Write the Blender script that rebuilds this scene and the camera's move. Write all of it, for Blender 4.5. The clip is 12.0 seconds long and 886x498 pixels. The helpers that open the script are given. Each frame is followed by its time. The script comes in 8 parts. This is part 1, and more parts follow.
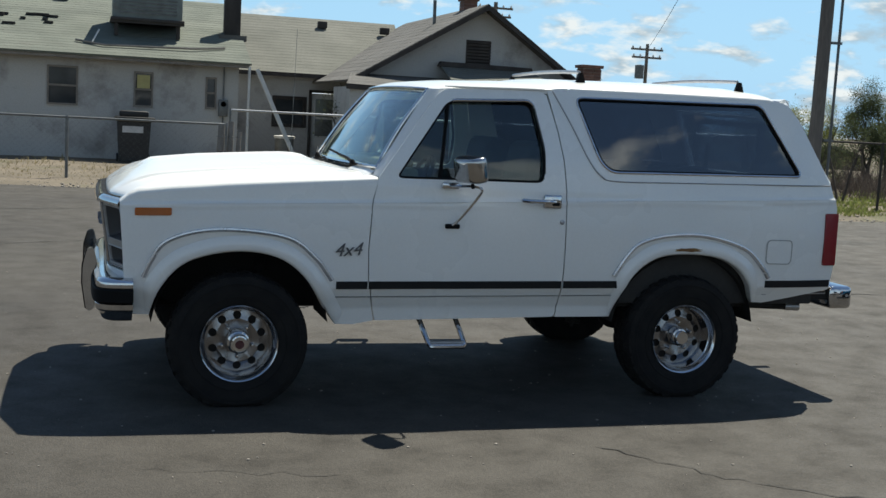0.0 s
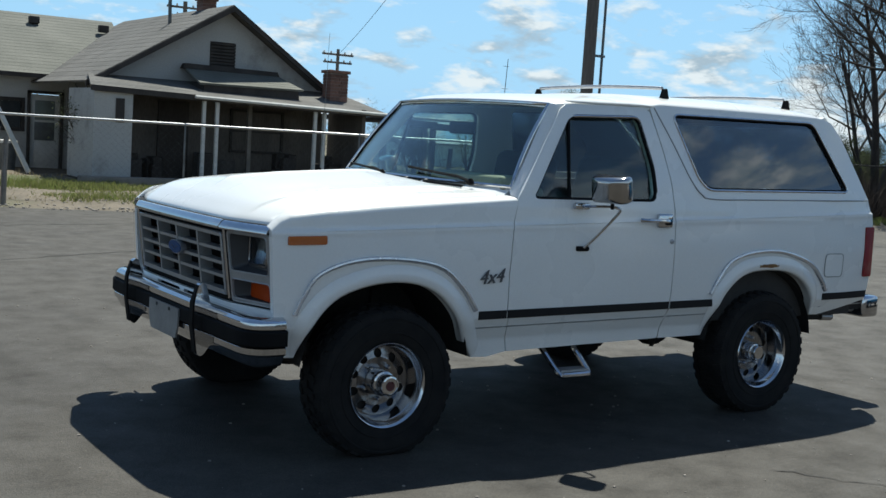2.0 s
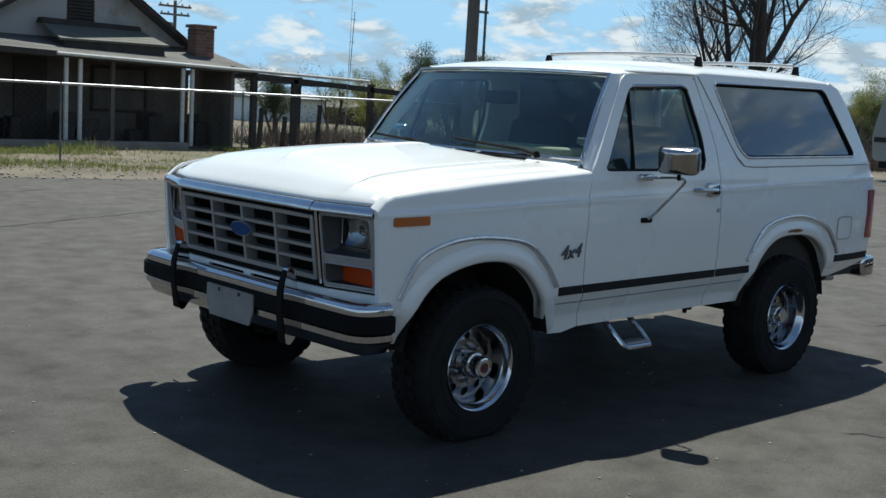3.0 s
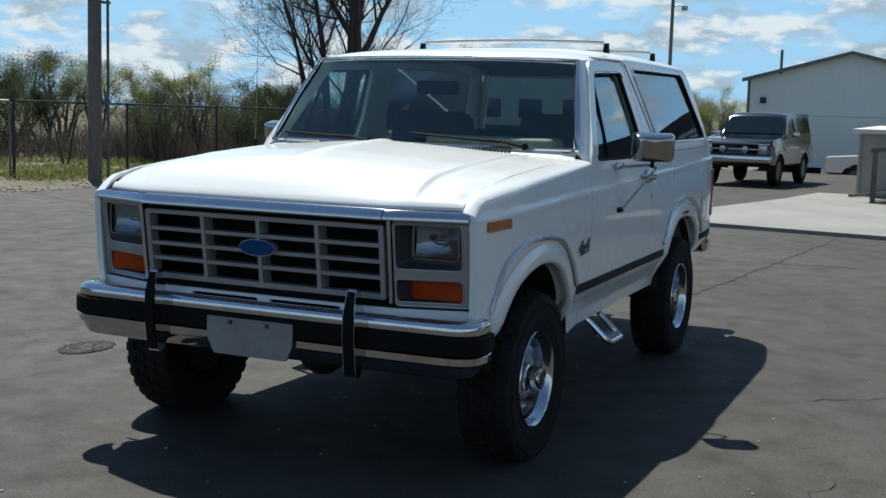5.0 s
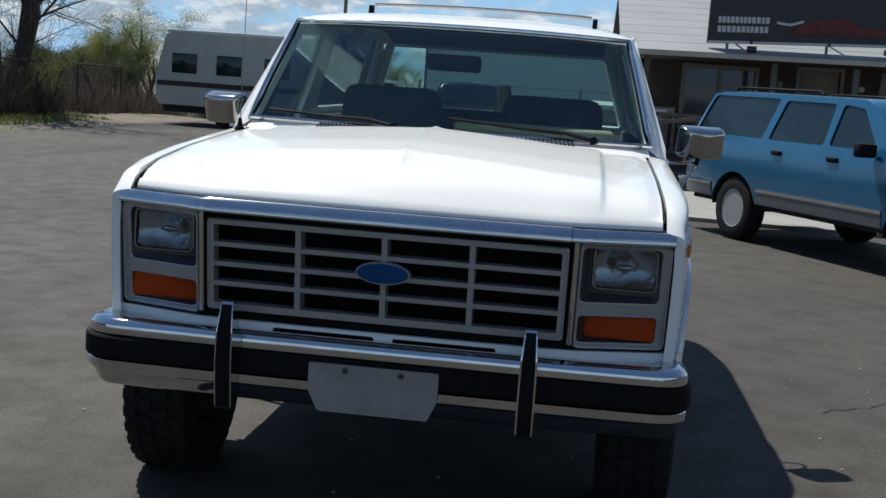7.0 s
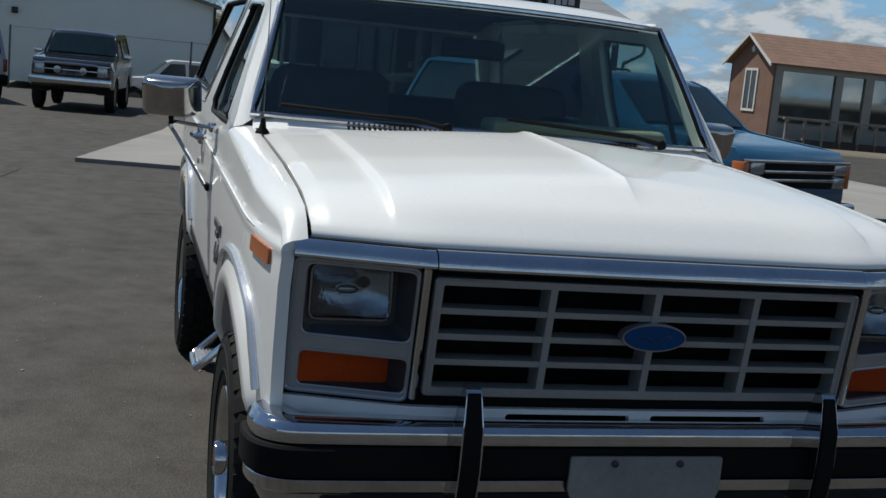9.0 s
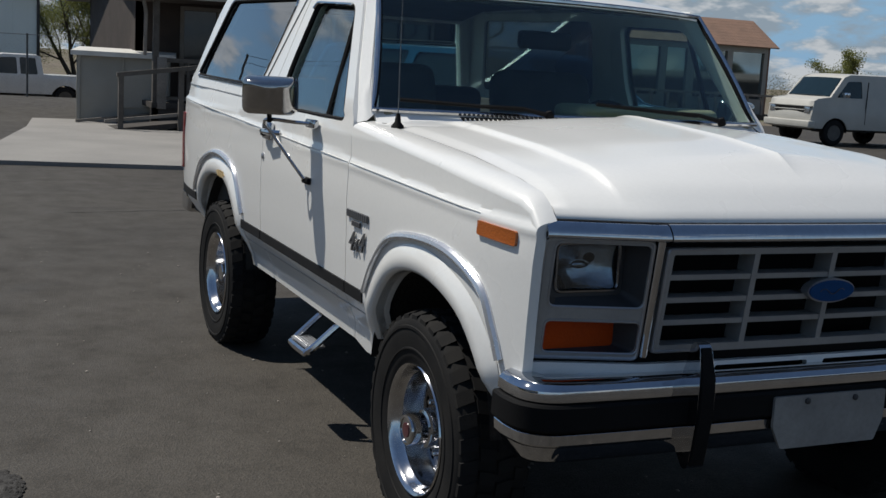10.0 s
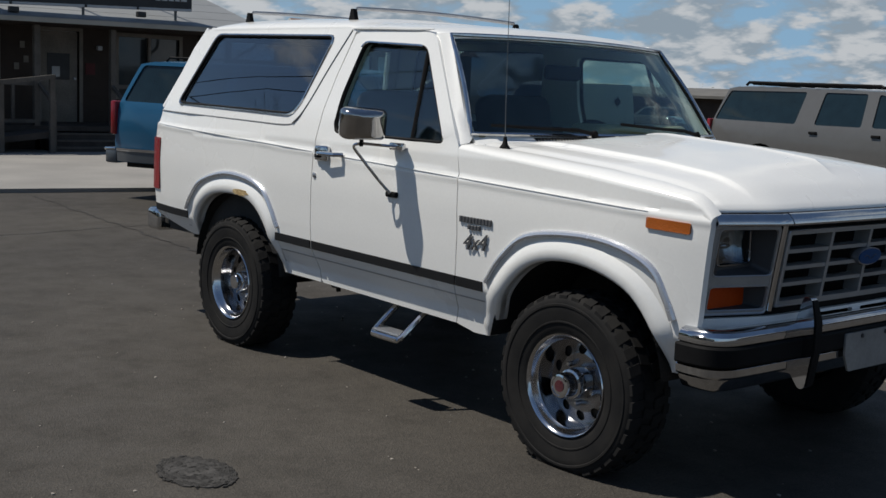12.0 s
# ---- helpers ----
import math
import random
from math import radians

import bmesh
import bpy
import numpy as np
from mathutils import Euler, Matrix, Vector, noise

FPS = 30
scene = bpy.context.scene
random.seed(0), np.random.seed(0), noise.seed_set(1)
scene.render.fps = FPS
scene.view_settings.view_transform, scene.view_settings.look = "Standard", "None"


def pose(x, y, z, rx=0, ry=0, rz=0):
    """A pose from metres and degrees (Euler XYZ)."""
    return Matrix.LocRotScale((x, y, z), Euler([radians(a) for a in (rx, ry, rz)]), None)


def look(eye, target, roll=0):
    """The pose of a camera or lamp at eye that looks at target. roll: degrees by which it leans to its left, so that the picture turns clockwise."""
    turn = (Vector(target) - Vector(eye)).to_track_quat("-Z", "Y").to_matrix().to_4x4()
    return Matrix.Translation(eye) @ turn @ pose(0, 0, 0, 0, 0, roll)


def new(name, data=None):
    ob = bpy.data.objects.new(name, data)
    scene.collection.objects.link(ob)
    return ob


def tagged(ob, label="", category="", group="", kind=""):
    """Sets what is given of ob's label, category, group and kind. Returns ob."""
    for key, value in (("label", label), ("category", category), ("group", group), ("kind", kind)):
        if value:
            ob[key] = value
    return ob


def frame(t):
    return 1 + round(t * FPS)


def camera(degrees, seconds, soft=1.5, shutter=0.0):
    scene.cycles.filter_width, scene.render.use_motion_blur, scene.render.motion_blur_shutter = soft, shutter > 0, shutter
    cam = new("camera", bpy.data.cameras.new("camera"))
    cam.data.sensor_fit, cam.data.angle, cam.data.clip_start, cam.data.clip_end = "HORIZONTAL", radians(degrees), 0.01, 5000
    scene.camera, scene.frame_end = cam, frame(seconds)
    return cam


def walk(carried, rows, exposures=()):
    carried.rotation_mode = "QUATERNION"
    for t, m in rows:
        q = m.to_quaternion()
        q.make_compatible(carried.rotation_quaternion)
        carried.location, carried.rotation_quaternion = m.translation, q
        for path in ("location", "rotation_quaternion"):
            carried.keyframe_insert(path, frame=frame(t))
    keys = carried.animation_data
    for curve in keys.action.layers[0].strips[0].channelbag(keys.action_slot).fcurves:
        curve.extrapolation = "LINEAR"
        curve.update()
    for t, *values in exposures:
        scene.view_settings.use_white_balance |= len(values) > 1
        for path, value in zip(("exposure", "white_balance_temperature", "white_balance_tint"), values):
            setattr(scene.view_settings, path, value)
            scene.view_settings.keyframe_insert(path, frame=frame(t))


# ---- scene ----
cam = camera(42.0, 12.0)
PATH = [
    (0, (-2.091, -7.087, 1.619), (-1.510, -5.188, 1.389), 3.04),
    (0.5, (-2.635, -6.807, 1.602), (-1.951, -4.944, 1.357), 3.89),
    (1, (-3.199, -6.485, 1.601), (-2.357, -4.696, 1.300), 3.51),
    (1.5, (-3.718, -6.034, 1.592), (-2.777, -4.286, 1.346), 3.21),
    (2, (-4.206, -5.618, 1.545), (-3.091, -3.969, 1.354), 3.53),
    (2.5, (-4.657, -5.136, 1.554), (-3.437, -3.562, 1.370), 3.20),
    (3, (-5.079, -4.715, 1.575), (-3.733, -3.258, 1.320), 3.17),
    (3.2, (-5.227, -4.523, 1.581), (-3.835, -3.117, 1.288), 3.29),
    (4.8, (-5.896, -2.847, 1.517), (-4.126, -1.948, 1.273), 1.73),
    (5, (-5.976, -2.608, 1.469), (-4.167, -1.787, 1.238), 1.64),
    (5.2, (-6.005, -2.402, 1.495), (-4.154, -1.693, 1.231), 1.10),
    (5.5, (-6.000, -2.093, 1.484), (-4.139, -1.422, 1.188), -0.01),
    (6, (-5.955, -1.537, 1.469), (-4.059, -0.966, 1.191), 0.81),
    (6.5, (-5.791, -1.107, 1.505), (-3.856, -0.703, 1.197), -0.76),
    (6.7, (-5.704, -0.884, 1.497), (-3.754, -0.552, 1.206), 1.63),
    (8.3, (-4.875, 0.600, 1.478), (-2.913, 0.342, 1.187), 4.63),
    (8.5, (-4.801, 0.797, 1.513), (-2.853, 0.449, 1.221), 5.26),
    (9, (-4.598, 1.287, 1.505), (-2.696, 0.745, 1.208), 5.36),
    (9.5, (-4.557, 1.885, 1.472), (-2.713, 1.182, 1.149), 4.13),
    (9.8, (-4.581, 2.180, 1.478), (-2.743, 1.431, 1.233), 2.41),
    (10, (-4.547, 2.380, 1.477), (-2.753, 1.552, 1.168), 3.31),
    (10.2, (-4.571, 2.604, 1.463), (-2.794, 1.723, 1.207), 4.90),
    (10.5, (-4.636, 2.909, 1.482), (-2.922, 1.913, 1.213), 0.97),
    (11, (-4.624, 3.395, 1.485), (-2.955, 2.326, 1.216), 2.13),
    (11.5, (-4.592, 3.859, 1.479), (-2.996, 2.684, 1.213), 2.89),
    (12, (-4.449, 4.281, 1.492), (-2.939, 2.997, 1.223), 2.40),
]
EXPOSURES = [(0, 0.89, 6850, 4), (1.5, 0.93, 6600, 3), (2, 0.84, 6450, 2), (3, 0.75, 6400, 2), (5, 0.73, 6350, 3), (6, 0.71, 6400, 5), (6.5, 0.69, 6450, 7), (8.3, 0.40, 6450, 6), (9, 0.20, 6450, 6), (9.5, 0.13, 6600, 8), (12, 0.13, 6700, 9)]
walk(cam, [(t, look(eye, target, roll)) for t, eye, target, roll in PATH], EXPOSURES)

# ---- world ----
SUN_TO = Vector((0.425, 0.430, 1.0)).normalized()
world = bpy.data.worlds.new("sky")
scene.world = world
world.use_nodes = True
wn, wl = world.node_tree.nodes, world.node_tree.links
wn.clear()
w_out = wn.new("ShaderNodeOutputWorld")
w_bg = wn.new("ShaderNodeBackground")
w_sky = wn.new("ShaderNodeTexSky")
w_sky.sky_type = "NISHITA"
w_sky.sun_disc = False
w_sky.sun_elevation = math.asin(SUN_TO.z)
w_sky.sun_rotation = math.atan2(SUN_TO.x, SUN_TO.y)
w_sky.air_density = 1.0
w_sky.dust_density = 0.05
w_sky.ozone_density = 3.0
w_bg.inputs["Strength"].default_value = 0.066
# fair-weather cumulus: puffs that shrink towards the horizon, denser to the south
w_tc = wn.new("ShaderNodeTexCoord")
w_sep = wn.new("ShaderNodeSeparateXYZ")
wl.new(w_tc.outputs["Generated"], w_sep.inputs[0])
w_far = wn.new("ShaderNodeMath"); w_far.operation = "ADD"; w_far.inputs[1].default_value = 0.36
wl.new(w_sep.outputs["Z"], w_far.inputs[0])
w_map = wn.new("ShaderNodeVectorMath"); w_map.operation = "DIVIDE"
wl.new(w_tc.outputs["Generated"], w_map.inputs[0]); wl.new(w_far.outputs[0], w_map.inputs[1])


def cloud_noise(vector, scale, detail):
    t = wn.new("ShaderNodeTexNoise")
    t.inputs["Scale"].default_value, t.inputs["Detail"].default_value, t.inputs["Roughness"].default_value = scale, detail, 0.56
    t.inputs["Distortion"].default_value = 0.1
    wl.new(vector, t.inputs["Vector"])
    return t


w_n = cloud_noise(w_map.outputs[0], 6.5, 8.0)
w_up = wn.new("ShaderNodeVectorMath"); w_up.operation = "ADD"; w_up.inputs[1].default_value = (0.0, 0.0, 0.022)
wl.new(w_tc.outputs["Generated"], w_up.inputs[0])
w_map2 = wn.new("ShaderNodeVectorMath"); w_map2.operation = "DIVIDE"
wl.new(w_up.outputs[0], w_map2.inputs[0]); wl.new(w_far.outputs[0], w_map2.inputs[1])
w_above = cloud_noise(w_map2.outputs[0], 6.5, 4.0)
w_dense = wn.new("ShaderNodeMath"); w_dense.operation = "MULTIPLY_ADD"; w_dense.inputs[1].default_value = -0.055
wl.new(w_sep.outputs["Y"], w_dense.inputs[0]); wl.new(w_n.outputs["Fac"], w_dense.inputs[2])
w_clear = wn.new("ShaderNodeMapRange"); w_clear.interpolation_type = "SMOOTHSTEP"
w_clear.inputs["From Min"].default_value, w_clear.inputs["From Max"].default_value = 0.40, 0.68
w_clear.inputs["To Min"].default_value, w_clear.inputs["To Max"].default_value = 0.0, -0.24
wl.new(w_sep.outputs["Z"], w_clear.inputs["Value"])
w_high = wn.new("ShaderNodeMath"); w_high.operation = "ADD"
wl.new(w_clear.outputs[0], w_high.inputs[0]); wl.new(w_dense.outputs[0], w_high.inputs[1])
w_low = wn.new("ShaderNodeMapRange")
w_low.inputs["From Min"].default_value, w_low.inputs["From Max"].default_value = 0.035, 0.115
w_low.inputs["To Min"].default_value, w_low.inputs["To Max"].default_value = 0.085, -0.025
wl.new(w_sep.outputs["Z"], w_low.inputs["Value"])
w_sum = wn.new("ShaderNodeMath"); w_sum.operation = "ADD"
wl.new(w_high.outputs[0], w_sum.inputs[0]); wl.new(w_low.outputs[0], w_sum.inputs[1])
w_r = wn.new("ShaderNodeValToRGB")
w_r.color_ramp.elements[0].position = 0.475
w_r.color_ramp.elements[1].position = 0.60
wl.new(w_sum.outputs[0], w_r.inputs["Fac"])
# tops catch the sun, bases stay grey
w_lit = wn.new("ShaderNodeMath"); w_lit.operation = "SUBTRACT"
wl.new(w_n.outputs["Fac"], w_lit.inputs[0]); wl.new(w_above.outputs["Fac"], w_lit.inputs[1])
w_r2 = wn.new("ShaderNodeMapRange"); w_r2.interpolation_type = "SMOOTHSTEP"
w_r2.inputs["From Min"].default_value, w_r2.inputs["From Max"].default_value = -0.05, 0.10
wl.new(w_lit.outputs[0], w_r2.inputs["Value"])
w_cloud = wn.new("ShaderNodeMix"); w_cloud.data_type = "RGBA"
w_cloud.inputs["A"].default_value, w_cloud.inputs["B"].default_value = (3.5, 4.4, 5.4, 1), (6.9, 7.35, 7.95, 1)
wl.new(w_r2.outputs[0], w_cloud.inputs["Factor"])
w_mix = wn.new("ShaderNodeMix"); w_mix.data_type = "RGBA"
wl.new(w_r.outputs["Color"], w_mix.inputs["Factor"])
# pale haze towards the horizon
w_hz = wn.new("ShaderNodeMapRange")
w_hz.inputs["From Min"].default_value, w_hz.inputs["From Max"].default_value = 0.0, 0.32
w_hz.inputs["To Min"].default_value, w_hz.inputs["To Max"].default_value = 0.9, 0.0
wl.new(w_sep.outputs["Z"], w_hz.inputs["Value"])
w_haze = wn.new("ShaderNodeMix"); w_haze.data_type = "RGBA"
w_haze.inputs["B"].default_value = (2.5, 5.1, 8.5, 1)
wl.new(w_hz.outputs[0], w_haze.inputs["Factor"]); wl.new(w_sky.outputs["Color"], w_haze.inputs["A"])
wl.new(w_haze.outputs["Result"], w_mix.inputs["A"])
wl.new(w_cloud.outputs["Result"], w_mix.inputs["B"])
wl.new(w_mix.outputs["Result"], w_bg.inputs["Color"])
wl.new(w_bg.outputs[0], w_out.inputs[0])

sun = new("sun", bpy.data.lights.new("sun", "SUN"))
sun.data.energy = 4.2
sun.data.angle = radians(0.55)
sun.data.color = (1.0, 0.96, 0.9)
sun.matrix_world = look(SUN_TO * 50, (0, 0, 0))


# ---- materials ----
def mat(name, color, rough=0.6, metal=0.0, color2=None, scale=6.0, fine=80.0, vary=0.12, bump=0.0, bump_scale=None,
        coat=0.0, spec=0.5, stain=None, stain_scale=0.7, stain_at=(0.55, 0.75), rough_vary=0.1, random=0.0, stretch=(1, 1, 1)):
    """A procedural surface: coarse and fine noise vary colour, roughness and relief; an optional stain layer on top."""
    m = bpy.data.materials.new(name)
    m.use_nodes = True
    nt = m.node_tree
    n, l = nt.nodes, nt.links
    p = n["Principled BSDF"]
    tc = n.new("ShaderNodeTexCoord")
    mp = n.new("ShaderNodeMapping")
    mp.inputs["Scale"].default_value = stretch
    l.new(tc.outputs["Object"], mp.inputs["Vector"])
    coarse = n.new("ShaderNodeTexNoise"); coarse.inputs["Scale"].default_value = scale; coarse.inputs["Detail"].default_value = 5
    small = n.new("ShaderNodeTexNoise"); small.inputs["Scale"].default_value = fine; small.inputs["Detail"].default_value = 3
    for t in (coarse, small):
        l.new(mp.outputs[0], t.inputs["Vector"])
    c2 = color2 or tuple(c * (1 - 2.2 * vary) for c in color)
    mix = n.new("ShaderNodeMix"); mix.data_type = "RGBA"
    ramp = n.new("ShaderNodeValToRGB")
    ramp.color_ramp.elements[0].position, ramp.color_ramp.elements[1].position = 0.35, 0.68
    l.new(coarse.outputs["Fac"], ramp.inputs["Fac"])
    l.new(ramp.outputs["Color"], mix.inputs["Factor"])
    mix.inputs["A"].default_value, mix.inputs["B"].default_value = (*color, 1), (*c2, 1)
    out = mix.outputs["Result"]
    g = n.new("ShaderNodeMix"); g.data_type = "RGBA"; g.blend_type = "MULTIPLY"
    g.inputs["Factor"].default_value = min(1.0, vary * 3)
    r2 = n.new("ShaderNodeValToRGB")
    r2.color_ramp.elements[0].position, r2.color_ramp.elements[1].position = 0.3, 0.62
    r2.color_ramp.elements[0].color = (0.55, 0.55, 0.55, 1)
    l.new(small.outputs["Fac"], r2.inputs["Fac"])
    l.new(out, g.inputs["A"]); l.new(r2.outputs["Color"], g.inputs["B"])
    out = g.outputs["Result"]
    if stain:
        st = n.new("ShaderNodeTexNoise"); st.inputs["Scale"].default_value = stain_scale; st.inputs["Detail"].default_value = 8
        st.inputs["Roughness"].default_value = 0.65
        l.new(mp.outputs[0], st.inputs["Vector"])
        r3 = n.new("ShaderNodeValToRGB")
        r3.color_ramp.elements[0].position, r3.color_ramp.elements[1].position = stain_at
        l.new(st.outputs["Fac"], r3.inputs["Fac"])
        s = n.new("ShaderNodeMix"); s.data_type = "RGBA"
        l.new(r3.outputs["Color"], s.inputs["Factor"]); l.new(out, s.inputs["A"])
        s.inputs["B"].default_value = (*stain, 1)
        out = s.outputs["Result"]
    if random:
        oi = n.new("ShaderNodeObjectInfo")
        ma = n.new("ShaderNodeMapRange")
        ma.inputs["To Min"].default_value, ma.inputs["To Max"].default_value = 1 - random, 1 + random
        l.new(oi.outputs["Random"], ma.inputs["Value"])
        hs = n.new("ShaderNodeHueSaturation")
        l.new(ma.outputs[0], hs.inputs["Value"]); l.new(out, hs.inputs["Color"])
        out = hs.outputs["Color"]
    l.new(out, p.inputs["Base Color"])
    rr = n.new("ShaderNodeMapRange")
    rr.inputs["To Min"].default_value, rr.inputs["To Max"].default_value = max(0.02, rough - rough_vary), min(1, rough + rough_vary)
    l.new(coarse.outputs["Fac"], rr.inputs["Value"]); l.new(rr.outputs[0], p.inputs["Roughness"])
    p.inputs["Metallic"].default_value = metal
    p.inputs["Coat Weight"].default_value = coat
    p.inputs["Coat Roughness"].default_value = 0.06
    p.inputs["Specular IOR Level"].default_value = spec
    if bump:
        b = n.new("ShaderNodeBump"); b.inputs["Strength"].default_value = bump
        b.inputs["Distance"].default_value = 0.02
        src = small
        if bump_scale:
            src = n.new("ShaderNodeTexNoise"); src.inputs["Scale"].default_value = bump_scale; src.inputs["Detail"].default_value = 6
            l.new(mp.outputs[0], src.inputs["Vector"])
        l.new(src.outputs["Fac"], b.inputs["Height"]); l.new(b.outputs[0], p.inputs["Normal"])
    return m


def glass(name, tint, rough=0.0, clear=0.6, base=0.045):
    """A thin pane: a clear tinted sheet with a mirror gloss that grows at grazing angles."""
    m = bpy.data.materials.new(name)
    m.use_nodes = True
    n, l = m.node_tree.nodes, m.node_tree.links
    n.clear()
    out = n.new("ShaderNodeOutputMaterial")
    tr = n.new("ShaderNodeBsdfTransparent"); tr.inputs["Color"].default_value = (*[c * clear for c in tint], 1)
    gl = n.new("ShaderNodeBsdfGlossy"); gl.inputs["Roughness"].default_value = rough
    gl.inputs["Color"].default_value = (0.95, 0.97, 1, 1)
    lw = n.new("ShaderNodeLayerWeight"); lw.inputs["Blend"].default_value = 0.5
    pw = n.new("ShaderNodeMath"); pw.operation = "POWER"; pw.inputs[1].default_value = 4.0
    l.new(lw.outputs["Facing"], pw.inputs[0])
    fr = n.new("ShaderNodeMapRange"); fr.inputs["To Min"].default_value = base; fr.inputs["To Max"].default_value = 1.0
    l.new(pw.outputs[0], fr.inputs["Value"])
    mix = n.new("ShaderNodeMixShader")
    l.new(fr.outputs[0], mix.inputs[0]); l.new(tr.outputs[0], mix.inputs[1]); l.new(gl.outputs[0], mix.inputs[2])
    l.new(mix.outputs[0], out.inputs[0])
    return m


M_PAINT = mat("white_paint", (0.78, 0.78, 0.76), rough=0.28, color2=(0.75, 0.75, 0.73), scale=1.2, vary=0.02, coat=0.6, spec=0.45, rough_vary=0.06)
M_CHROME = mat("chrome", (0.58, 0.59, 0.61), rough=0.06, metal=1.0, scale=14, vary=0.05, rough_vary=0.03)
M_ALLOY = mat("polished_alloy", (0.66, 0.66, 0.67), rough=0.13, metal=1.0, scale=18, vary=0.08, rough_vary=0.1)
M_DISC = mat("dull_chrome", (0.30, 0.30, 0.31), rough=0.24, metal=1.0, scale=16, vary=0.1, rough_vary=0.1)
M_SATIN = mat("satin_trim", (0.42, 0.43, 0.45), rough=0.38, metal=0.75, scale=20, vary=0.06)
M_TRIM = mat("bright_trim", (0.70, 0.71, 0.74), rough=0.24, metal=0.7, scale=16, vary=0.05)
M_GRILLE = mat("silver_grille_paint", (0.34, 0.34, 0.335), rough=0.36, metal=0.3, scale=10, vary=0.06)
M_BEZEL = mat("dark_bezel_plastic", (0.035, 0.036, 0.04), rough=0.5, vary=0.08)
M_BLACK = mat("black_plastic", (0.007, 0.007, 0.0075), rough=0.7, vary=0.1, spec=0.12)
M_RUBBER = mat("tyre_rubber", (0.013, 0.013, 0.0135), rough=0.8, color2=(0.022, 0.021, 0.020), scale=9, fine=220, vary=0.12, bump=0.06, spec=0.12)
M_STRIPE = mat("dark_stripe", (0.014, 0.0145, 0.016), rough=0.6, vary=0.08, spec=0.2)
M_UNDER = mat("underbody", (0.009, 0.009, 0.0085), rough=0.85, color2=(0.016, 0.014, 0.012), scale=8, vary=0.15, bump=0.3)
M_INT = mat("dark_interior", (0.035, 0.034, 0.033), rough=0.85, vary=0.1, bump=0.1)
M_SEAT = mat("seat_cloth", (0.045, 0.046, 0.05), rough=0.95, vary=0.12, fine=200, bump=0.2)
M_DASH = mat("dash_vinyl", (0.30, 0.275, 0.19), rough=0.7, vary=0.08, bump=0.15)
M_AMBER = mat("amber_lens", (0.42, 0.050, 0.002), rough=0.4, vary=0.08, fine=150, bump=0.15, spec=0.15)
M_MARKER = mat("orange_marker_lens", (0.44, 0.11, 0.014), rough=0.25, vary=0.08, fine=150, bump=0.15, coat=0.3)
M_RED = mat("red_lens", (0.25, 0.008, 0.012), rough=0.2, vary=0.08, fine=120, bump=0.15, coat=0.3)
M_LENS = mat("headlight_lens", (0.42, 0.44, 0.46), rough=0.10, metal=0.75, scale=18, fine=60, vary=0.10, bump=0.22, bump_scale=26, coat=0.8)
M_REFLECTOR = mat("lamp_reflector", (0.78, 0.81, 0.85), rough=0.12, metal=1.0, scale=30, fine=70, vary=0.10, bump=0.22, bump_scale=22)
M_MIRROR = mat("dull_mirror_shell", (0.50, 0.49, 0.48), rough=0.13, metal=1.0, scale=14, vary=0.08, rough_vary=0.08)
M_MIRRORGLASS = mat("mirror_glass", (0.80, 0.82, 0.83), rough=0.03, metal=1.0, scale=4, vary=0.02, rough_vary=0.01)
M_BLUE_BADGE = mat("blue_badge", (0.003, 0.062, 0.20), rough=0.4, vary=0.08, spec=0.2)
M_PLATE = mat("blank_plate", (0.28, 0.27, 0.255), rough=0.55, color2=(0.22, 0.21, 0.20), scale=9, vary=0.09)
M_RUST = mat("rust", (0.32, 0.19, 0.07), rough=0.9, color2=(0.16, 0.07, 0.03), scale=40, vary=0.2, bump=0.5)
M_GLASS = glass("windscreen_glass", (0.84, 0.96, 0.93), clear=0.95, base=0.048)
M_TINT = glass("tinted_glass", (0.42, 0.47, 0.55), clear=0.62, base=0.13)
M_LAMPGLASS = glass("fluted_lamp_glass", (0.85, 0.90, 0.93), rough=0.08, clear=0.85, base=0.06)
M_SIDE = glass("side_glass", (0.85, 0.95, 0.95), clear=0.82, base=0.055)


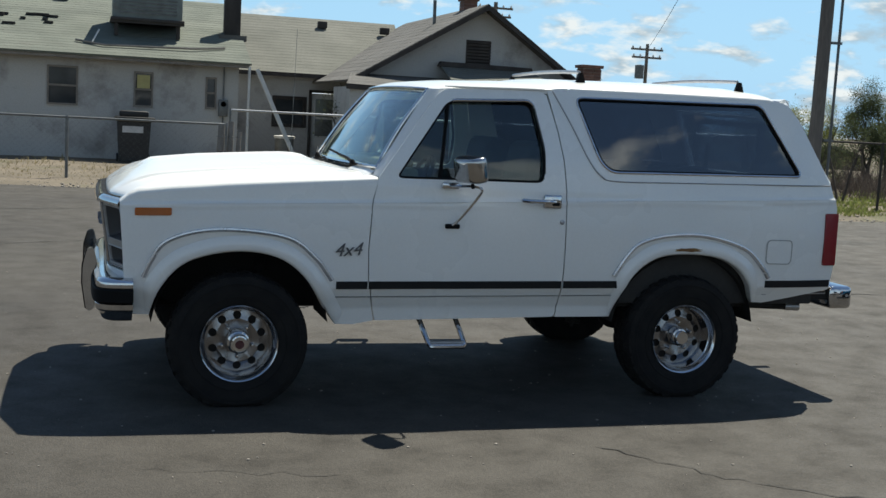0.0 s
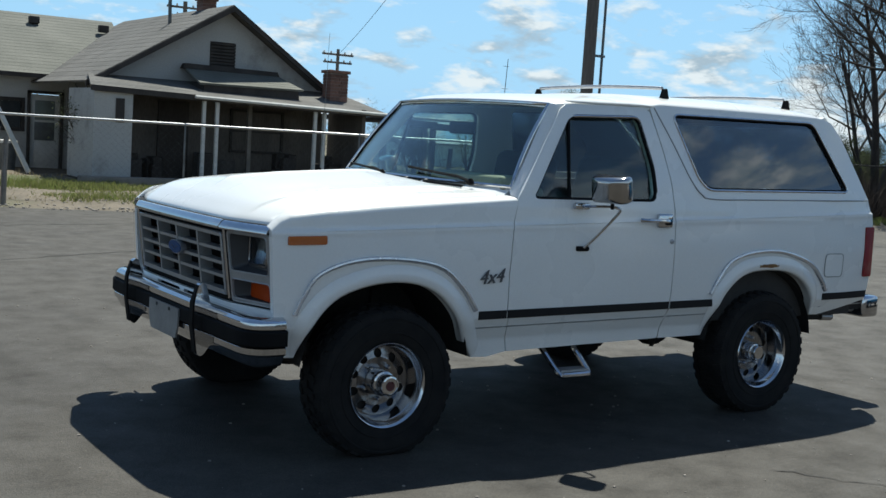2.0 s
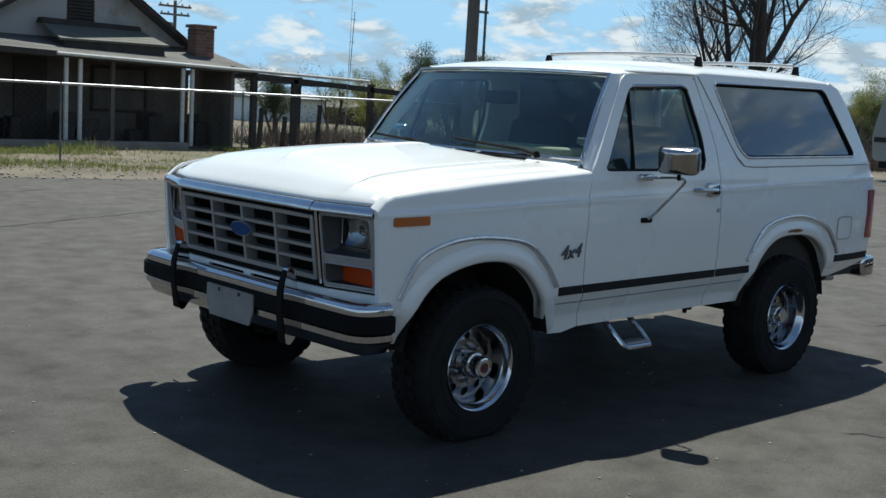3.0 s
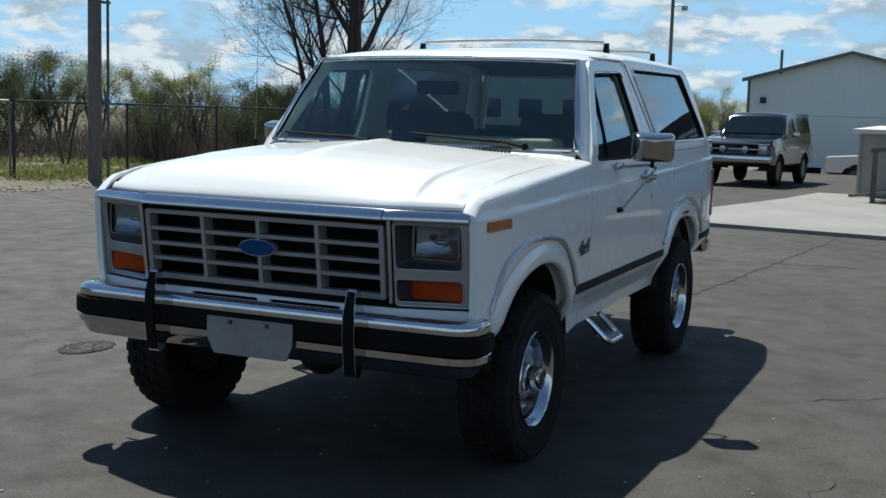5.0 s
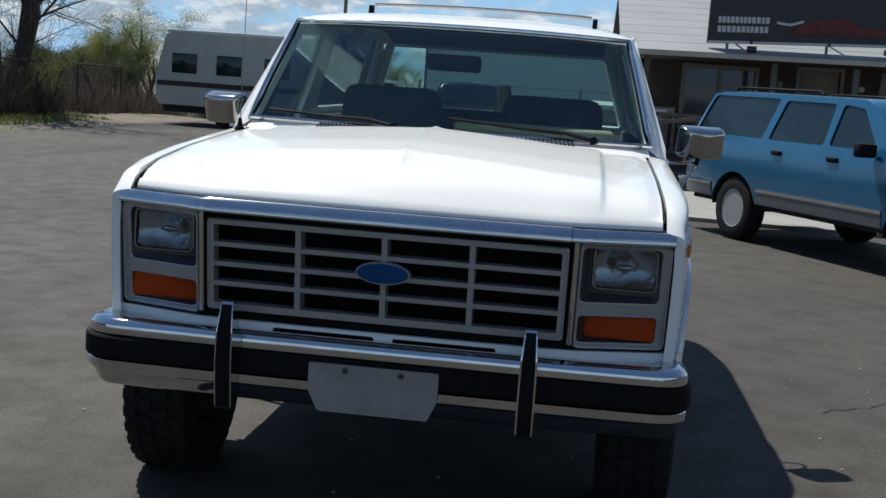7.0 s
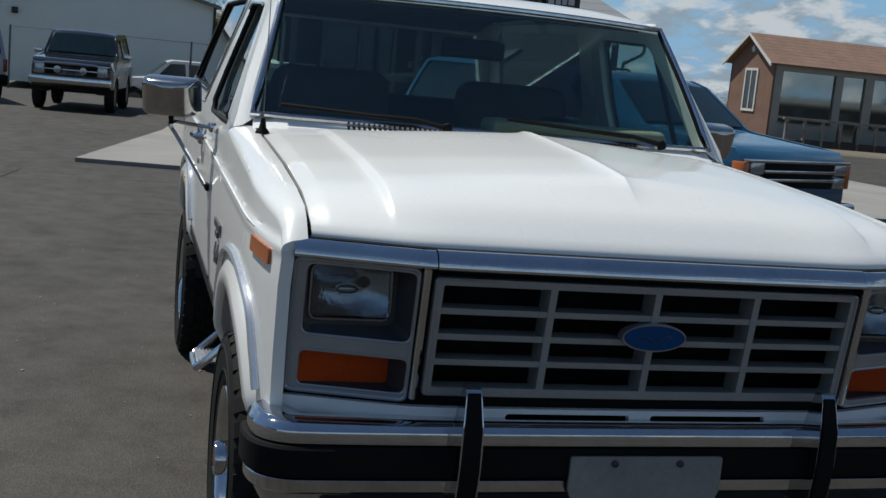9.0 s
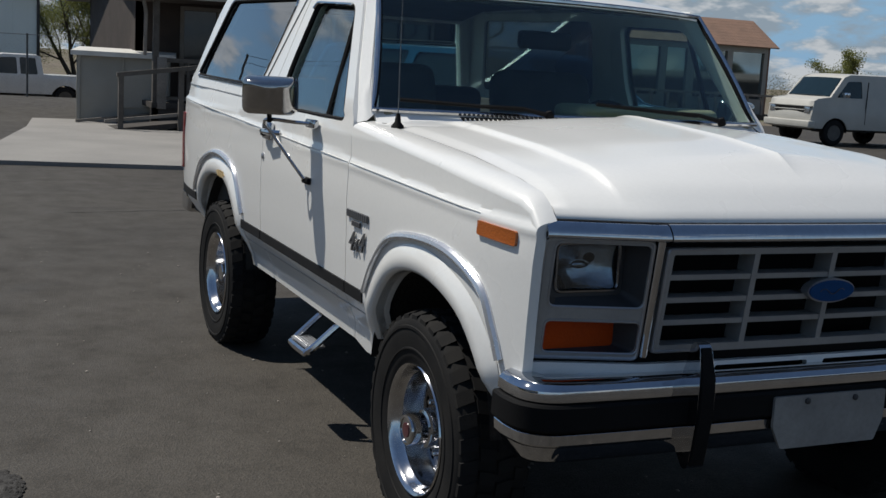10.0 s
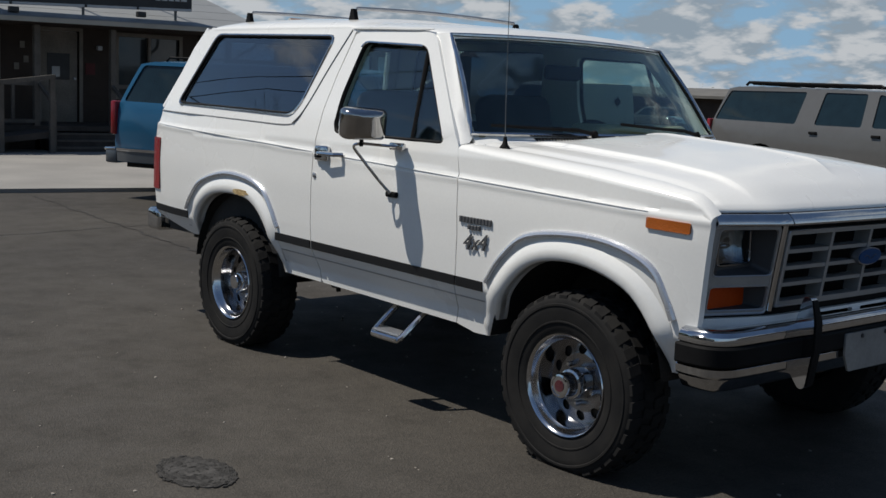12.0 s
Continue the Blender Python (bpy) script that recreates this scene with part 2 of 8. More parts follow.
def leaf_mat(name, color, color2):
    """Thin leaves: light comes partly through them."""
    m = bpy.data.materials.new(name)
    m.use_nodes = True
    n, l = m.node_tree.nodes, m.node_tree.links
    n.clear()
    out = n.new("ShaderNodeOutputMaterial")
    tc = n.new("ShaderNodeTexCoord")
    no = n.new("ShaderNodeTexNoise"); no.inputs["Scale"].default_value = 1.3; no.inputs["Detail"].default_value = 4
    l.new(tc.outputs["Object"], no.inputs["Vector"])
    geo = n.new("ShaderNodeNewGeometry")
    add = n.new("ShaderNodeMath"); add.operation = "MULTIPLY_ADD"; add.inputs[1].default_value = 0.5
    l.new(geo.outputs["Random Per Island"], add.inputs[0]); l.new(no.outputs["Fac"], add.inputs[2])
    mx = n.new("ShaderNodeMix"); mx.data_type = "RGBA"
    mx.inputs["A"].default_value, mx.inputs["B"].default_value = (*color, 1), (*color2, 1)
    sub = n.new("ShaderNodeMath"); sub.operation = "SUBTRACT"; sub.inputs[1].default_value = 0.25
    l.new(add.outputs[0], sub.inputs[0]); l.new(sub.outputs[0], mx.inputs["Factor"])
    di, tr = n.new("ShaderNodeBsdfDiffuse"), n.new("ShaderNodeBsdfTranslucent")
    l.new(mx.outputs["Result"], di.inputs["Color"]); l.new(mx.outputs["Result"], tr.inputs["Color"])
    ms = n.new("ShaderNodeMixShader"); ms.inputs[0].default_value = 0.5
    l.new(di.outputs[0], ms.inputs[1]); l.new(tr.outputs[0], ms.inputs[2]); l.new(ms.outputs[0], out.inputs[0])
    return m

def asphalt(name):
    """Old asphalt: broad worn and oily areas, blotches, and pale and dark chips of stone in the binder."""
    m = bpy.data.materials.new(name)
    m.use_nodes = True
    n, l = m.node_tree.nodes, m.node_tree.links
    p = n["Principled BSDF"]
    tc = n.new("ShaderNodeTexCoord")

    def layer(scale, detail, lo, hi, rough=0.55):
        t = n.new("ShaderNodeTexNoise")
        t.inputs["Scale"].default_value, t.inputs["Detail"].default_value, t.inputs["Roughness"].default_value = scale, detail, rough
        l.new(tc.outputs["Object"], t.inputs["Vector"])
        r = n.new("ShaderNodeMapRange")
        r.inputs["From Min"].default_value, r.inputs["From Max"].default_value = lo, hi
        l.new(t.outputs["Fac"], r.inputs["Value"])
        return r.outputs[0], t.outputs["Fac"]

    def mix(fac, a, b, kind="MIX"):
        x = n.new("ShaderNodeMix"); x.data_type = "RGBA"; x.blend_type = kind
        l.new(fac, x.inputs["Factor"])
        for slot, v in (("A", a), ("B", b)):
            if isinstance(v, tuple):
                x.inputs[slot].default_value = (*v, 1)
            else:
                l.new(v, x.inputs[slot])
        return x.outputs["Result"]

    broad, _ = layer(0.33, 6, 0.36, 0.66)
    c = mix(broad, (0.059, 0.0535, 0.0465), (0.042, 0.038, 0.0335))
    oil, _ = layer(0.8, 8, 0.58, 0.80, 0.65)
    c = mix(oil, c, (0.027, 0.026, 0.025))
    blotch, _ = layer(3.4, 6, 0.30, 0.72, 0.62)
    c = mix(blotch, c, mix(blotch, (1.0, 1.0, 1.0), (0.62, 0.62, 0.62)), "MULTIPLY")
    chips = n.new("ShaderNodeTexVoronoi"); chips.inputs["Scale"].default_value = 130
    l.new(tc.outputs["Object"], chips.inputs["Vector"])
    bw = n.new("ShaderNodeRGBToBW"); l.new(chips.outputs["Color"], bw.inputs[0])
    cr = n.new("ShaderNodeValToRGB")
    cr.color_ramp.elements[0].position, cr.color_ramp.elements[1].position = 0.25, 0.80
    cr.color_ramp.elements[0].color, cr.color_ramp.elements[1].color = (0.72, 0.71, 0.70, 1), (1.35, 1.32, 1.26, 1)
    l.new(bw.outputs[0], cr.inputs["Fac"])
    one = n.new("ShaderNodeValue"); one.outputs[0].default_value = 0.7
    c = mix(one.outputs[0], c, cr.outputs["Color"], "MULTIPLY")
    l.new(c, p.inputs["Base Color"])
    _, raw = layer(120, 4, 0.3, 0.7)
    rr = n.new("ShaderNodeMapRange"); rr.inputs["To Min"].default_value, rr.inputs["To Max"].default_value = 0.66, 0.86
    l.new(blotch, rr.inputs["Value"]); l.new(rr.outputs[0], p.inputs["Roughness"])
    p.inputs["Specular IOR Level"].default_value = 0.26
    b = n.new("ShaderNodeBump"); b.inputs["Strength"].default_value = 0.2; b.inputs["Distance"].default_value = 0.012
    l.new(chips.outputs["Distance"], b.inputs["Height"])
    b2 = n.new("ShaderNodeBump"); b2.inputs["Strength"].default_value = 0.3; b2.inputs["Distance"].default_value = 0.012
    l.new(raw, b2.inputs["Height"]); l.new(b.outputs[0], b2.inputs["Normal"]); l.new(b2.outputs[0], p.inputs["Normal"])
    return m


M_ASPHALT = asphalt("worn_asphalt")
M_PATCHTOP = mat("old_patch_asphalt", (0.062, 0.059, 0.056), rough=0.9, vary=0.25, scale=14, fine=40, bump=0.5, bump_scale=40, spec=0.3)
M_PATCH = mat("patch_asphalt", (0.043, 0.041, 0.039), rough=0.9, vary=0.22, fine=40, bump=0.3, bump_scale=60, spec=0.3)
M_DIRT = mat("dry_dirt", (0.18, 0.15, 0.115), rough=0.95, color2=(0.125, 0.108, 0.082), scale=0.9, fine=14, vary=0.2, bump=0.8, bump_scale=12,
             stain=(0.075, 0.095, 0.03), stain_scale=0.13, stain_at=(0.52, 0.66), spec=0.2)
M_CONCRETE = mat("pale_concrete", (0.255, 0.243, 0.225), rough=0.88, color2=(0.205, 0.197, 0.185), scale=0.8, fine=40, vary=0.1, bump=0.25, stain=(0.19, 0.18, 0.165), stain_scale=0.5, stain_at=(0.58, 0.85))


# ---- mesh helpers ----
def part(name, bm, material, parent=None, label="", sharp=32, flat=False):
    me = bpy.data.meshes.new(name)
    bm.to_mesh(me)
    bm.free()
    for m in material if isinstance(material, (list, tuple)) else (material,):
        me.materials.append(m)
    if not flat:
        for p in me.polygons:
            p.use_smooth = True
        me.set_sharp_from_angle(angle=radians(sharp))
    ob = new(name, me)
    if parent:
        ob.parent = parent
    if label:
        tagged(ob, label)
    return ob


def thing(name, label, category, m=None, group="", kind=""):
    ob = new(name)
    ob.empty_display_size = 0.3
    if m is not None:
        ob.matrix_basis = m
    return tagged(ob, label, category, group, kind)


def box(bm, lo, hi, bevel=0.0, seg=2, m=None):
    lo, hi = Vector(lo), Vector(hi)
    r = bmesh.ops.create_cube(bm, size=1.0, matrix=(m or Matrix()) @ Matrix.Translation((lo + hi) / 2) @ Matrix.Diagonal((*(hi - lo), 1)))
    if bevel:
        edges = list({e for v in r["verts"] for e in v.link_edges})
        bmesh.ops.bevel(bm, geom=edges, offset=bevel, segments=seg, profile=0.5, affect="EDGES")
    return bm


def one_box(lo, hi, bevel=0.0, seg=2, m=None):
    return box(bmesh.new(), lo, hi, bevel, seg, m)


def lathe(bm, profile, seg=40, m=None, close=False):
    """Turn (radius, height) pairs about the local y axis."""
    m = m or Matrix()
    rings = []
    for r, h in profile:
        rings.append([bm.verts.new(m @ Vector((r * math.cos(2 * math.pi * k / seg), h, r * math.sin(2 * math.pi * k / seg)))) for k in range(seg)])
    pairs = list(zip(rings, rings[1:])) + ([(rings[-1], rings[0])] if close else [])
    for a, b in pairs:
        for k in range(seg):
            bm.faces.new((a[k], a[(k + 1) % seg], b[(k + 1) % seg], b[k]))
    if not close:
        for ring, (r, h) in ((rings[0], profile[0]), (rings[-1], profile[-1])):
            if r > 1e-4:
                bm.faces.new(ring)
    bmesh.ops.recalc_face_normals(bm, faces=bm.faces)
    return bm


def tube(bm, pts, r=0.02, seg=8, closed=False, flat=1.0):
    """A round bar along points; r may be a list (taper)."""
    pts = [Vector(p) for p in pts]
    n = len(pts)
    rs = r if isinstance(r, (list, tuple)) else [r] * n
    rings, up = [], None
    for i, p in enumerate(pts):
        a = pts[(i - 1) % n] if closed or i else p
        b = pts[(i + 1) % n] if closed or i < n - 1 else p
        d = (b - a).normalized()
        if up is None:
            up = d.orthogonal().normalized()
        up = (up - d * up.dot(d))
        up = up.normalized() if up.length > 1e-6 else d.orthogonal().normalized()
        side = d.cross(up)
        rings.append([bm.verts.new(p + rs[i] * (math.cos(2 * math.pi * k / seg) * up + flat * math.sin(2 * math.pi * k / seg) * side)) for k in range(seg)])
    for i in range(n if closed else n - 1):
        a, b = rings[i], rings[(i + 1) % n]
        for k in range(seg):
            bm.faces.new((a[k], a[(k + 1) % seg], b[(k + 1) % seg], b[k]))
    if not closed:
        bm.faces.new(rings[0][::-1]); bm.faces.new(rings[-1])
    return bm


def one_tube(pts, r=0.02, seg=8, closed=False, flat=1.0):
    return tube(bmesh.new(), pts, r, seg, closed, flat)


def prism(bm, pts, axis, a, b):
    """A flat outline in the plane across an axis, pulled from a to b along it."""
    def v(p, h):
        return {"x": (h, p[0], p[1]), "y": (p[0], h, p[1]), "z": (p[0], p[1], h)}[axis]
    lo = [bm.verts.new(v(p, a)) for p in pts]
    hi = [bm.verts.new(v(p, b)) for p in pts]
    n = len(pts)
    bm.faces.new(lo); bm.faces.new(hi[::-1])
    for i in range(n):
        bm.faces.new((lo[i], lo[(i + 1) % n], hi[(i + 1) % n], hi[i]))
    bmesh.ops.recalc_face_normals(bm, faces=bm.faces)
    return bm


def rounded(pts, r, n=4):
    """An outline with its corners rounded by about r."""
    out, k = [], len(pts)
    for i in range(k):
        p, a, b = Vector(pts[i]), Vector(pts[i - 1]), Vector(pts[(i + 1) % k])
        ra = min(r, 0.45 * (a - p).length)
        rb = min(r, 0.45 * (b - p).length)
        s, e = p + (a - p).normalized() * ra, p + (b - p).normalized() * rb
        for j in range(n + 1):
            t = j / n
            out.append(tuple((1 - t) ** 2 * s + 2 * t * (1 - t) * p + t * t * e))
    return out


def smooth_path(pts, n=6):
    """A Catmull-Rom curve through points."""
    P = [Vector(p) for p in pts]
    P = [2 * P[0] - P[1]] + P + [2 * P[-1] - P[-2]]
    out = []
    for i in range(1, len(P) - 2):
        for j in range(n):
            t = j / n
            a, b, c, d = P[i - 1:i + 3]
            out.append(0.5 * (2 * b + (c - a) * t + (2 * a - 5 * b + 4 * c - d) * t * t + (3 * b - a - 3 * c + d) * t ** 3))
    return out + [P[-2]]


def lerp_table(table, v):
    if v <= table[0][0]:
        return table[0][1]
    for (a, fa), (b, fb) in zip(table, table[1:]):
        if v <= b:
            t = (v - a) / (b - a)
            return fa + (fb - fa) * t
    return table[-1][1]


def panel(outline, holes, surface, side, thick=0.03, cut_x=(), cut_z=(), bm=None):
    """A sheet-metal panel: an outline with holes in (x, z), laid on y = side * surface(x, z), with thickness inwards."""
    flat = bmesh.new()
    for loop in [outline, *holes]:
        vs = [flat.verts.new((p[0], 0, p[1])) for p in loop]
        for i in range(len(vs)):
            flat.edges.new((vs[i], vs[(i + 1) % len(vs)]))
    bmesh.ops.triangle_fill(flat, edges=flat.edges[:], use_beauty=True, use_dissolve=False)
    for axis, values in (("x", cut_x), ("z", cut_z)):
        for c in values:
            no = (1, 0, 0) if axis == "x" else (0, 0, 1)
            co = (c, 0, 0) if axis == "x" else (0, 0, c)
            bmesh.ops.bisect_plane(flat, geom=flat.verts[:] + flat.edges[:] + flat.faces[:], dist=1e-5, plane_co=co, plane_no=no)
    flat.verts.index_update()
    bm = bm or bmesh.new()
    outer = [bm.verts.new((v.co.x, side * surface(v.co.x, v.co.z), v.co.z)) for v in flat.verts]
    inner = [bm.verts.new((v.co.x, side * (surface(v.co.x, v.co.z) - thick), v.co.z)) for v in flat.verts]
    for f in flat.faces:
        ids = [v.index for v in f.verts]
        if (f.normal.y > 0) != (side > 0):
            ids.reverse()
        bm.faces.new([outer[i] for i in ids])
        bm.faces.new([inner[i] for i in reversed(ids)])
    for e in flat.edges:
        if len(e.link_faces) == 1:
            a, b = (v.index for v in e.verts)
            bm.faces.new((outer[a], outer[b], inner[b], inner[a]))
    flat.free()
    bmesh.ops.recalc_face_normals(bm, faces=bm.faces)
    return bm


def grid_sheet(us, vs, point, thick=None):
    """A sheet through point(u, v); thick: a vector function or constant that gives the sheet its back."""
    bm = bmesh.new()
    top = [[bm.verts.new(point(u, v)) for v in vs] for u in us]
    nu, nv = len(us), len(vs)
    for i in range(nu - 1):
        for j in range(nv - 1):
            bm.faces.new((top[i][j], top[i + 1][j], top[i + 1][j + 1], top[i][j + 1]))
    if thick is not None:
        low = [[bm.verts.new(Vector(point(u, v)) + Vector(thick)) for v in vs] for u in us]
        for i in range(nu - 1):
            for j in range(nv - 1):
                bm.faces.new((low[i][j], low[i][j + 1], low[i + 1][j + 1], low[i + 1][j]))
        rim = [(i, 0) for i in range(nu)] + [(nu - 1, j) for j in range(1, nv)] + [(i, nv - 1) for i in range(nu - 2, -1, -1)] + [(0, j) for j in range(nv - 2, 0, -1)]
        for k in range(len(rim)):
            a, b = rim[k], rim[(k + 1) % len(rim)]
            bm.faces.new((top[a[0]][a[1]], top[b[0]][b[1]], low[b[0]][b[1]], low[a[0]][a[1]]))
        bmesh.ops.recalc_face_normals(bm, faces=bm.faces)
    return bm


def spread(a, b, n):
    return [a + (b - a) * i / n for i in range(n + 1)]


def text_mesh(body, size, depth, m, material, parent, name="lettering", shear=0.0, label=""):
    c = bpy.data.curves.new(name, "FONT")
    c.body, c.size, c.extrude, c.shear = body, size, depth, shear
    c.align_x, c.align_y = "CENTER", "CENTER"
    tmp = bpy.data.objects.new(name, c)
    scene.collection.objects.link(tmp)
    bpy.context.view_layer.update()
    me = bpy.data.meshes.new_from_object(tmp.evaluated_get(bpy.context.evaluated_depsgraph_get()))
    bpy.data.objects.remove(tmp)
    me.transform(m)
    me.materials.clear()
    me.materials.append(material)
    ob = new(name, me)
    ob.parent = parent
    return tagged(ob, label) if label else ob


# ---- more materials for the surroundings ----
M_WALL_WHITE = mat("old_white_stucco", (0.43, 0.425, 0.41), rough=0.9, color2=(0.40, 0.395, 0.38), scale=0.8, fine=30, vary=0.09, bump=0.3, stain=(0.13, 0.12, 0.11), stain_scale=0.9, stain_at=(0.52, 0.80))
M_SHINGLE = mat("green_grey_shingle", (0.135, 0.148, 0.122), rough=0.95, color2=(0.105, 0.118, 0.098), scale=1.1, fine=26, vary=0.13, bump=0.5, stain=(0.10, 0.092, 0.08), stain_scale=0.6, stain_at=(0.55, 0.8), random=0.1)
M_SHINGLE_M = mat("olive_grey_shingle", (0.150, 0.150, 0.128), rough=0.95, color2=(0.118, 0.120, 0.102), scale=0.9, fine=30, vary=0.2, bump=0.4)
M_SHINGLE_B = mat("brown_grey_shingle", (0.125, 0.119, 0.110), rough=0.95, color2=(0.098, 0.094, 0.087), scale=1.2, fine=26, vary=0.15, bump=0.5, random=0.12)
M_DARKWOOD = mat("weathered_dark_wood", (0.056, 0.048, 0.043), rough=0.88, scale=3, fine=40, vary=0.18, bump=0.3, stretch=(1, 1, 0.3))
M_PALEWOOD = mat("weathered_pale_wood", (0.24, 0.215, 0.19), rough=0.9, color2=(0.175, 0.16, 0.14), scale=3, fine=30, vary=0.16, bump=0.3)
M_WHITE_TRIM = mat("aged_white_paint", (0.62, 0.61, 0.58), rough=0.7, color2=(0.52, 0.51, 0.48), scale=4, vary=0.08, bump=0.1)
M_BRICK = mat("sooty_brick", (0.22, 0.115, 0.085), rough=0.92, color2=(0.15, 0.085, 0.065), scale=7, fine=30, vary=0.2, bump=0.5, random=0.25)
M_GALV = mat("galvanised_steel", (0.50, 0.51, 0.52), rough=0.45, metal=0.85, scale=9, vary=0.12)
M_DULLSTEEL = mat("dull_grey_steel", (0.17, 0.18, 0.18), rough=0.6, metal=0.4, scale=6, vary=0.15)
M_COOLER = mat("cooler_paint", (0.19, 0.23, 0.22), rough=0.6, color2=(0.14, 0.16, 0.155), scale=3, vary=0.15, stain=(0.10, 0.06, 0.035), stain_scale=2.5, stain_at=(0.6, 0.8))
M_POLE = mat("creosote_pole", (0.19, 0.165, 0.14), rough=0.9, color2=(0.135, 0.115, 0.10), scale=3, fine=30, vary=0.2, bump=0.4, stretch=(1, 1, 0.15))
M_BIN = mat("bin_plastic", (0.012, 0.013, 0.014), rough=0.6, vary=0.1)
M_PANE = mat("dark_window_pane", (0.03, 0.036, 0.04), rough=0.06, color2=(0.06, 0.065, 0.07), scale=1.5, vary=0.1, spec=0.5, rough_vary=0.03)
M_METALWALL = mat("blue_grey_metal_siding", (0.62, 0.69, 0.70), rough=0.55, color2=(0.58, 0.65, 0.66), scale=0.6, vary=0.05, spec=0.4)
M_BROWN = mat("brown_siding", (0.050, 0.036, 0.029), rough=0.85, color2=(0.038, 0.028, 0.023), scale=2.5, vary=0.14, bump=0.2)
M_CABIN = mat("red_brown_siding", (0.19, 0.105, 0.072), rough=0.82, color2=(0.155, 0.088, 0.06), scale=2.0, vary=0.12, bump=0.2)
M_CABINROOF = mat("rust_brown_shingle", (0.25, 0.15, 0.105), rough=0.95, color2=(0.20, 0.125, 0.09), scale=1.5, fine=25, vary=0.16, bump=0.5)
M_ROOFMETAL = mat("grey_metal_roof", (0.24, 0.25, 0.255), rough=0.6, metal=0.2, scale=0.8, vary=0.08)
M_TAN = mat("tan_panel", (0.33, 0.315, 0.28), rough=0.8, color2=(0.28, 0.27, 0.24), scale=1.3, vary=0.08, stain=(0.25, 0.23, 0.2), stain_scale=1.2, stain_at=(0.6, 0.85))
M_SIGN = mat("sign_black", (0.018, 0.019, 0.022), rough=0.5, vary=0.1)
M_SIGNWHITE = mat("sign_white", (0.45, 0.46, 0.47), rough=0.5, vary=0.05)
M_BARK = mat("bark", (0.075, 0.060, 0.050), rough=0.95, color2=(0.05, 0.041, 0.035), scale=6, fine=40, vary=0.25, bump=0.8, bump_scale=18, stretch=(1, 1, 0.3))
M_TWIG = leaf_mat("dry_brush", (0.085, 0.072, 0.064), (0.040, 0.035, 0.034))
M_LEAF = leaf_mat("spring_leaves", (0.23, 0.235, 0.085), (0.15, 0.165, 0.06))
M_LEAF_D = leaf_mat("dark_leaves", (0.085, 0.10, 0.05), (0.05, 0.062, 0.035))
M_LEAF_E = leaf_mat("evergreen_leaves", (0.045, 0.052, 0.036), (0.030, 0.034, 0.026))
M_GRASS = leaf_mat("rough_grass", (0.12, 0.17, 0.045), (0.20, 0.19, 0.08))
M_DRYGRASS = leaf_mat("dry_weeds", (0.30, 0.25, 0.15), (0.22, 0.19, 0.11))
M_STONE = mat("gravel_stone", (0.30, 0.27, 0.235), rough=0.92, color2=(0.20, 0.18, 0.16), scale=5, vary=0.2, bump=0.3)
M_FARWOOD = leaf_mat("far_wood", (0.16, 0.155, 0.085), (0.09, 0.09, 0.055))
M_CLOTH = mat("faded_red", (0.11, 0.025, 0.028), rough=0.8, vary=0.1)

# ---- ground ----
EDGE = [(-90, 15.8), (-40, 15.6), (-12, 15.2), (-3.1, 14.6), (-0.75, 14.1), (2.2, 13.3), (6.0, 12.3), (9.0, 11.7), (11.5, 11.9), (14, 11.9), (17, 11.4), (20, 11.2), (26, 11.6), (34, 11), (60, 10), (90, 9)]
coords_x = sorted(set([-900, -500, -300, -180, -120, -90, -70, -50, -40, -30, -25] + [round(v, 2) for v in spread(-20, 40, 75)] + [45, 50, 60, 75, 95, 130, 200, 350, 600, 900]))
coords_y = sorted(set([-900, -500, -300, -180, -120, -90, -60, -45, -35, -25, -15, -5, 5] + [round(v, 2) for v in spread(10, 34, 48)] + [38, 44, 52, 65, 90, 130, 200, 350, 600, 900]))


def ground_z(x, y):
    e = lerp_table(EDGE, x)
    d = y - e
    dip = -0.55 * smooth_step(31.5, 36, x)
    if d < -1.5:
        return -0.03 + dip
    h = noise.noise(Vector((x * 0.6, y * 0.6, 3))) * 0.05 + noise.noise(Vector((x * 2.1, y * 2.1, 7))) * 0.025
    t = smooth_step(-0.1, 1.6, d)
    return -0.03 + dip + t * (0.07 + h)


def smooth_step(a, b, v):
    t = min(1, max(0, (v - a) / (b - a)))
    return t * t * (3 - 2 * t)


ground = part("ground", grid_sheet(coords_x, coords_y, lambda x, y: (x, y, ground_z(x, y))), M_DIRT)
tagged(ground, "bare dry dirt with patches of weeds", "ground", kind="structure")

rng = random.Random(11)
edge_pts = []
for x in spread(-90, 31, 200):
    edge_pts.append((x, lerp_table(EDGE, x) + 0.22 * noise.noise(Vector((x * 0.9, 0, 1))) + 0.10 * noise.noise(Vector((x * 3.1, 0, 5)))))
bm = prism(bmesh.new(), [(-90, -90), (31, -90)] + edge_pts[::-1], "z", -0.06, 0.0)
bmesh.ops.triangulate(bm, faces=[f for f in bm.faces if len(f.verts) > 4])
pave = part("pavement", bm, M_ASPHALT, flat=True)
tagged(pave, "worn grey asphalt lot with stains and cracks", "pavement", kind="structure")

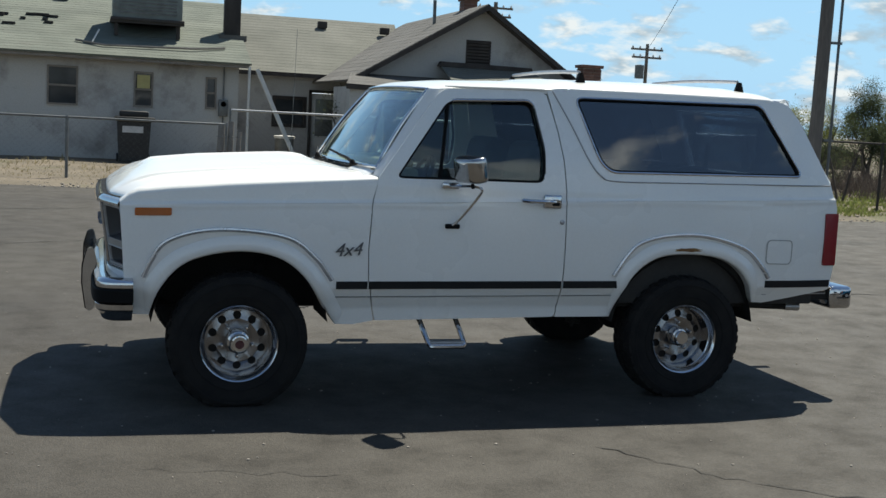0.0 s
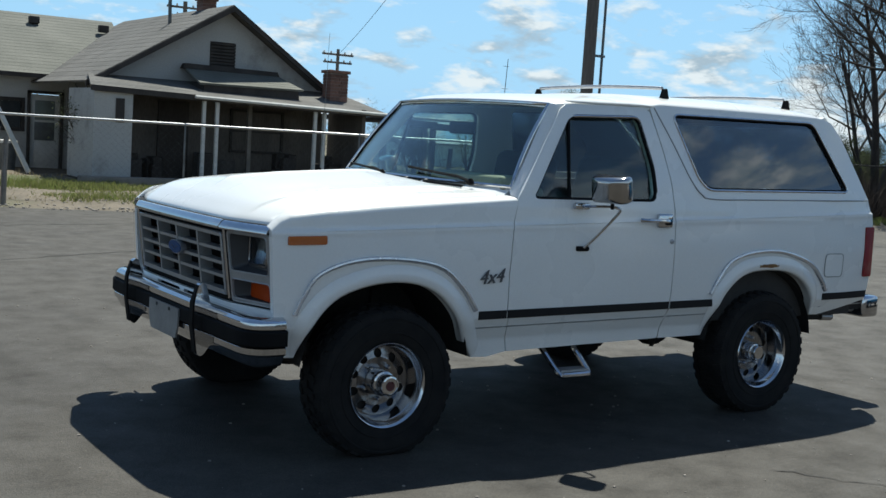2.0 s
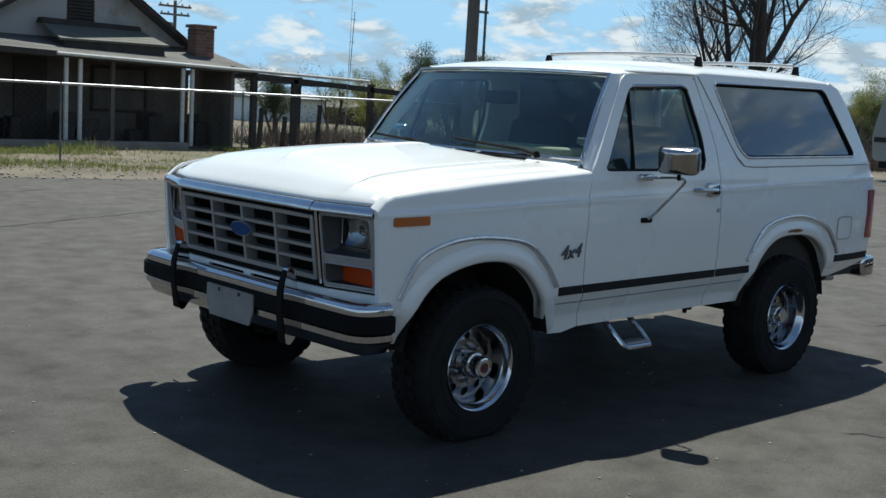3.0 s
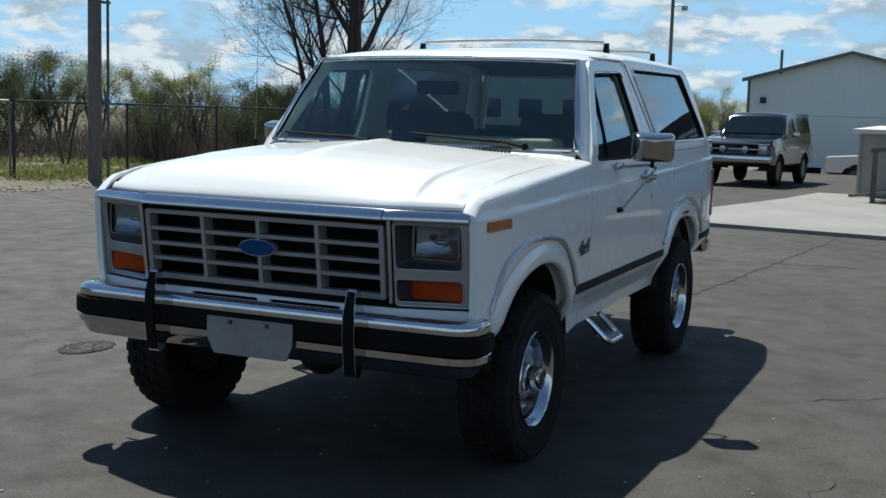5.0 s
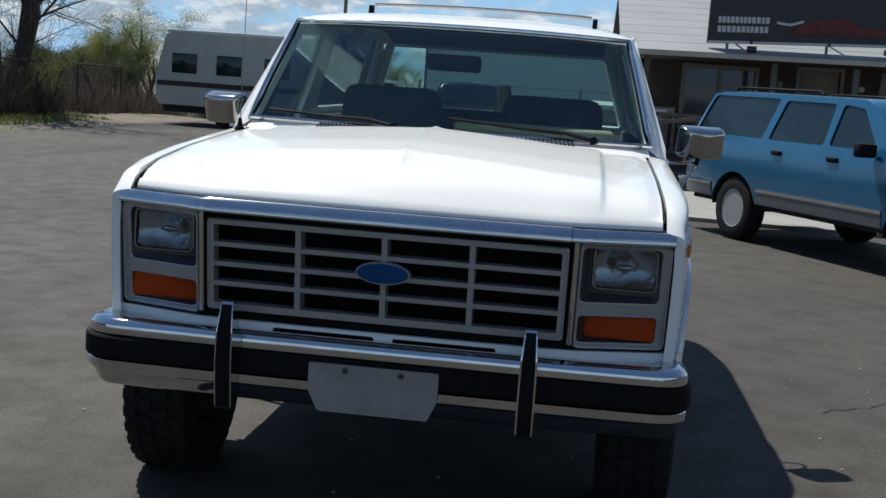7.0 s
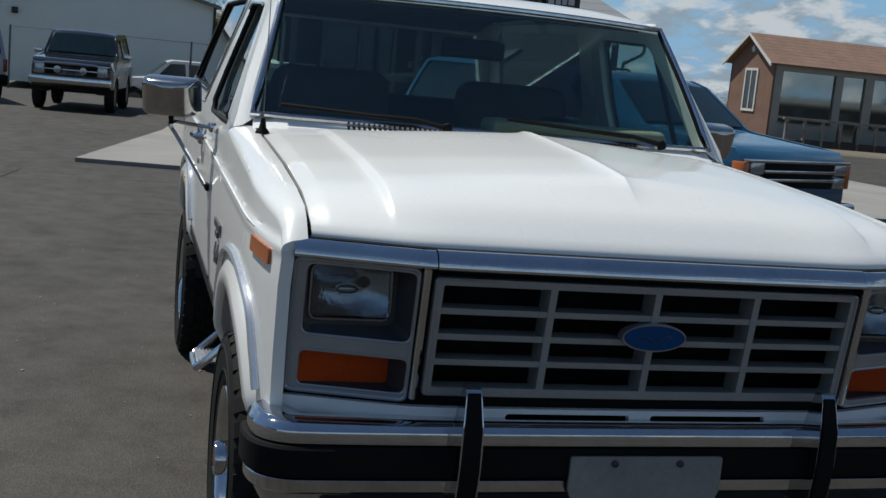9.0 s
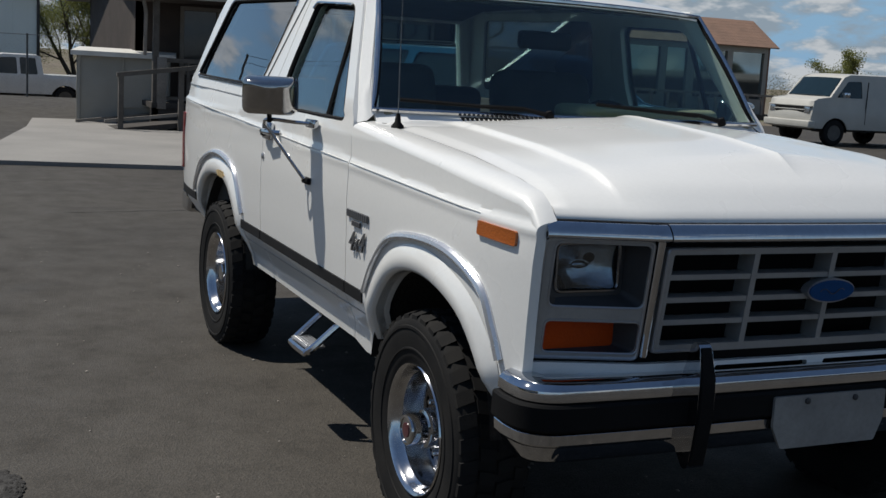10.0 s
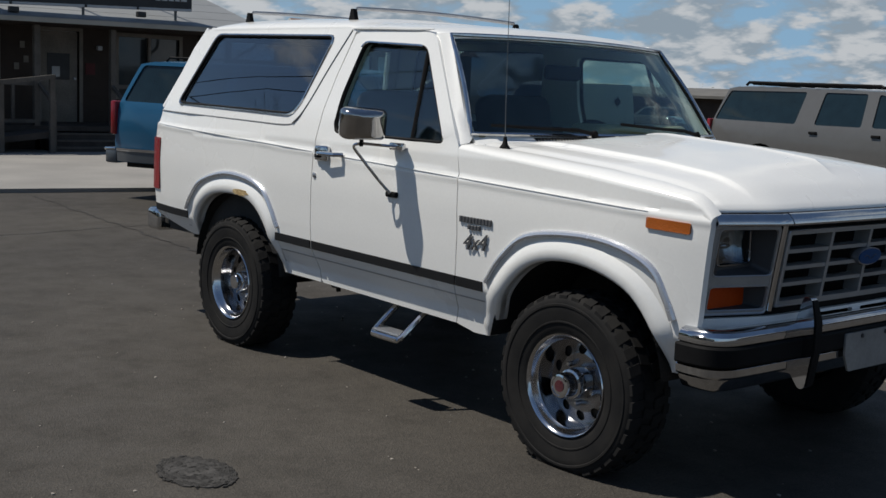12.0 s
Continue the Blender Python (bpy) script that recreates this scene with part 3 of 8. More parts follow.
# cracks and repair patches in the lot
def crack(points, width):
    bm = bmesh.new()
    rows = []
    for i, p in enumerate(points):
        a, b = Vector(points[max(0, i - 1)]), Vector(points[min(len(points) - 1, i + 1)])
        d = (b - a).normalized()
        nrm = Vector((-d.y, d.x))
        w = width * rng.uniform(0.4, 1.2) * (0.2 if i in (0, len(points) - 1) else 1)
        rows.append((bm.verts.new((p[0] + nrm.x * w, p[1] + nrm.y * w, 0.004)), bm.verts.new((p[0] - nrm.x * w, p[1] - nrm.y * w, 0.004))))
    for (a, b), (c, d) in zip(rows, rows[1:]):
        bm.faces.new((a, c, d, b))
    bmesh.ops.recalc_face_normals(bm, faces=bm.faces)
    return bm


def wander(a, b, n, amp):
    a, b = Vector(a), Vector(b)
    nrm = Vector((-(b - a).y, (b - a).x)).normalized()
    return [tuple(a + (b - a) * i / n + nrm * rng.uniform(-amp, amp)) for i in range(n + 1)]


for a, b, n, w in (((0.35, -1.9), (0.85, -2.55), 14, 0.006), ((0.85, -2.55), (1.6, -3.1), 12, 0.005), ((-2.4, -2.4), (-1.6, -2.75), 12, 0.004), ((-1.9, -2.0), (-1.0, -2.2), 10, 0.003),
                   ((4.0, 3.2), (9.5, 2.4), 40, 0.012), ((3.5, -0.5), (9.8, -1.1), 44, 0.014), ((6.2, 1.2), (6.8, -2.4), 30, 0.010), ((-3.2, 6.0), (3.5, 9.0), 44, 0.012), ((-6, 9.5), (2, 11.2), 44, 0.016)):
    part("crack", crack(wander(a, b, n, 0.035), w), M_PATCH, pave, flat=True)


def blob(cx, cy, rx, ry, z, n=60, rough=0.22, seed=0):
    pts = []
    for i in range(n):
        a = 2 * math.pi * i / n
        k = 1 + rough * noise.noise(Vector((math.cos(a) * 2.2, math.sin(a) * 2.2, seed)))
        pts.append((cx + rx * k * math.cos(a), cy + ry * k * math.sin(a)))
    return prism(bmesh.new(), pts, "z", z - 0.01, z)


part("asphalt_patch", blob(-0.585, 2.205, 0.19, 0.13, 0.005, seed=2), M_PATCHTOP, pave, "small sunken dark patch", flat=True)
bm = bmesh.new()
for i in range(420):
    a, r = rng.uniform(0, 2 * math.pi), (rng.gauss(0.95, 0.07) if i % 3 else math.sqrt(rng.uniform(0.0, 1.0)))
    bmesh.ops.create_icosphere(bm, subdivisions=1, radius=rng.uniform(0.004, 0.010), matrix=Matrix.Translation((-0.585 + 0.19 * r * math.cos(a), 2.195 + 0.13 * r * math.sin(a), 0.003)) @ Matrix.Rotation(a, 4, "Z") @ Matrix.Diagonal((0.8, 1.5, 0.7, 1)))
tagged(part("crumbs", bm, M_PATCH, None), "crumbs of broken asphalt round a patch", "gravel", kind="stuff")
part("asphalt_patch", blob(6.4, 7.4, 0.7, 0.28, 0.004, seed=5), M_PATCH, pave, flat=True)
part("asphalt_patch", blob(4.6, 9.6, 0.9, 0.35, 0.004, seed=6), M_PATCH, pave, flat=True)
bm = bmesh.new()
for i in range(700):
    x, y = rng.uniform(-4.5, 4.5), rng.uniform(-3.6, 4.2)
    bmesh.ops.create_icosphere(bm, subdivisions=1, radius=rng.choice((0.002, 0.003, 0.0035, 0.005, 0.008)), matrix=Matrix.Translation((x, y, 0.002)) @ Matrix.Diagonal((1.2, 1, 0.7, 1)))
tagged(part("grit", bm, M_STONE, None), "loose grit scattered on the asphalt", "gravel", kind="stuff")

# concrete slab before the office
slab = part("slab", prism(bmesh.new(), [(10.62, 1.86), (17.0, 0.62), (19.6, 0.3), (19.6, -14.0), (9.35, -14.0), (9.9, -3.0)], "z", -0.02, 0.055), M_CONCRETE)
tagged(slab, "pale concrete slab with a low broken edge", "pavement", kind="structure")

# ---- the old house ----
house = thing("house", "old low white stucco house with patched shingle roofs", "house")


def roof_plane(name, corners, material, courses, parent, label=""):
    """A pitched roof of overlapping shingle courses between an eave (two points) and a ridge (two points)."""
    e0, e1, r1, r0 = (Vector(c) for c in corners)
    nrm = (e1 - e0).cross(r0 - e0).normalized()
    if nrm.z < 0:
        nrm = -nrm
    base = bmesh.new()
    lo = [base.verts.new(p - nrm * 0.05) for p in (e0, e1, r1, r0)]
    hi = [base.verts.new(p - nrm * 0.03) for p in (e0, e1, r1, r0)]
    base.faces.new(hi)
    base.faces.new(lo[::-1])
    for i in range(4):
        base.faces.new((lo[i], lo[(i + 1) % 4], hi[(i + 1) % 4], hi[i]))
    bmesh.ops.recalc_face_normals(base, faces=base.faces)
    deck = part(name, base, material, parent, label, flat=True)
    for k in range(courses):
        bm = bmesh.new()
        t0, t1 = k / courses, (k + 1.12) / courses
        a, b = e0 + (r0 - e0) * t0, e1 + (r1 - e1) * t0
        c, d = e1 + (r1 - e1) * min(1, t1), e0 + (r0 - e0) * min(1, t1)
        lift = nrm * 0.004
        lo = [bm.verts.new(p) for p in (a - nrm * 0.028, b - nrm * 0.028, c - nrm * 0.028, d - nrm * 0.028)]
        hi = [bm.verts.new(p) for p in (a + lift, b + lift, c, d)]
        bm.faces.new(hi)
        bm.faces.new(lo[::-1])
        for i in range(4):
            bm.faces.new((lo[i], lo[(i + 1) % 4], hi[(i + 1) % 4], hi[i]))
        bmesh.ops.recalc_face_normals(bm, faces=bm.faces)
        part("shingle_course", bm, material, deck, flat=True)
    return deck


def wall_panel(name, axis, at, outline, holes, thick, material, parent, label=""):
    """An upright wall with real openings: outline and holes in (along, z); axis 'y' or 'x' is across the wall."""
    bm = panel(outline, holes, lambda a, z: 0.0, 1, thick)
    for v in bm.verts:
        v.co = Vector((v.co.x, at - v.co.y, v.co.z)) if axis == "y" else Vector((at - v.co.y, v.co.x, v.co.z))
    bmesh.ops.recalc_face_normals(bm, faces=bm.faces)
    return part(name, bm, material, parent, label, flat=True)


def sq(a0, a1, z0, z1):
    return [(a0, z0), (a1, z0), (a1, z1), (a0, z1)]


def window(host, axis, at, a0, a1, z0, z1, frame_w=0.06, bar=True, frame_mat=None, pane_mat=None):
    """A framed window in an opening; the frame stands proud of the wall towards the lot."""
    fm = frame_mat or M_WHITE_TRIM
    def b(lo, hi):
        return (lo, hi)
    def mk(u0, u1, w0, w1, d0, d1):
        return one_box((u0, at + d0, w0), (u1, at + d1, w1)) if axis == "y" else one_box((at + d0, u0, w0), (at + d1, u1, w1))
    bm = bmesh.new()
    def add(u0, u1, w0, w1, d0, d1):
        if axis == "y":
            box(bm, (u0, at + d0, w0), (u1, at + d1, w1))
        else:
            box(bm, (at + d0, u0, w0), (at + d1, u1, w1))
    f = frame_w
    add(a0 - f, a1 + f, z1, z1 + f, -0.03, 0.06); add(a0 - f, a1 + f, z0 - f, z0, -0.05, 0.06)
    add(a0 - f, a0, z0, z1, -0.03, 0.06); add(a1, a1 + f, z0, z1, -0.03, 0.06)
    win = part("window", bm, fm, host, flat=True)
    if bar:
        zm = (z0 + z1) / 2
        part("window_sash", mk(a0, a1, zm - 0.025, zm + 0.025, 0.0, 0.05), fm, win)
    part("pane", mk(a0, a1, z0, z1, 0.055, 0.07), pane_mat or M_PANE, win)
    return win


# left wing: wall, openings, roof
wins = [(-7.7, -6.9, 1.4, 2.3), (-3.22, -2.56, 1.42, 2.32), (-1.10, -0.70, 1.46, 2.28), (0.72, 0.92, 1.5, 2.24)]
wall_panel("wall", "y", 24.0, sq(-22.0, 1.35, -0.1, 2.66), [sq(*w) for w in wins], 0.18, M_WALL_WHITE, house, "white stucco wall with stains")
for w in wins:
    window(house, "y", 24.0, *w, frame_w=0.045, frame_mat=M_PALEWOOD)
part("pane_patch", one_box((-1.06, 23.985, 1.9), (-0.74, 24.05, 2.24)), mat("yellow_blind", (0.42, 0.38, 0.17), rough=0.8, vary=0.06), house, "yellow blind in the upper sash")
wall_panel("wall", "x", 1.35, sq(24.0, 34.0, -0.1, 2.66), [], 0.18, M_WALL_WHITE, house)
part("eave_board", one_box((-22.4, 23.55, 2.56), (1.75, 23.60, 2.70)), M_PALEWOOD, house)
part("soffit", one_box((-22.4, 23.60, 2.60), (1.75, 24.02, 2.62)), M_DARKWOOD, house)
roof_plane("roof", [(-22.4, 23.50, 2.68), (1.80, 23.50, 2.68), (1.80, 29.0, 4.62), (-22.4, 29.0, 4.62)], M_SHINGLE, 26, house, "greenish grey shingle roof, patched")
roof_plane("roof", [(-22.4, 34.5, 2.68), (1.80, 34.5, 2.68), (1.80, 29.0, 4.62), (-22.4, 29.0, 4.62)], M_SHINGLE, 10, house)
bm = prism(bmesh.new(), [(24.0, 2.6), (29.0, 4.5), (34.0, 2.6)], "x", 1.2, 1.35)
part("gable_end", bm, M_WALL_WHITE, house)
part("fallen_gutter", one_tube([(1.75, 23.5, 2.6), (1.72, 23.45, 0.2)], 0.035, 6), M_WHITE_TRIM, house, "loose white downpipe")
part("leaning_board", one_tube([(2.0, 23.9, 2.55), (3.05, 23.2, 0.1)], 0.07, 4), M_WHITE_TRIM, house, "pale plank leaning on the wall")
for x in (-5.0, -3.2):
    part("roof_vent", one_box((x, 28.0, 4.3), (x + 0.34, 28.25, 4.5), 0.03), M_DARKWOOD, house)
meter = part("meter_box", one_box((1.02, 23.86, 1.28), (1.26, 24.0, 1.72), 0.012), M_DULLSTEEL, house, "grey electric meter box")
part("meter", lathe(bmesh.new(), [(0.0, 0), (0.075, 0.0), (0.075, 0.07), (0.0, 0.09)], 16, Matrix.Translation((1.14, 23.86, 1.60))), M_GALV, meter)
part("conduit", one_tube([(1.14, 23.93, 1.72), (1.14, 23.93, 2.6)], 0.022, 6), M_DULLSTEEL, meter)
part("conduit", one_tube([(1.14, 23.95, 0.0), (1.14, 23.95, 1.28)], 0.018, 6), M_DULLSTEEL, meter)
part("roof_scrap", one_tube([(-2.6, 24.4, 3.05), (-1.9, 24.1, 2.95), (0.3, 24.2, 3.0), (1.2, 24.5, 3.08)], 0.03, 5), M_PALEWOOD, house)
part("roof_stick", one_tube([(-2.2, 24.25, 2.98), (-2.02, 24.5, 3.35)], 0.022, 5), M_WHITE_TRIM, house)
for k in range(14):
    x, y = -4.2 + rng.uniform(-0.8, 0.8), 26.0 + rng.uniform(-0.6, 0.6)
    z = 2.68 + (y - 23.5) * 0.353 + 0.03
    part("roof_patch", one_box((x, y, z), (x + rng.uniform(0.1, 0.4), y + rng.uniform(0.05, 0.2), z + 0.05)), M_DARKWOOD, house)

# rooftop cooler on a frame
cooler = thing("evaporative_cooler", "weathered grey-green rooftop cooler on a wooden frame", "cooler", pose(0.26, 0, 0))
part("cabinet", one_box((-1.95, 25.0, 3.72), (-0.15, 26.4, 4.75), 0.03), M_COOLER, cooler)
for k in range(9):
    part("louvre", one_box((-1.8, 24.97, 3.86 + k * 0.09), (-0.3, 25.02, 3.90 + k * 0.09), m=Matrix()), M_DULLSTEEL, cooler)
for x in (-1.85, -0.25):
    for y in (25.1, 26.3):
        part("leg", one_box((x - 0.05, y - 0.05, 2.7 + (y - 23.5) * 0.353), (x + 0.05, y + 0.05, 3.74)), M_DARKWOOD, cooler)
part("brace", one_box((-2.0, 24.95, 3.60), (-0.1, 25.05, 3.70)), M_DARKWOOD, cooler)
part("tray", one_box((-2.0, 24.9, 3.66), (-0.1, 26.5, 3.74), 0.02), M_DARKWOOD, cooler)
flue = thing("flue_pipe", "dark square metal flue on the shingle roof", "chimney", pose(0.24, 0, 0))
part("shaft", one_box((1.06, 25.7, 3.45), (1.50, 26.1, 4.95), 0.02), M_DARKWOOD, flue)
part("flashing", one_box((0.9, 25.5, 3.35), (1.65, 26.2, 3.50)), M_SHINGLE_B, flue)
part("foot", one_tube([(1.2, 25.6, 3.0), (1.2, 25.75, 3.5)], 0.06, 6), M_DARKWOOD, flue)

# middle wing
win = (3.03, 3.86, 1.12, 1.84)
wall_panel("wall", "y", 27.4, [(1.4, -0.1), (4.10, -0.1), (4.10, 2.08), (4.92, 2.08), (4.92, -0.1), (6.0, -0.1), (6.0, 2.6), (1.4, 2.6)], [sq(*win)], 0.16, M_WALL_WHITE, house)
window(house, "y", 27.4, *win, frame_w=0.10, bar=False, frame_mat=M_DARKWOOD)
dr = part("door", one_box((4.12, 27.44, 0.0), (4.90, 27.50, 2.06), 0.01), M_WHITE_TRIM, house, "faded white screen door")
part("door_panel", one_box((4.24, 27.42, 0.16), (4.78, 27.45, 0.72), 0.008), M_WHITE_TRIM, dr)
part("door_pane", one_box((4.24, 27.42, 0.80), (4.78, 27.45, 1.30), 0.005), M_DULLSTEEL, dr, "grey insect screen")
# upper pane: matte grey-green cooler paint stands in for its pale reflection
part("door_pane", one_box((4.24, 27.42, 1.36), (4.78, 27.45, 1.90), 0.005), M_COOLER, dr, "upper door pane with its pale reflection painted in")
bm = bmesh.new()
box(bm, (4.02, 27.33, 0), (4.10, 27.44, 2.14)); box(bm, (4.92, 27.33, 0), (5.00, 27.44, 2.14)); box(bm, (4.02, 27.33, 2.08), (5.00, 27.44, 2.16))
part("door_frame", bm, M_DARKWOOD, house)
roof_plane("roof", [(1.75, 26.95, 2.60), (7.0, 26.95, 2.60), (7.5, 31.2, 4.55), (1.75, 31.2, 4.55)], M_SHINGLE_M, 20, house, "olive-grey shingle roof")
part("eave_board", one_box((1.75, 26.93, 2.50), (6.0, 26.98, 2.62)), M_DARKWOOD, house)
part("roof_vent", one_box((4.75, 30.3, 4.20), (5.05, 30.5, 4.42), 0.03), M_DARKWOOD, house)
part("roof_vent", one_box((6.75, 30.0, 4.12), (7.05, 30.2, 4.34), 0.03), M_DARKWOOD, house)
part("vent_pipe", one_tube([(7.12, 25.0, 3.7), (7.10, 25.0, 4.85)], 0.05, 8), M_DULLSTEEL, house)

# gabled front
bm = panel([(4.45, -0.1), (10.55, -0.1), (10.55, 2.62), (7.82, 4.48), (4.45, 2.50)], [sq(7.40, 8.10, 2.97, 3.66)], lambda a, z: 0.0, 1, 0.16)
for v in bm.verts:
    v.co = Vector((v.co.x, 22.8 - v.co.y, v.co.z))
bmesh.ops.recalc_face_normals(bm, faces=bm.faces)
part("gable_wall", bm, M_WALL_WHITE, house, flat=True)
vent = part("gable_vent", one_box((7.40, 22.84, 2.97), (8.10, 22.90, 3.66)), M_DARKWOOD, house, "dark louvred gable vent")
for k in range(8):
    part("vent_slat", one_box((7.40, 22.77, 3.00 + 0.083 * k), (8.10, 22.84, 3.055 + 0.083 * k)), M_DARKWOOD, vent)
for (x0, z0), (x1, z1) in (((4.10, 2.38), (7.82, 4.58)), ((10.75, 2.58), (7.82, 4.58))):
    roof_plane("roof", [(x0, 22.35, z0 + 0.02), (x0, 31.0, z0 + 0.02), (x1, 31.0, z1 + 0.02), (x1, 22.35, z1 + 0.02)], M_SHINGLE_B, 16, house)
    bm = prism(bmesh.new(), [(x0, z0 - 0.13), (x1, z1 - 0.15), (x1, z1 + 0.0), (x0, z0 + 0.0)], "y", 22.30, 22.36)
    part("barge_board", bm, M_DARKWOOD, house)
wall_panel("wall", "x", 10.55, sq(22.8, 31.0, -0.1, 2.62), [], 0.16, M_WALL_WHITE, house)


def brick_stack(name, lo, hi, label):
    st = thing(name, label, "chimney")
    part("core", one_box(Vector(lo) + Vector((0.02, 0.02, 0)), Vector(hi) - Vector((0.02, 0.02, 0.01))), M_STONE, st)
    n = int((hi[2] - lo[2]) / 0.085)
    for k in range(n):
        z = lo[2] + k * 0.085
        nx = 2
        for i in range(nx):
            off = 0.06 if k % 2 else 0.0
            w = (hi[0] - lo[0]) / nx
            x0, x1 = lo[0] + i * w + (off if i else 0), lo[0] + (i + 1) * w + (off if i + 1 < nx else 0)
            part("brick", one_box((x0 + 0.006, lo[1], z + 0.006), (x1 - 0.006, hi[1], z + 0.080)), M_BRICK, st)
    part("cap", one_box((lo[0] - 0.04, lo[1] - 0.04, hi[2] - 0.02), (hi[0] + 0.04, hi[1] + 0.04, hi[2] + 0.06), 0.01), M_BRICK, st)
    return st


brick_stack("chimney", (7.75, 24.3, 3.9), (8.15, 24.75, 4.86), "red-brown brick chimney on the ridge")
brick_stack("chimney", (10.38, 21.75, 2.2), (10.92, 22.2, 3.10), "squat brick chimney beside the porch")

M_PORCHWALL = mat("weathered_taupe_board", (0.135, 0.118, 0.104), rough=0.9, color2=(0.095, 0.083, 0.074), scale=2.2, fine=30, vary=0.22, bump=0.3, stretch=(1, 1, 0.2))
# porch
porch = thing("porch", "sagging lean-to porch with thin white posts", "porch")
roof_plane("porch_roof", [(3.75, 20.75, 2.26), (11.6, 20.75, 2.08), (11.2, 22.85, 2.60), (4.3, 22.85, 2.60)], M_SHINGLE_B, 9, porch, "sagging brown-grey porch roof")
part("porch_fascia", prism(bmesh.new(), [(3.75, 2.14), (11.6, 1.96), (11.6, 2.09), (3.75, 2.27)], "y", 20.70, 20.76), M_DARKWOOD, porch)
part("gutter", one_tube([(6.2, 20.64, 2.16), (15.0, 20.4, 1.98)], 0.045, 6), M_WHITE_TRIM, porch, "thin white gutter rail")
for x in (6.50, 6.84, 9.50, 9.76):
    part("post", one_box((x - 0.04, 20.78, -0.05), (x + 0.04, 20.86, 2.14)), M_WHITE_TRIM, porch)
for x in (8.2, 11.0):
    part("inner_post", one_box((x - 0.05, 21.9, 0), (x + 0.05, 22.0, 2.3)), M_PALEWOOD, porch)
part("porch_base", one_box((3.8, 20.7, -0.05), (11.4, 22.8, 0.10)), M_DARKWOOD, porch)
part("back_panelling", one_box((4.5, 22.60, 0.0), (10.6, 22.68, 2.45)), M_PORCHWALL, porch, "weathered panelled wall behind the porch")
part("end_panelling", one_box((10.9, 20.85, 0.0), (11.0, 22.75, 2.15)), M_PORCHWALL, porch, "weathered end wall")
part("kerb", one_box((3.4, 20.1, -0.05), (9.3, 20.4, 0.22), 0.02), M_PALEWOOD, porch, "low timber kerb before the porch")
part("side_wall", one_box((3.85, 20.80, -0.1), (4.75, 20.95, 2.2)), M_WALL_WHITE, porch, "pale end wall")
part("side_wall", one_box((3.85, 20.95, -0.1), (4.0, 22.8, 2.2)), M_WALL_WHITE, porch)
part("side_window", one_box((4.35, 20.77, 1.45), (4.55, 20.82, 2.0)), M_DARKWOOD, porch)
part("back_door", one_box((6.0, 22.54, 0.1), (6.8, 22.60, 2.05)), M_DARKWOOD, porch)
win = window(porch, "y", 22.56, 8.0, 9.4, 0.9, 1.9, frame_mat=M_DARKWOOD)
part("dormer_box", prism(bmesh.new(), [(6.75, 2.24), (9.35, 2.22), (9.30, 2.50), (6.72, 2.52)], "y", 21.45, 22.75), M_DARKWOOD, porch, "dark raised box on the porch roof")
roof_plane("dormer_roof", [(6.60, 21.38, 2.53), (9.42, 21.38, 2.55), (9.22, 22.55, 2.90), (6.66, 22.55, 2.90)], M_SHINGLE_M, 6, porch)
part("flashing", prism(bmesh.new(), [(6.60, 2.90), (9.25, 2.88), (9.20, 3.00), (6.66, 3.03)], "y", 22.50, 22.76), M_DARKWOOD, porch, "dark tarred flashing above the small roof")
for x in (5.4, 7.2, 9.0, 10.4):
    for k in range(5):
        w = rng.uniform(0.2, 0.5)
        x0, y0, z0 = x + rng.uniform(-0.5, 0.5), 22.0 + rng.uniform(-0.5, 0.4), 0.1 + 0.0
        tagged(part("storage_box", one_box((x0, y0, z0), (x0 + w, y0 + rng.uniform(0.2, 0.5), z0 + rng.uniform(0.25, 0.8)), 0.02, 1), M_DARKWOOD), "dark wooden box stored on the porch floor", "box", "boxes on the porch")
# carport beam going on to the east
carport = thing("carport_frame", "dark timber carport frame beside the porch", "carport")
part("beam", prism(bmesh.new(), [(11.3, 1.86), (16.4, 1.62), (16.4, 1.76), (11.3, 2.0)], "y", 20.35, 20.5), M_DARKWOOD, carport)
part("beam", one_box((11.3, 23.8, 1.88), (15.2, 23.95, 2.02)), M_DARKWOOD, carport)
for x in (11.3, 12.55, 15.1):
    for y in (20.42, 23.87):
        part("post", one_box((x - 0.07, y - 0.07, -0.05), (x + 0.07, y + 0.07, 1.9)), M_DARKWOOD, carport)
for k in range(5):
    part("rafter", one_box((11.6 + 0.85 * k, 20.4, 1.90 - 0.035 * k), (11.68 + 0.85 * k, 23.9, 1.98 - 0.035 * k)), M_DARKWOOD, carport)
for x, z in ((12.0, 1.1), (12.75, 0.9), (13.9, 1.25)):
    part("loose_post", one_tube([(x, 21.2, 0), (x + 0.15, 21.3, z)], 0.07, 6), M_DARKWOOD, carport)

# low sheds and a mast beyond the carport
shed = thing("low_shed", "low pale blue-grey shed beyond the yard", "shed")
part("wall", one_box((27.2, 45.0, -0.3), (31.8, 49.0, 1.18)), M_METALWALL, shed)
part("roof", prism(bmesh.new(), [(44.7, 1.18), (49.3, 1.18), (49.3, 1.26), (47.0, 1.45), (44.7, 1.26)], "x", 27.0, 32.0), M_ROOFMETAL, shed)
hut = thing("brown_hut", "small brown-grey gabled hut in the field", "hut")
part("wall", prism(bmesh.new(), [(32.4, -0.3), (36.0, -0.3), (36.0, 0.45), (34.0, 1.0), (32.4, 0.8)], "y", 44.0, 47.0), M_BROWN, hut)
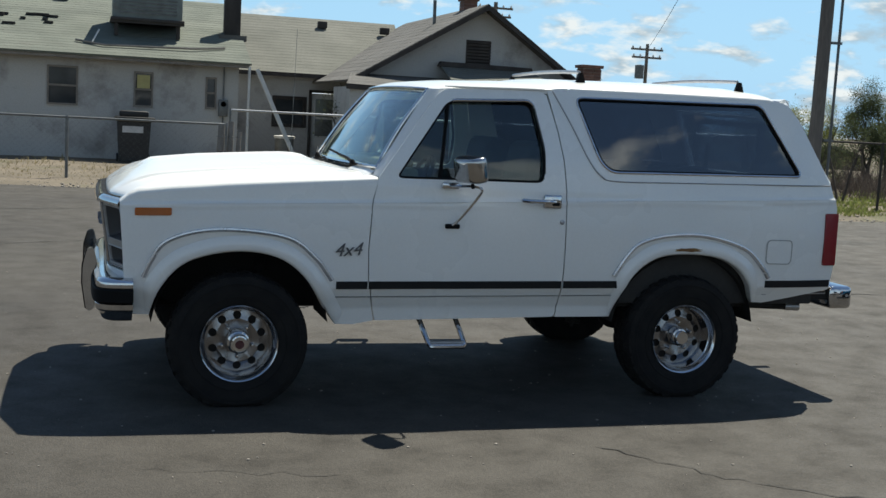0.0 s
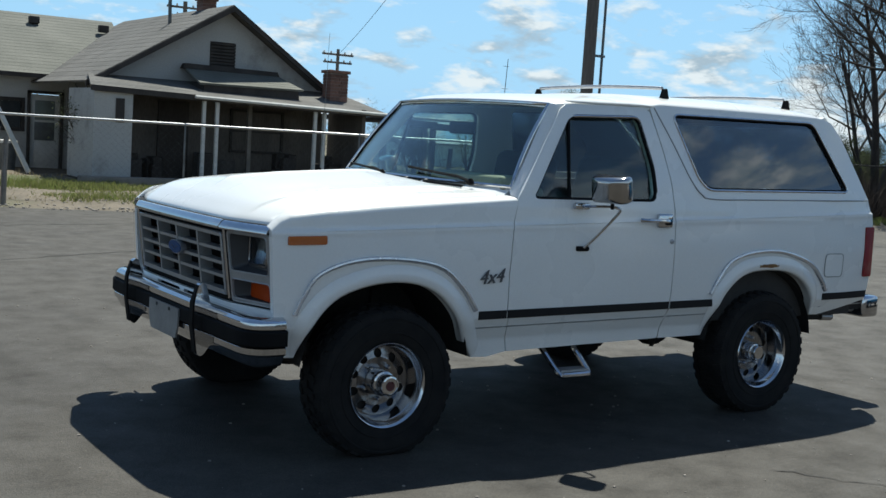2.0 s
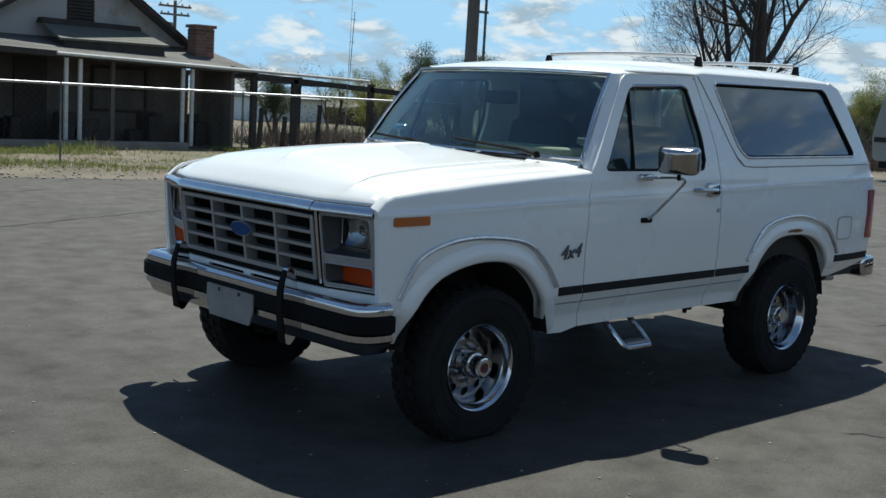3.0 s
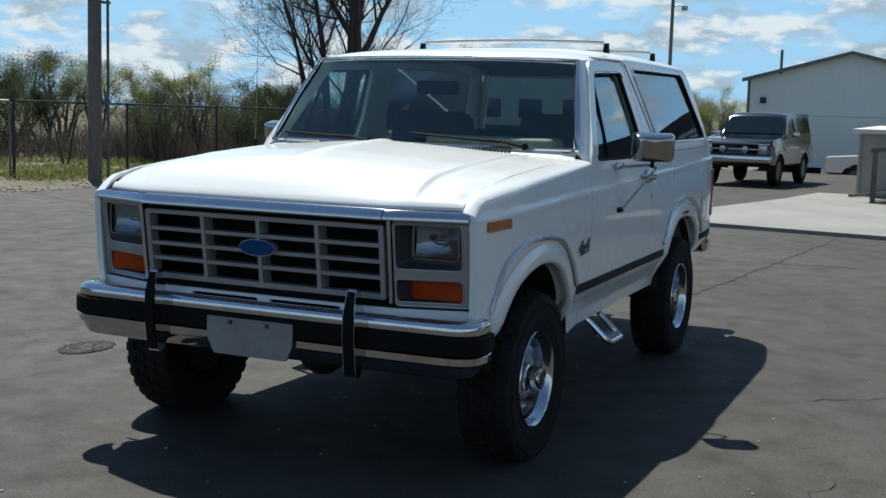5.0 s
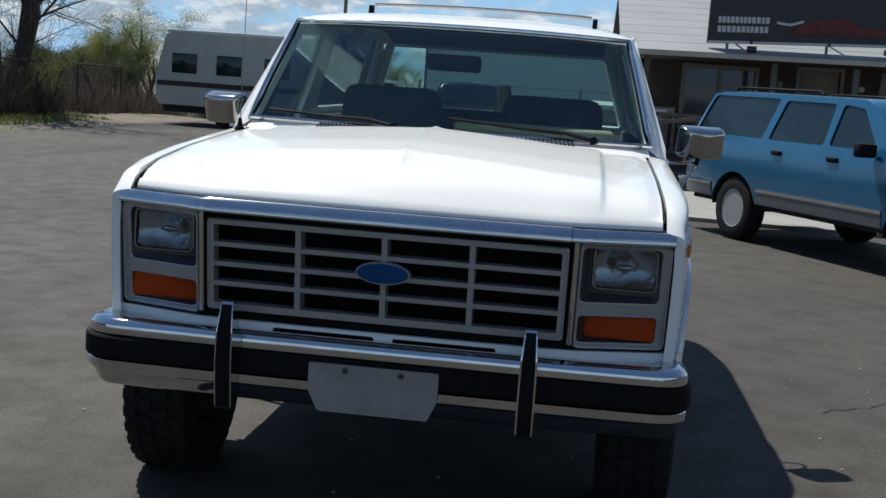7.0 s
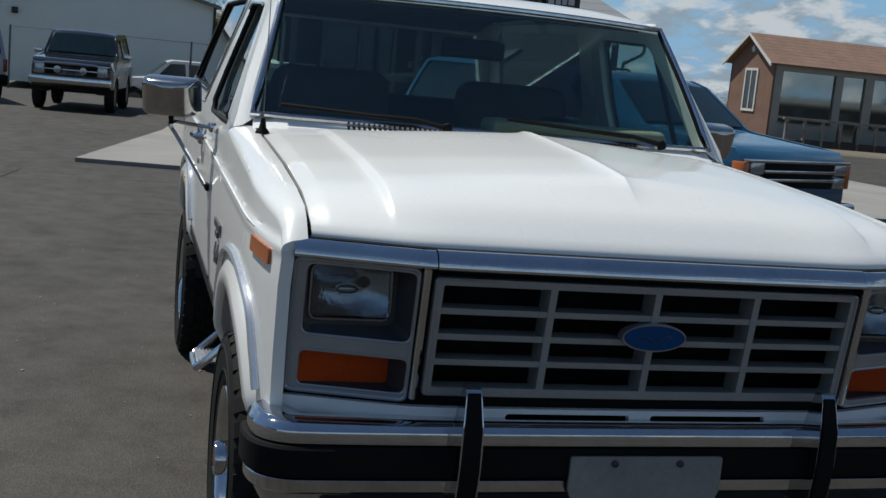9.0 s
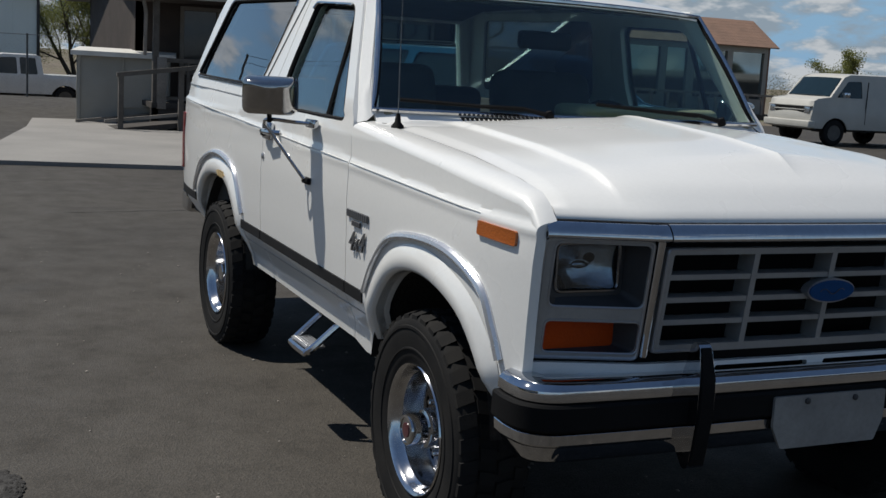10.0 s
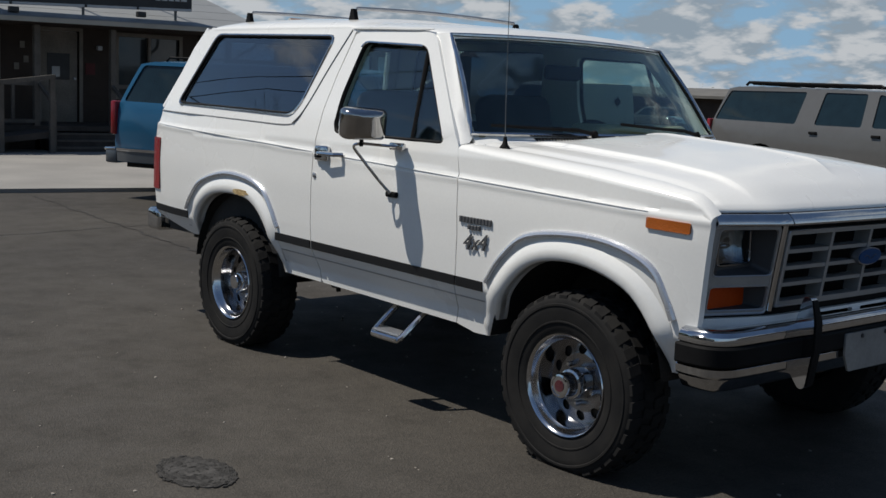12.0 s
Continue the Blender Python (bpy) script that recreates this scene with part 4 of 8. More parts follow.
part("roof", prism(bmesh.new(), [(32.2, 0.80), (34.0, 1.02), (36.3, 0.42), (36.3, 0.52), (34.0, 1.14), (32.2, 0.90)], "y", 43.7, 47.3), M_SHINGLE_B, hut)
mast = thing("antenna_mast", "very thin tall antenna mast far off", "mast")
part("shaft", one_tube([(33.2, 45, 0), (33.5, 45, 6.0)], 0.02, 5), M_DULLSTEEL, mast)
for z in (3.2, 4.4, 5.6):
    part("rod", one_tube([(33.2, 45, z), (33.6, 45, z)], 0.012, 5), M_DULLSTEEL, mast)

# bin
bin_ = thing("wheelie_bin", "black plastic wheeled rubbish bin with a pale label", "bin", pose(0.22, 0, 0))
part("body", prism(bmesh.new(), [(-1.72, 0.06), (-1.02, 0.06), (-0.96, 1.06), (-1.78, 1.06)], "y", 22.75, 23.4), M_BIN, bin_)
part("lid", one_box((-1.84, 22.66, 1.06), (-0.86, 23.45, 1.17), 0.03), M_BIN, bin_)
part("lid_dome", one_box((-1.72, 22.78, 1.16), (-1.02, 23.40, 1.32), 0.05), M_BIN, bin_)
part("label", one_box((-1.65, 22.735, 0.78), (-1.15, 22.752, 0.94)), M_SIGNWHITE, bin_)
part("handle", one_tube([(-1.7, 23.45, 1.12), (-1.7, 23.55, 1.15), (-1.04, 23.55, 1.15), (-1.04, 23.45, 1.12)], 0.02, 6), M_BIN, bin_)
for x in (-1.75, -0.99):
    part("wheel", lathe(bmesh.new(), [(0.11, -0.03), (0.12, 0), (0.11, 0.03)], 16, Matrix.Translation((x, 23.35, 0.12)) @ Matrix.Rotation(radians(90), 4, "Z")), M_BIN, bin_)


barrel = thing("barrel", "dark barrel with a pale lid beside the house", "barrel")
part("body", lathe(bmesh.new(), [(0.0, 0.0), (0.24, 0.02), (0.27, 0.35), (0.26, 0.72), (0.0, 0.72)], 20, Matrix.Translation((3.05, 25.6, 0.02)) @ Matrix.Rotation(radians(90), 4, "X")), M_DULLSTEEL, barrel)
part("lid", lathe(bmesh.new(), [(0.0, 0.70), (0.30, 0.71), (0.30, 0.78), (0.0, 0.80)], 20, Matrix.Translation((3.05, 25.6, 0.02)) @ Matrix.Rotation(radians(90), 4, "X")), M_WHITE_TRIM, barrel)

# ---- fences ----
def fence(name, pts, height, post_gap, material, label, wire=True, rail_r=0.022, post_r=0.03):
    f = thing(name, label, "fence")
    for a, b in zip(pts, pts[1:]):
        a, b = Vector((*a, 0)), Vector((*b, 0))
        n = max(1, round((b - a).length / post_gap))
        for i in range(n + 1):
            p = a + (b - a) * i / n
            part("post", one_tube([(p.x, p.y, -0.1), (p.x, p.y, height + 0.03)], post_r, 8), material if material is not M_GALV else M_DULLSTEEL, f)
        part("top_rail", one_tube([(a.x, a.y, height), (b.x, b.y, height)], rail_r, 8), material, f)
        if wire:
            bm = bmesh.new()
            L = (b - a).length
            d = (b - a).normalized()
            gap = 0.13
            w = 0.0011
            for k in range(int((L + height) / gap)):
                for sgn in (1, -1):
                    s0 = k * gap - (height if sgn > 0 else 0)
                    s1 = s0 + height * sgn if sgn > 0 else s0 - height
                    u0, u1, z0, z1 = s0, s1, 0.04, height - 0.02
                    if min(u0, u1) < 0 or max(u0, u1) > L:
                        continue
                    p, q = a + d * u0, a + d * u1
                    vs = [bm.verts.new((p.x - d.x * w, p.y - d.y * w, z0)), bm.verts.new((p.x + d.x * w, p.y + d.y * w, z0)), bm.verts.new((q.x + d.x * w, q.y + d.y * w, z1)), bm.verts.new((q.x - d.x * w, q.y - d.y * w, z1))]
                    bm.faces.new(vs)
            tagged(part("wire_mesh", bm, M_DULLSTEEL, f, flat=True), kind="stuff")
    return f


fence("chain_link_fence", [(-24, 17.2), (0.45, 16.6)], 1.2, 2.9, M_DULLSTEEL, "low dull chain-link fence on steel posts")
fence("chain_link_fence", [(0.45, 15.9), (10.9, 14.3)], 1.50, 3.3, M_GALV, "galvanised chain-link fence with a bright top rail", post_r=0.02)
for x, r, top in ((0.10, 0.075, 1.24), (0.27, 0.065, 1.30), (0.42, 0.05, 1.12)):
    post = thing("gate_post", "split weathered timber gate post bound with wire", "post", group="gate posts")
    part("shaft", one_tube([(x, 14.35, -0.2), (x + 0.01, 14.35, 0.6), (x + 0.03, 14.36, top)], [r, r * 0.95, r * 0.8], 9), M_PALEWOOD, post)
    part("wire_band", one_tube([(x + 0.02 + (r + 0.004) * math.cos(a), 14.35 + (r + 0.004) * math.sin(a), 1.02) for a in spread(0, 5.9, 12)], 0.006, 5, True), M_DULLSTEEL, post)
fence("chain_link_fence", [(11.0, 14.3), (31, 14.4)], 1.50, 3.3, M_DARKWOOD, "old dark chain-link fence before the brush")
fence("chain_link_fence", [(30.5, 4.5), (30.5, -8.0)], 1.75, 2.6, M_DULLSTEEL, "chain-link fence before the metal garage", rail_r=0.009)

# ---- poles ----
pole = thing("utility_pole", "tall brown wooden utility pole with a conduit", "pole")
part("shaft", one_tube([(11.57, 12.8, -0.3), (11.60, 12.8, 6.0), (11.64, 12.8, 12.0)], [0.135, 0.122, 0.11], 14), M_POLE, pole)
part("conduit", one_tube([(11.86, 12.72, 0), (11.88, 12.72, 11.5)], 0.028, 8), M_DULLSTEEL, pole)
for z in (1.5, 3.4, 5.4):
    part("bracket", one_box((11.70, 12.70, z), (11.93, 12.75, z + 0.05)), M_DULLSTEEL, pole)


def power_pole(x, y, top, r, label, arms=((0.35, 1.1), (0.85, 1.0)), turn=0.0, transformer=False):
    p = thing("power_pole", label, "pole", pose(x, y, 0, 0, 0, turn))
    part("shaft", one_tube([(0, 0, -0.3), (0, 0, top)], [r, r * 0.7], 10), M_POLE, p)
    for dz, half in arms:
        part("crossarm", one_box((-half, -0.06, top - dz - 0.06), (half, 0.06, top - dz + 0.06)), M_POLE, p)
        for k in (-0.9, -0.45, 0.45, 0.9):
            part("insulator", lathe(bmesh.new(), [(0.05, 0), (0.07, 0.06), (0.03, 0.14), (0, 0.15)], 8, Matrix.Translation((k * half, 0, top - dz + 0.06)) @ Matrix.Rotation(radians(90), 4, "X")), M_WHITE_TRIM, p)
    if transformer:
        part("transformer", lathe(bmesh.new(), [(0.0, 0), (0.28, 0.02), (0.28, 0.85), (0.0, 0.9)], 12, Matrix.Translation((-0.45, 0, top - 2.2)) @ Matrix.Rotation(radians(90), 4, "X")), M_DULLSTEEL, p)
    return p


power_pole(31.2, 60, 6.75, 0.14, "distant wooden power pole with two crossarms", transformer=True)
power_pole(20.95, 60, 8.55, 0.17, "distant wooden power pole behind the house")
lamp = thing("street_lamp", "slim distant pole with a lamp head", "street lamp")
part("shaft", one_tube([(52, 11.5, -0.6), (52, 11.5, 9.5)], [0.11, 0.08], 8), M_POLE, lamp)
part("arm", one_tube([(52, 11.5, 7.15), (52, 11.2, 7.25), (52, 10.95, 7.2)], 0.03, 6), M_GALV, lamp)
part("head", one_box((51.85, 10.75, 6.95), (52.15, 11.05, 7.2), 0.06), M_GALV, lamp)


def wire(a, b, sag, r=0.012):
    a, b = Vector(a), Vector(b)
    return one_tube([a + (b - a) * t + Vector((0, 0, -sag * 4 * t * (1 - t))) for t in spread(0, 1, 14)], r, 4)


for k, (a, b) in enumerate((((11.64, 12.8, 11.2), (31.2, 60, 6.4)), ((11.64, 12.8, 11.6), (52, 11.5, 9.4)), ((11.64, 12.8, 11.0), (52, 11.5, 9.0)))):
    tagged(part("overhead_wire", wire(a, b, 0.6), M_BLACK), "thin dark overhead wire", "wire")


# ---- the white sport-utility truck ----
SIDE_Y = [(0.40, 0.885), (0.50, 0.895), (0.53, 0.899), (0.60, 0.934), (0.648, 0.958), (0.80, 0.966), (1.00, 0.970), (1.22, 0.958), (1.28, 0.945), (1.80, 0.772), (1.9, 0.74)]


def smooth01(a, b, v):
    t = min(1, max(0, (v - a) / (b - a)))
    return t * t * (3 - 2 * t)


def body_y(x, z):
    y = lerp_table(SIDE_Y, z - 0.0108 * (x + 0.8) * (0.4 < z < 0.75))
    crease = 1.082 + 0.034 * (x + 1.9)
    if z < 1.3:
        y -= 0.007 * min(1.0, max(0.0, (z - crease) / 0.012))
        y += 0.004 * max(0.0, 1 - abs(z - crease + 0.01) / 0.02)
    if x < -1.5:
        y -= 0.045 * ((-1.5 - x) / 0.45) ** 2
    if x > 1.9:
        y -= 0.035 * ((x - 1.9) / 0.45) ** 2
    return y


def front_x(y):
    s = max(0.0, abs(y) - 0.54)
    return -2.056 + 0.010 * (y / 0.6) ** 2 + 0.28 * (s * s / 0.2 if s < 0.1 else s - 0.05)


def build_wheel(name, front):
    """A wheel about its own centre; local +y points outwards."""
    w = new(name)
    w.empty_display_size = 0.1
    bm = bmesh.new()
    prof = [(0.200, 0.090), (0.214, 0.104), (0.235, 0.110), (0.300, 0.121), (0.338, 0.119), (0.358, 0.110), (0.368, 0.098), (0.368, 0.0),
            (0.368, -0.098), (0.358, -0.110), (0.338, -0.119), (0.300, -0.121), (0.235, -0.110), (0.214, -0.104), (0.200, -0.090)]
    lathe(bm, prof, 56, close=True)
    part("tyre", bm, M_RUBBER, w, "worn black all-terrain tyre", sharp=40)
    bm = bmesh.new()
    n = 34
    for k in range(n):
        for row, (y0, y1, off) in enumerate(((-0.113, -0.062, 0), (-0.055, -0.005, 0.5), (0.005, 0.055, 0), (0.062, 0.113, 0.5))):
            a = 2 * math.pi * (k + off) / n
            r0, r1 = (0.345, 0.3775) if row in (0, 3) else (0.36, 0.3785)
            m = Matrix.Rotation(-a, 4, "Y")
            skew = 0.006 if row % 2 else -0.006
            vs = []
            for (x, y) in ((-0.025, y0), (0.025, y0), (0.025, y1), (-0.025, y1)):
                x2 = x * 0.86 + skew * (1 if y == y0 else -1)
                rr = r1 - (0.013 if (row == 0 and y == y0) or (row == 3 and y == y1) else 0)
                vs.append((m @ Vector((x2, y, r0)), m @ Vector((x2 * 0.94, y * 0.995, rr))))
            lo = [bm.verts.new(v[0]) for v in vs]
            hi = [bm.verts.new(v[1]) for v in vs]
            bm.faces.new(hi[::-1])
            for i in range(4):
                bm.faces.new((lo[i], lo[(i + 1) % 4], hi[(i + 1) % 4], hi[i]))
    tagged(part("tread", bm, M_RUBBER, w, sharp=40), kind="stuff")
    # two raised rings on the outer wall
    bm = bmesh.new()
    lathe(bm, [(0.318, 0.118), (0.322, 0.1235), (0.330, 0.1235), (0.333, 0.117)], 56, close=True)
    lathe(bm, [(0.252, 0.110), (0.255, 0.117), (0.260, 0.117), (0.263, 0.111)], 56, close=True)
    part("sidewall_ring", bm, M_RUBBER, w, sharp=40)
    bm = bmesh.new()
    lathe(bm, [(0.206, -0.100), (0.206, -0.09), (0.196, -0.08), (0.190, -0.02), (0.188, 0.020), (0.192, 0.048), (0.199, 0.068), (0.202, 0.088), (0.208, 0.098), (0.212, 0.106),
               (0.209, 0.111), (0.202, 0.106), (0.196, 0.095), (0.192, 0.080), (0.183, 0.068), (0.181, 0.036), (0.178, 0.004), (0.172, -0.006), (0.172, -0.014), (0.184, -0.02), (0.186, -0.08)], 56, close=True)
    part("rim", bm, M_ALLOY, w, "polished steel rim barrel with stepped lip")
    ring = lambda r, cx=0, cz=0, k=40: [(cx + r * math.cos(2 * math.pi * i / k), cz + r * math.sin(2 * math.pi * i / k)) for i in range(k)]
    count = 10
    holes = [ring(0.0225, 0.140 * math.cos(2 * math.pi * i / count), 0.137 * math.sin(2 * math.pi * i / count), 14) for i in range(count)]
    holes.append(ring(0.055, k=28))
    bm = panel(ring(0.176), holes, lambda x, z: -0.004 + 0.016 * max(0, 1 - abs(math.hypot(x, z) - 0.105) / 0.05), 1, 0.010)
    part("wheel_disc", bm, M_DISC, w, "polished disc with a ring of round holes", sharp=25)
    for i in range(5):
        a = 2 * math.pi * i / 5
        bm = lathe(bmesh.new(), [(0.011, -0.005), (0.011, 0.030), (0.007, 0.036), (0.0, 0.037)], 8, Matrix.Translation((0.085 * math.cos(a), 0, 0.085 * math.sin(a))))
        part("wheel_nut", bm, M_CHROME, w)
    bm = bmesh.new()
    if front:
        lathe(bm, [(0.064, 0.0), (0.064, 0.060), (0.060, 0.072), (0.051, 0.076), (0.051, 0.124), (0.048, 0.132), (0.040, 0.134), (0.040, 0.131), (0.0, 0.131)], 32)
    else:
        lathe(bm, [(0.056, 0.0), (0.056, 0.045), (0.050, 0.055), (0.042, 0.058), (0.042, 0.080), (0.038, 0.085), (0.0, 0.085)], 32)
    part("hub", bm, M_CHROME, w, "chrome axle hub")
    if front:
        bm = lathe(bmesh.new(), [(0.024, 0.129), (0.024, 0.1335), (0.0, 0.1345)], 24)
        part("hub_cap", bm, M_HUBRED, w, "dull red locking hub dial")
    bm = lathe(bmesh.new(), [(0.165, -0.09), (0.165, -0.02), (0.06, -0.01), (0.0, -0.01)], 28)
    part("brake_drum", bm, M_UNDER, w)
    return w


M_BADGE = mat("dull_badge_metal", (0.11, 0.112, 0.118), rough=0.45, metal=0.4, vary=0.08)
M_HUBRED = mat("dial_red", (0.06, 0.010, 0.014), rough=0.3, color2=(0.10, 0.04, 0.045), scale=30, vary=0.1)
M_FILLER = mat("body_filler", (0.52, 0.40, 0.21), rough=0.85, color2=(0.36, 0.24, 0.10), scale=35, vary=0.15, bump=0.4)

truck = thing("sport_utility_truck", "white two-door sport-utility truck with chrome bumpers parked on asphalt", "truck")
T = truck
ARCH_F = [(-1.80, 0.49), (-1.745, 0.65), (-1.615, 0.785), (-1.38, 0.845), (-1.15, 0.82), (-0.99, 0.71), (-0.86, 0.52), (-0.80, 0.440)]
ARCH_R = [(0.855, 0.482), (0.94, 0.71), (1.09, 0.84), (1.30, 0.872), (1.54, 0.845), (1.70, 0.745), (1.80, 0.575)]
arch_f = [tuple(p) for p in smooth_path([(*p, 0) for p in ARCH_F], 5)]
arch_f = [(p[0], p[1]) for p in arch_f]
arch_r = [(p[0], p[1]) for p in smooth_path([(*p, 0) for p in ARCH_R], 5)]
FENDER_SIDE = [(-1.96, 1.075), (-1.93, 1.105), (-1.88, 1.128), (-1.7, 1.152), (-1.4, 1.182), (-0.60, 1.245)]
FENDER_SEAM = [(-1.97, 1.085), (-1.94, 1.125), (-1.88, 1.165), (-1.7, 1.195), (-1.4, 1.225), (-1.0, 1.252), (-0.60, 1.275)]
CZ = spread(0.5, 0.70, 17) + spread(0.77, 1.04, 5) + spread(1.05, 1.24, 19) + spread(1.28, 1.78, 6)
CX = spread(-1.9, -1.5, 8) + spread(1.9, 2.3, 6)
DOOR = [(-0.575, 0.460), (-0.632, 0.70), (-0.640, 0.87), (-0.628, 1.12), (-0.598, 1.262), (-0.565, 1.31), (-0.245, 1.735), (-0.20, 1.765), (-0.15, 1.772), (0.36, 1.785), (0.415, 1.765), (0.47, 1.56), (0.497, 1.40), (0.508, 1.22), (0.515, 0.76), (0.505, 0.492), (0.49, 0.480)]
DOOR_WIN = rounded([(-0.505, 1.262), (-0.185, 1.705), (0.325, 1.728), (0.385, 1.45), (0.375, 1.265)], 0.05)
QUARTER = [(0.512, 0.480), (0.522, 0.76), (0.515, 1.22), (0.504, 1.40), (0.477, 1.56), (0.42, 1.795), (1.95, 1.815), (2.03, 1.79), (2.105, 1.70), (2.30, 1.31), (2.345, 1.17), (2.35, 0.80), (2.335, 0.66), (1.88, 0.572)]
QUARTER_WIN = rounded([(0.60, 1.755), (1.83, 1.775), (2.075, 1.362), (0.80, 1.345), (0.735, 1.40)], 0.05)

for s in (-1, 1):
    top = [(x, lerp_table(FENDER_SIDE, x)) for x in spread(-1.96, -0.602, 26)]
    outline = [(-1.905, 0.49), (-1.935, 0.73)] + top + [(-0.634, 1.12), (-0.646, 0.87), (-0.638, 0.70), (-0.581, 0.460), (-0.70, 0.437)] + arch_f[::-1]
    fender = part("front_fender", panel(outline, [], body_y, s, 0.03, CX, CZ), M_PAINT, T)

    def fender_top(u, v, s=s):
        a = v * math.pi / 2
        zs, zh = lerp_table(FENDER_SIDE, u), lerp_table(FENDER_SEAM, u)
        yb = body_y(u, zs)
        yt = min(0.862, yb - 0.04)
        return (u, s * (yb - (yb - yt) * (1 - math.cos(a))), zs + (zh - zs) * math.sin(a))
    part("fender_top", grid_sheet(spread(-1.96, -0.602, 30), spread(0, 1, 7), fender_top, (0, 0, -0.02)), M_PAINT, T)

    door = part("door", panel(DOOR, [DOOR_WIN], body_y, s, 0.05, (), CZ), M_PAINT, T)
    quarter = part("quarter_panel", panel(QUARTER + arch_r[::-1], [QUARTER_WIN], body_y, s, 0.03, CX, CZ), M_PAINT, T)
    # glass
    g = part("door_glass", panel(rounded([(-0.235, 1.255), (-0.165, 1.72), (0.335, 1.745), (0.395, 1.45), (0.385, 1.255)], 0.03), [], lambda x, z: body_y(x, z) - 0.026, s, 0.005, (), spread(1.3, 1.7, 4)), M_SIDE, door)
    g.visible_shadow = False
    g = part("vent_glass", panel([(-0.51, 1.258), (-0.20, 1.70), (-0.187, 1.70), (-0.255, 1.258)], [], lambda x, z: body_y(x, z) - 0.024, s, 0.005, (), spread(1.3, 1.7, 4)), M_SIDE, door)
    g.visible_shadow = False
    g = part("quarter_glass", panel([(p[0] + (p[0] - 1.3) * 0.006, p[1]) for p in QUARTER_WIN], [], lambda x, z: body_y(x, z) - 0.014, s, 0.005, (), spread(1.4, 1.7, 4)), M_TINT, quarter)
    g.visible_shadow = False
    lip = lambda pts, off: [(x, s * (body_y(x, z) + off), z) for x, z in pts]
    part("window_seal", one_tube(lip(QUARTER_WIN, -0.004), 0.009, 6, True), M_BLACK, quarter)
    part("window_trim", one_tube(lip([(1.3 + (x - 1.3) * 1.012, 1.56 + (z - 1.56) * 1.03) for x, z in QUARTER_WIN], 0.001), 0.0075, 6, True), M_ALLOY, quarter)
    part("window_seal", one_tube(lip(DOOR_WIN, -0.012), 0.013, 6, True), M_BLACK, door)
    part("drip_trim", one_tube(lip([p for p in DOOR_WIN if p[1] > 1.70], 0.004), 0.007, 6), M_CHROME, door)
    part("vent_post", one_tube(lip([(-0.245, 1.258), (-0.178, 1.71)], -0.02), 0.011, 6), M_BLACK, door)
    # the seam of the hard top, and the fuel flap
    seam = [(0.455, 1.79), (0.56, 1.60), (0.66, 1.40), (0.73, 1.315), (0.82, 1.288), (1.2, 1.291), (2.295, 1.308)]
    curve = [(p.x, p.z) for p in smooth_path([(x, 0, z) for x, z in seam], 6)]
    part("top_seam", one_tube(lip(curve, 0.001), 0.0042, 6), M_GRILLE, quarter)
    # pressed bead along the body line
    for a, b, host in ((-1.70, -0.634, fender), (-0.622, 0.507, door), (0.524, 2.335, quarter)):
        bead = [(x, 1.082 + 0.034 * (x + 1.9)) for x in spread(a, b, 10)]
        part("body_bead", one_tube(lip(bead, 0.0015), [0.0015] + [0.0032] * 9 + [0.0015], 6, flat=0.8), M_PAINT, host)
    if s < 0:
        part("fuel_flap", panel(rounded([(1.845, 0.825), (1.845, 0.965), (2.015, 0.965), (2.015, 0.825)], 0.03), [], lambda x, z: body_y(x, z) + 0.004, s, 0.006, spread(1.9, 2.0, 3)), M_PAINT, quarter)
        part("flap_gap", one_tube([(x, s * (body_y(x, z) + 0.0035), z) for x, z in rounded([(1.842, 0.822), (1.842, 0.968), (2.018, 0.968), (2.018, 0.822)], 0.03)], 0.0026, 5, True), M_GRILLE, quarter)
    # stripe along the side
    for a, b, host in ((-0.815, -0.640, fender), (-0.632, 0.508, door), (0.522, 0.90, quarter), (1.855, 2.33, quarter)):
        z0, z1 = 0.645, 0.688
        zz = lambda x: 0.012 * (x + 0.8) * 0.9
        bm = panel([(a, z0 + zz(a)), (b, z0 + zz(b)), (b, z1 + zz(b)), (a, z1 + zz(a))], [], lambda x, z: body_y(x, z) + 0.006, s, 0.008, spread(a, b, 6)[1:-1])
        part("stripe", bm, M_STRIPE, host, "charcoal rub stripe")
        bm = panel([(a, z0 - 0.05 + zz(a)), (b, z0 - 0.05 + zz(b)), (b, z0 - 0.044 + zz(b)), (a, z0 - 0.044 + zz(a))], [], lambda x, z: body_y(x, z) + 0.002, s, 0.004)
        part("pinstripe", bm, M_SATIN, host)
    # wheel-arch mouldings with a flared lip below them
    for pts, arch, host, cx in (([(-1.835, 0.70), (-1.80, 0.78), (-1.73, 0.885), (-1.56, 0.948), (-1.33, 0.958), (-1.08, 0.92), (-0.935, 0.815), (-0.84, 0.695)], arch_f, fender, -1.33),
                                ([(0.835, 0.735), (0.90, 0.84), (0.99, 0.93), (1.17, 0.978), (1.42, 0.982), (1.68, 0.915), (1.80, 0.82), (1.87, 0.735)], arch_r, quarter, 1.36)):
        curve = [(p.x, p.z) for p in smooth_path([(x, 0, z) for x, z in pts], 6)]
        part("arch_moulding", one_tube(lip(curve, 0.006), 0.015, 8, flat=0.7), M_TRIM, host, "bright wheel-arch moulding")
        # lip: a rolled flange from the opening outwards
        bm = bmesh.new()
        rows = []
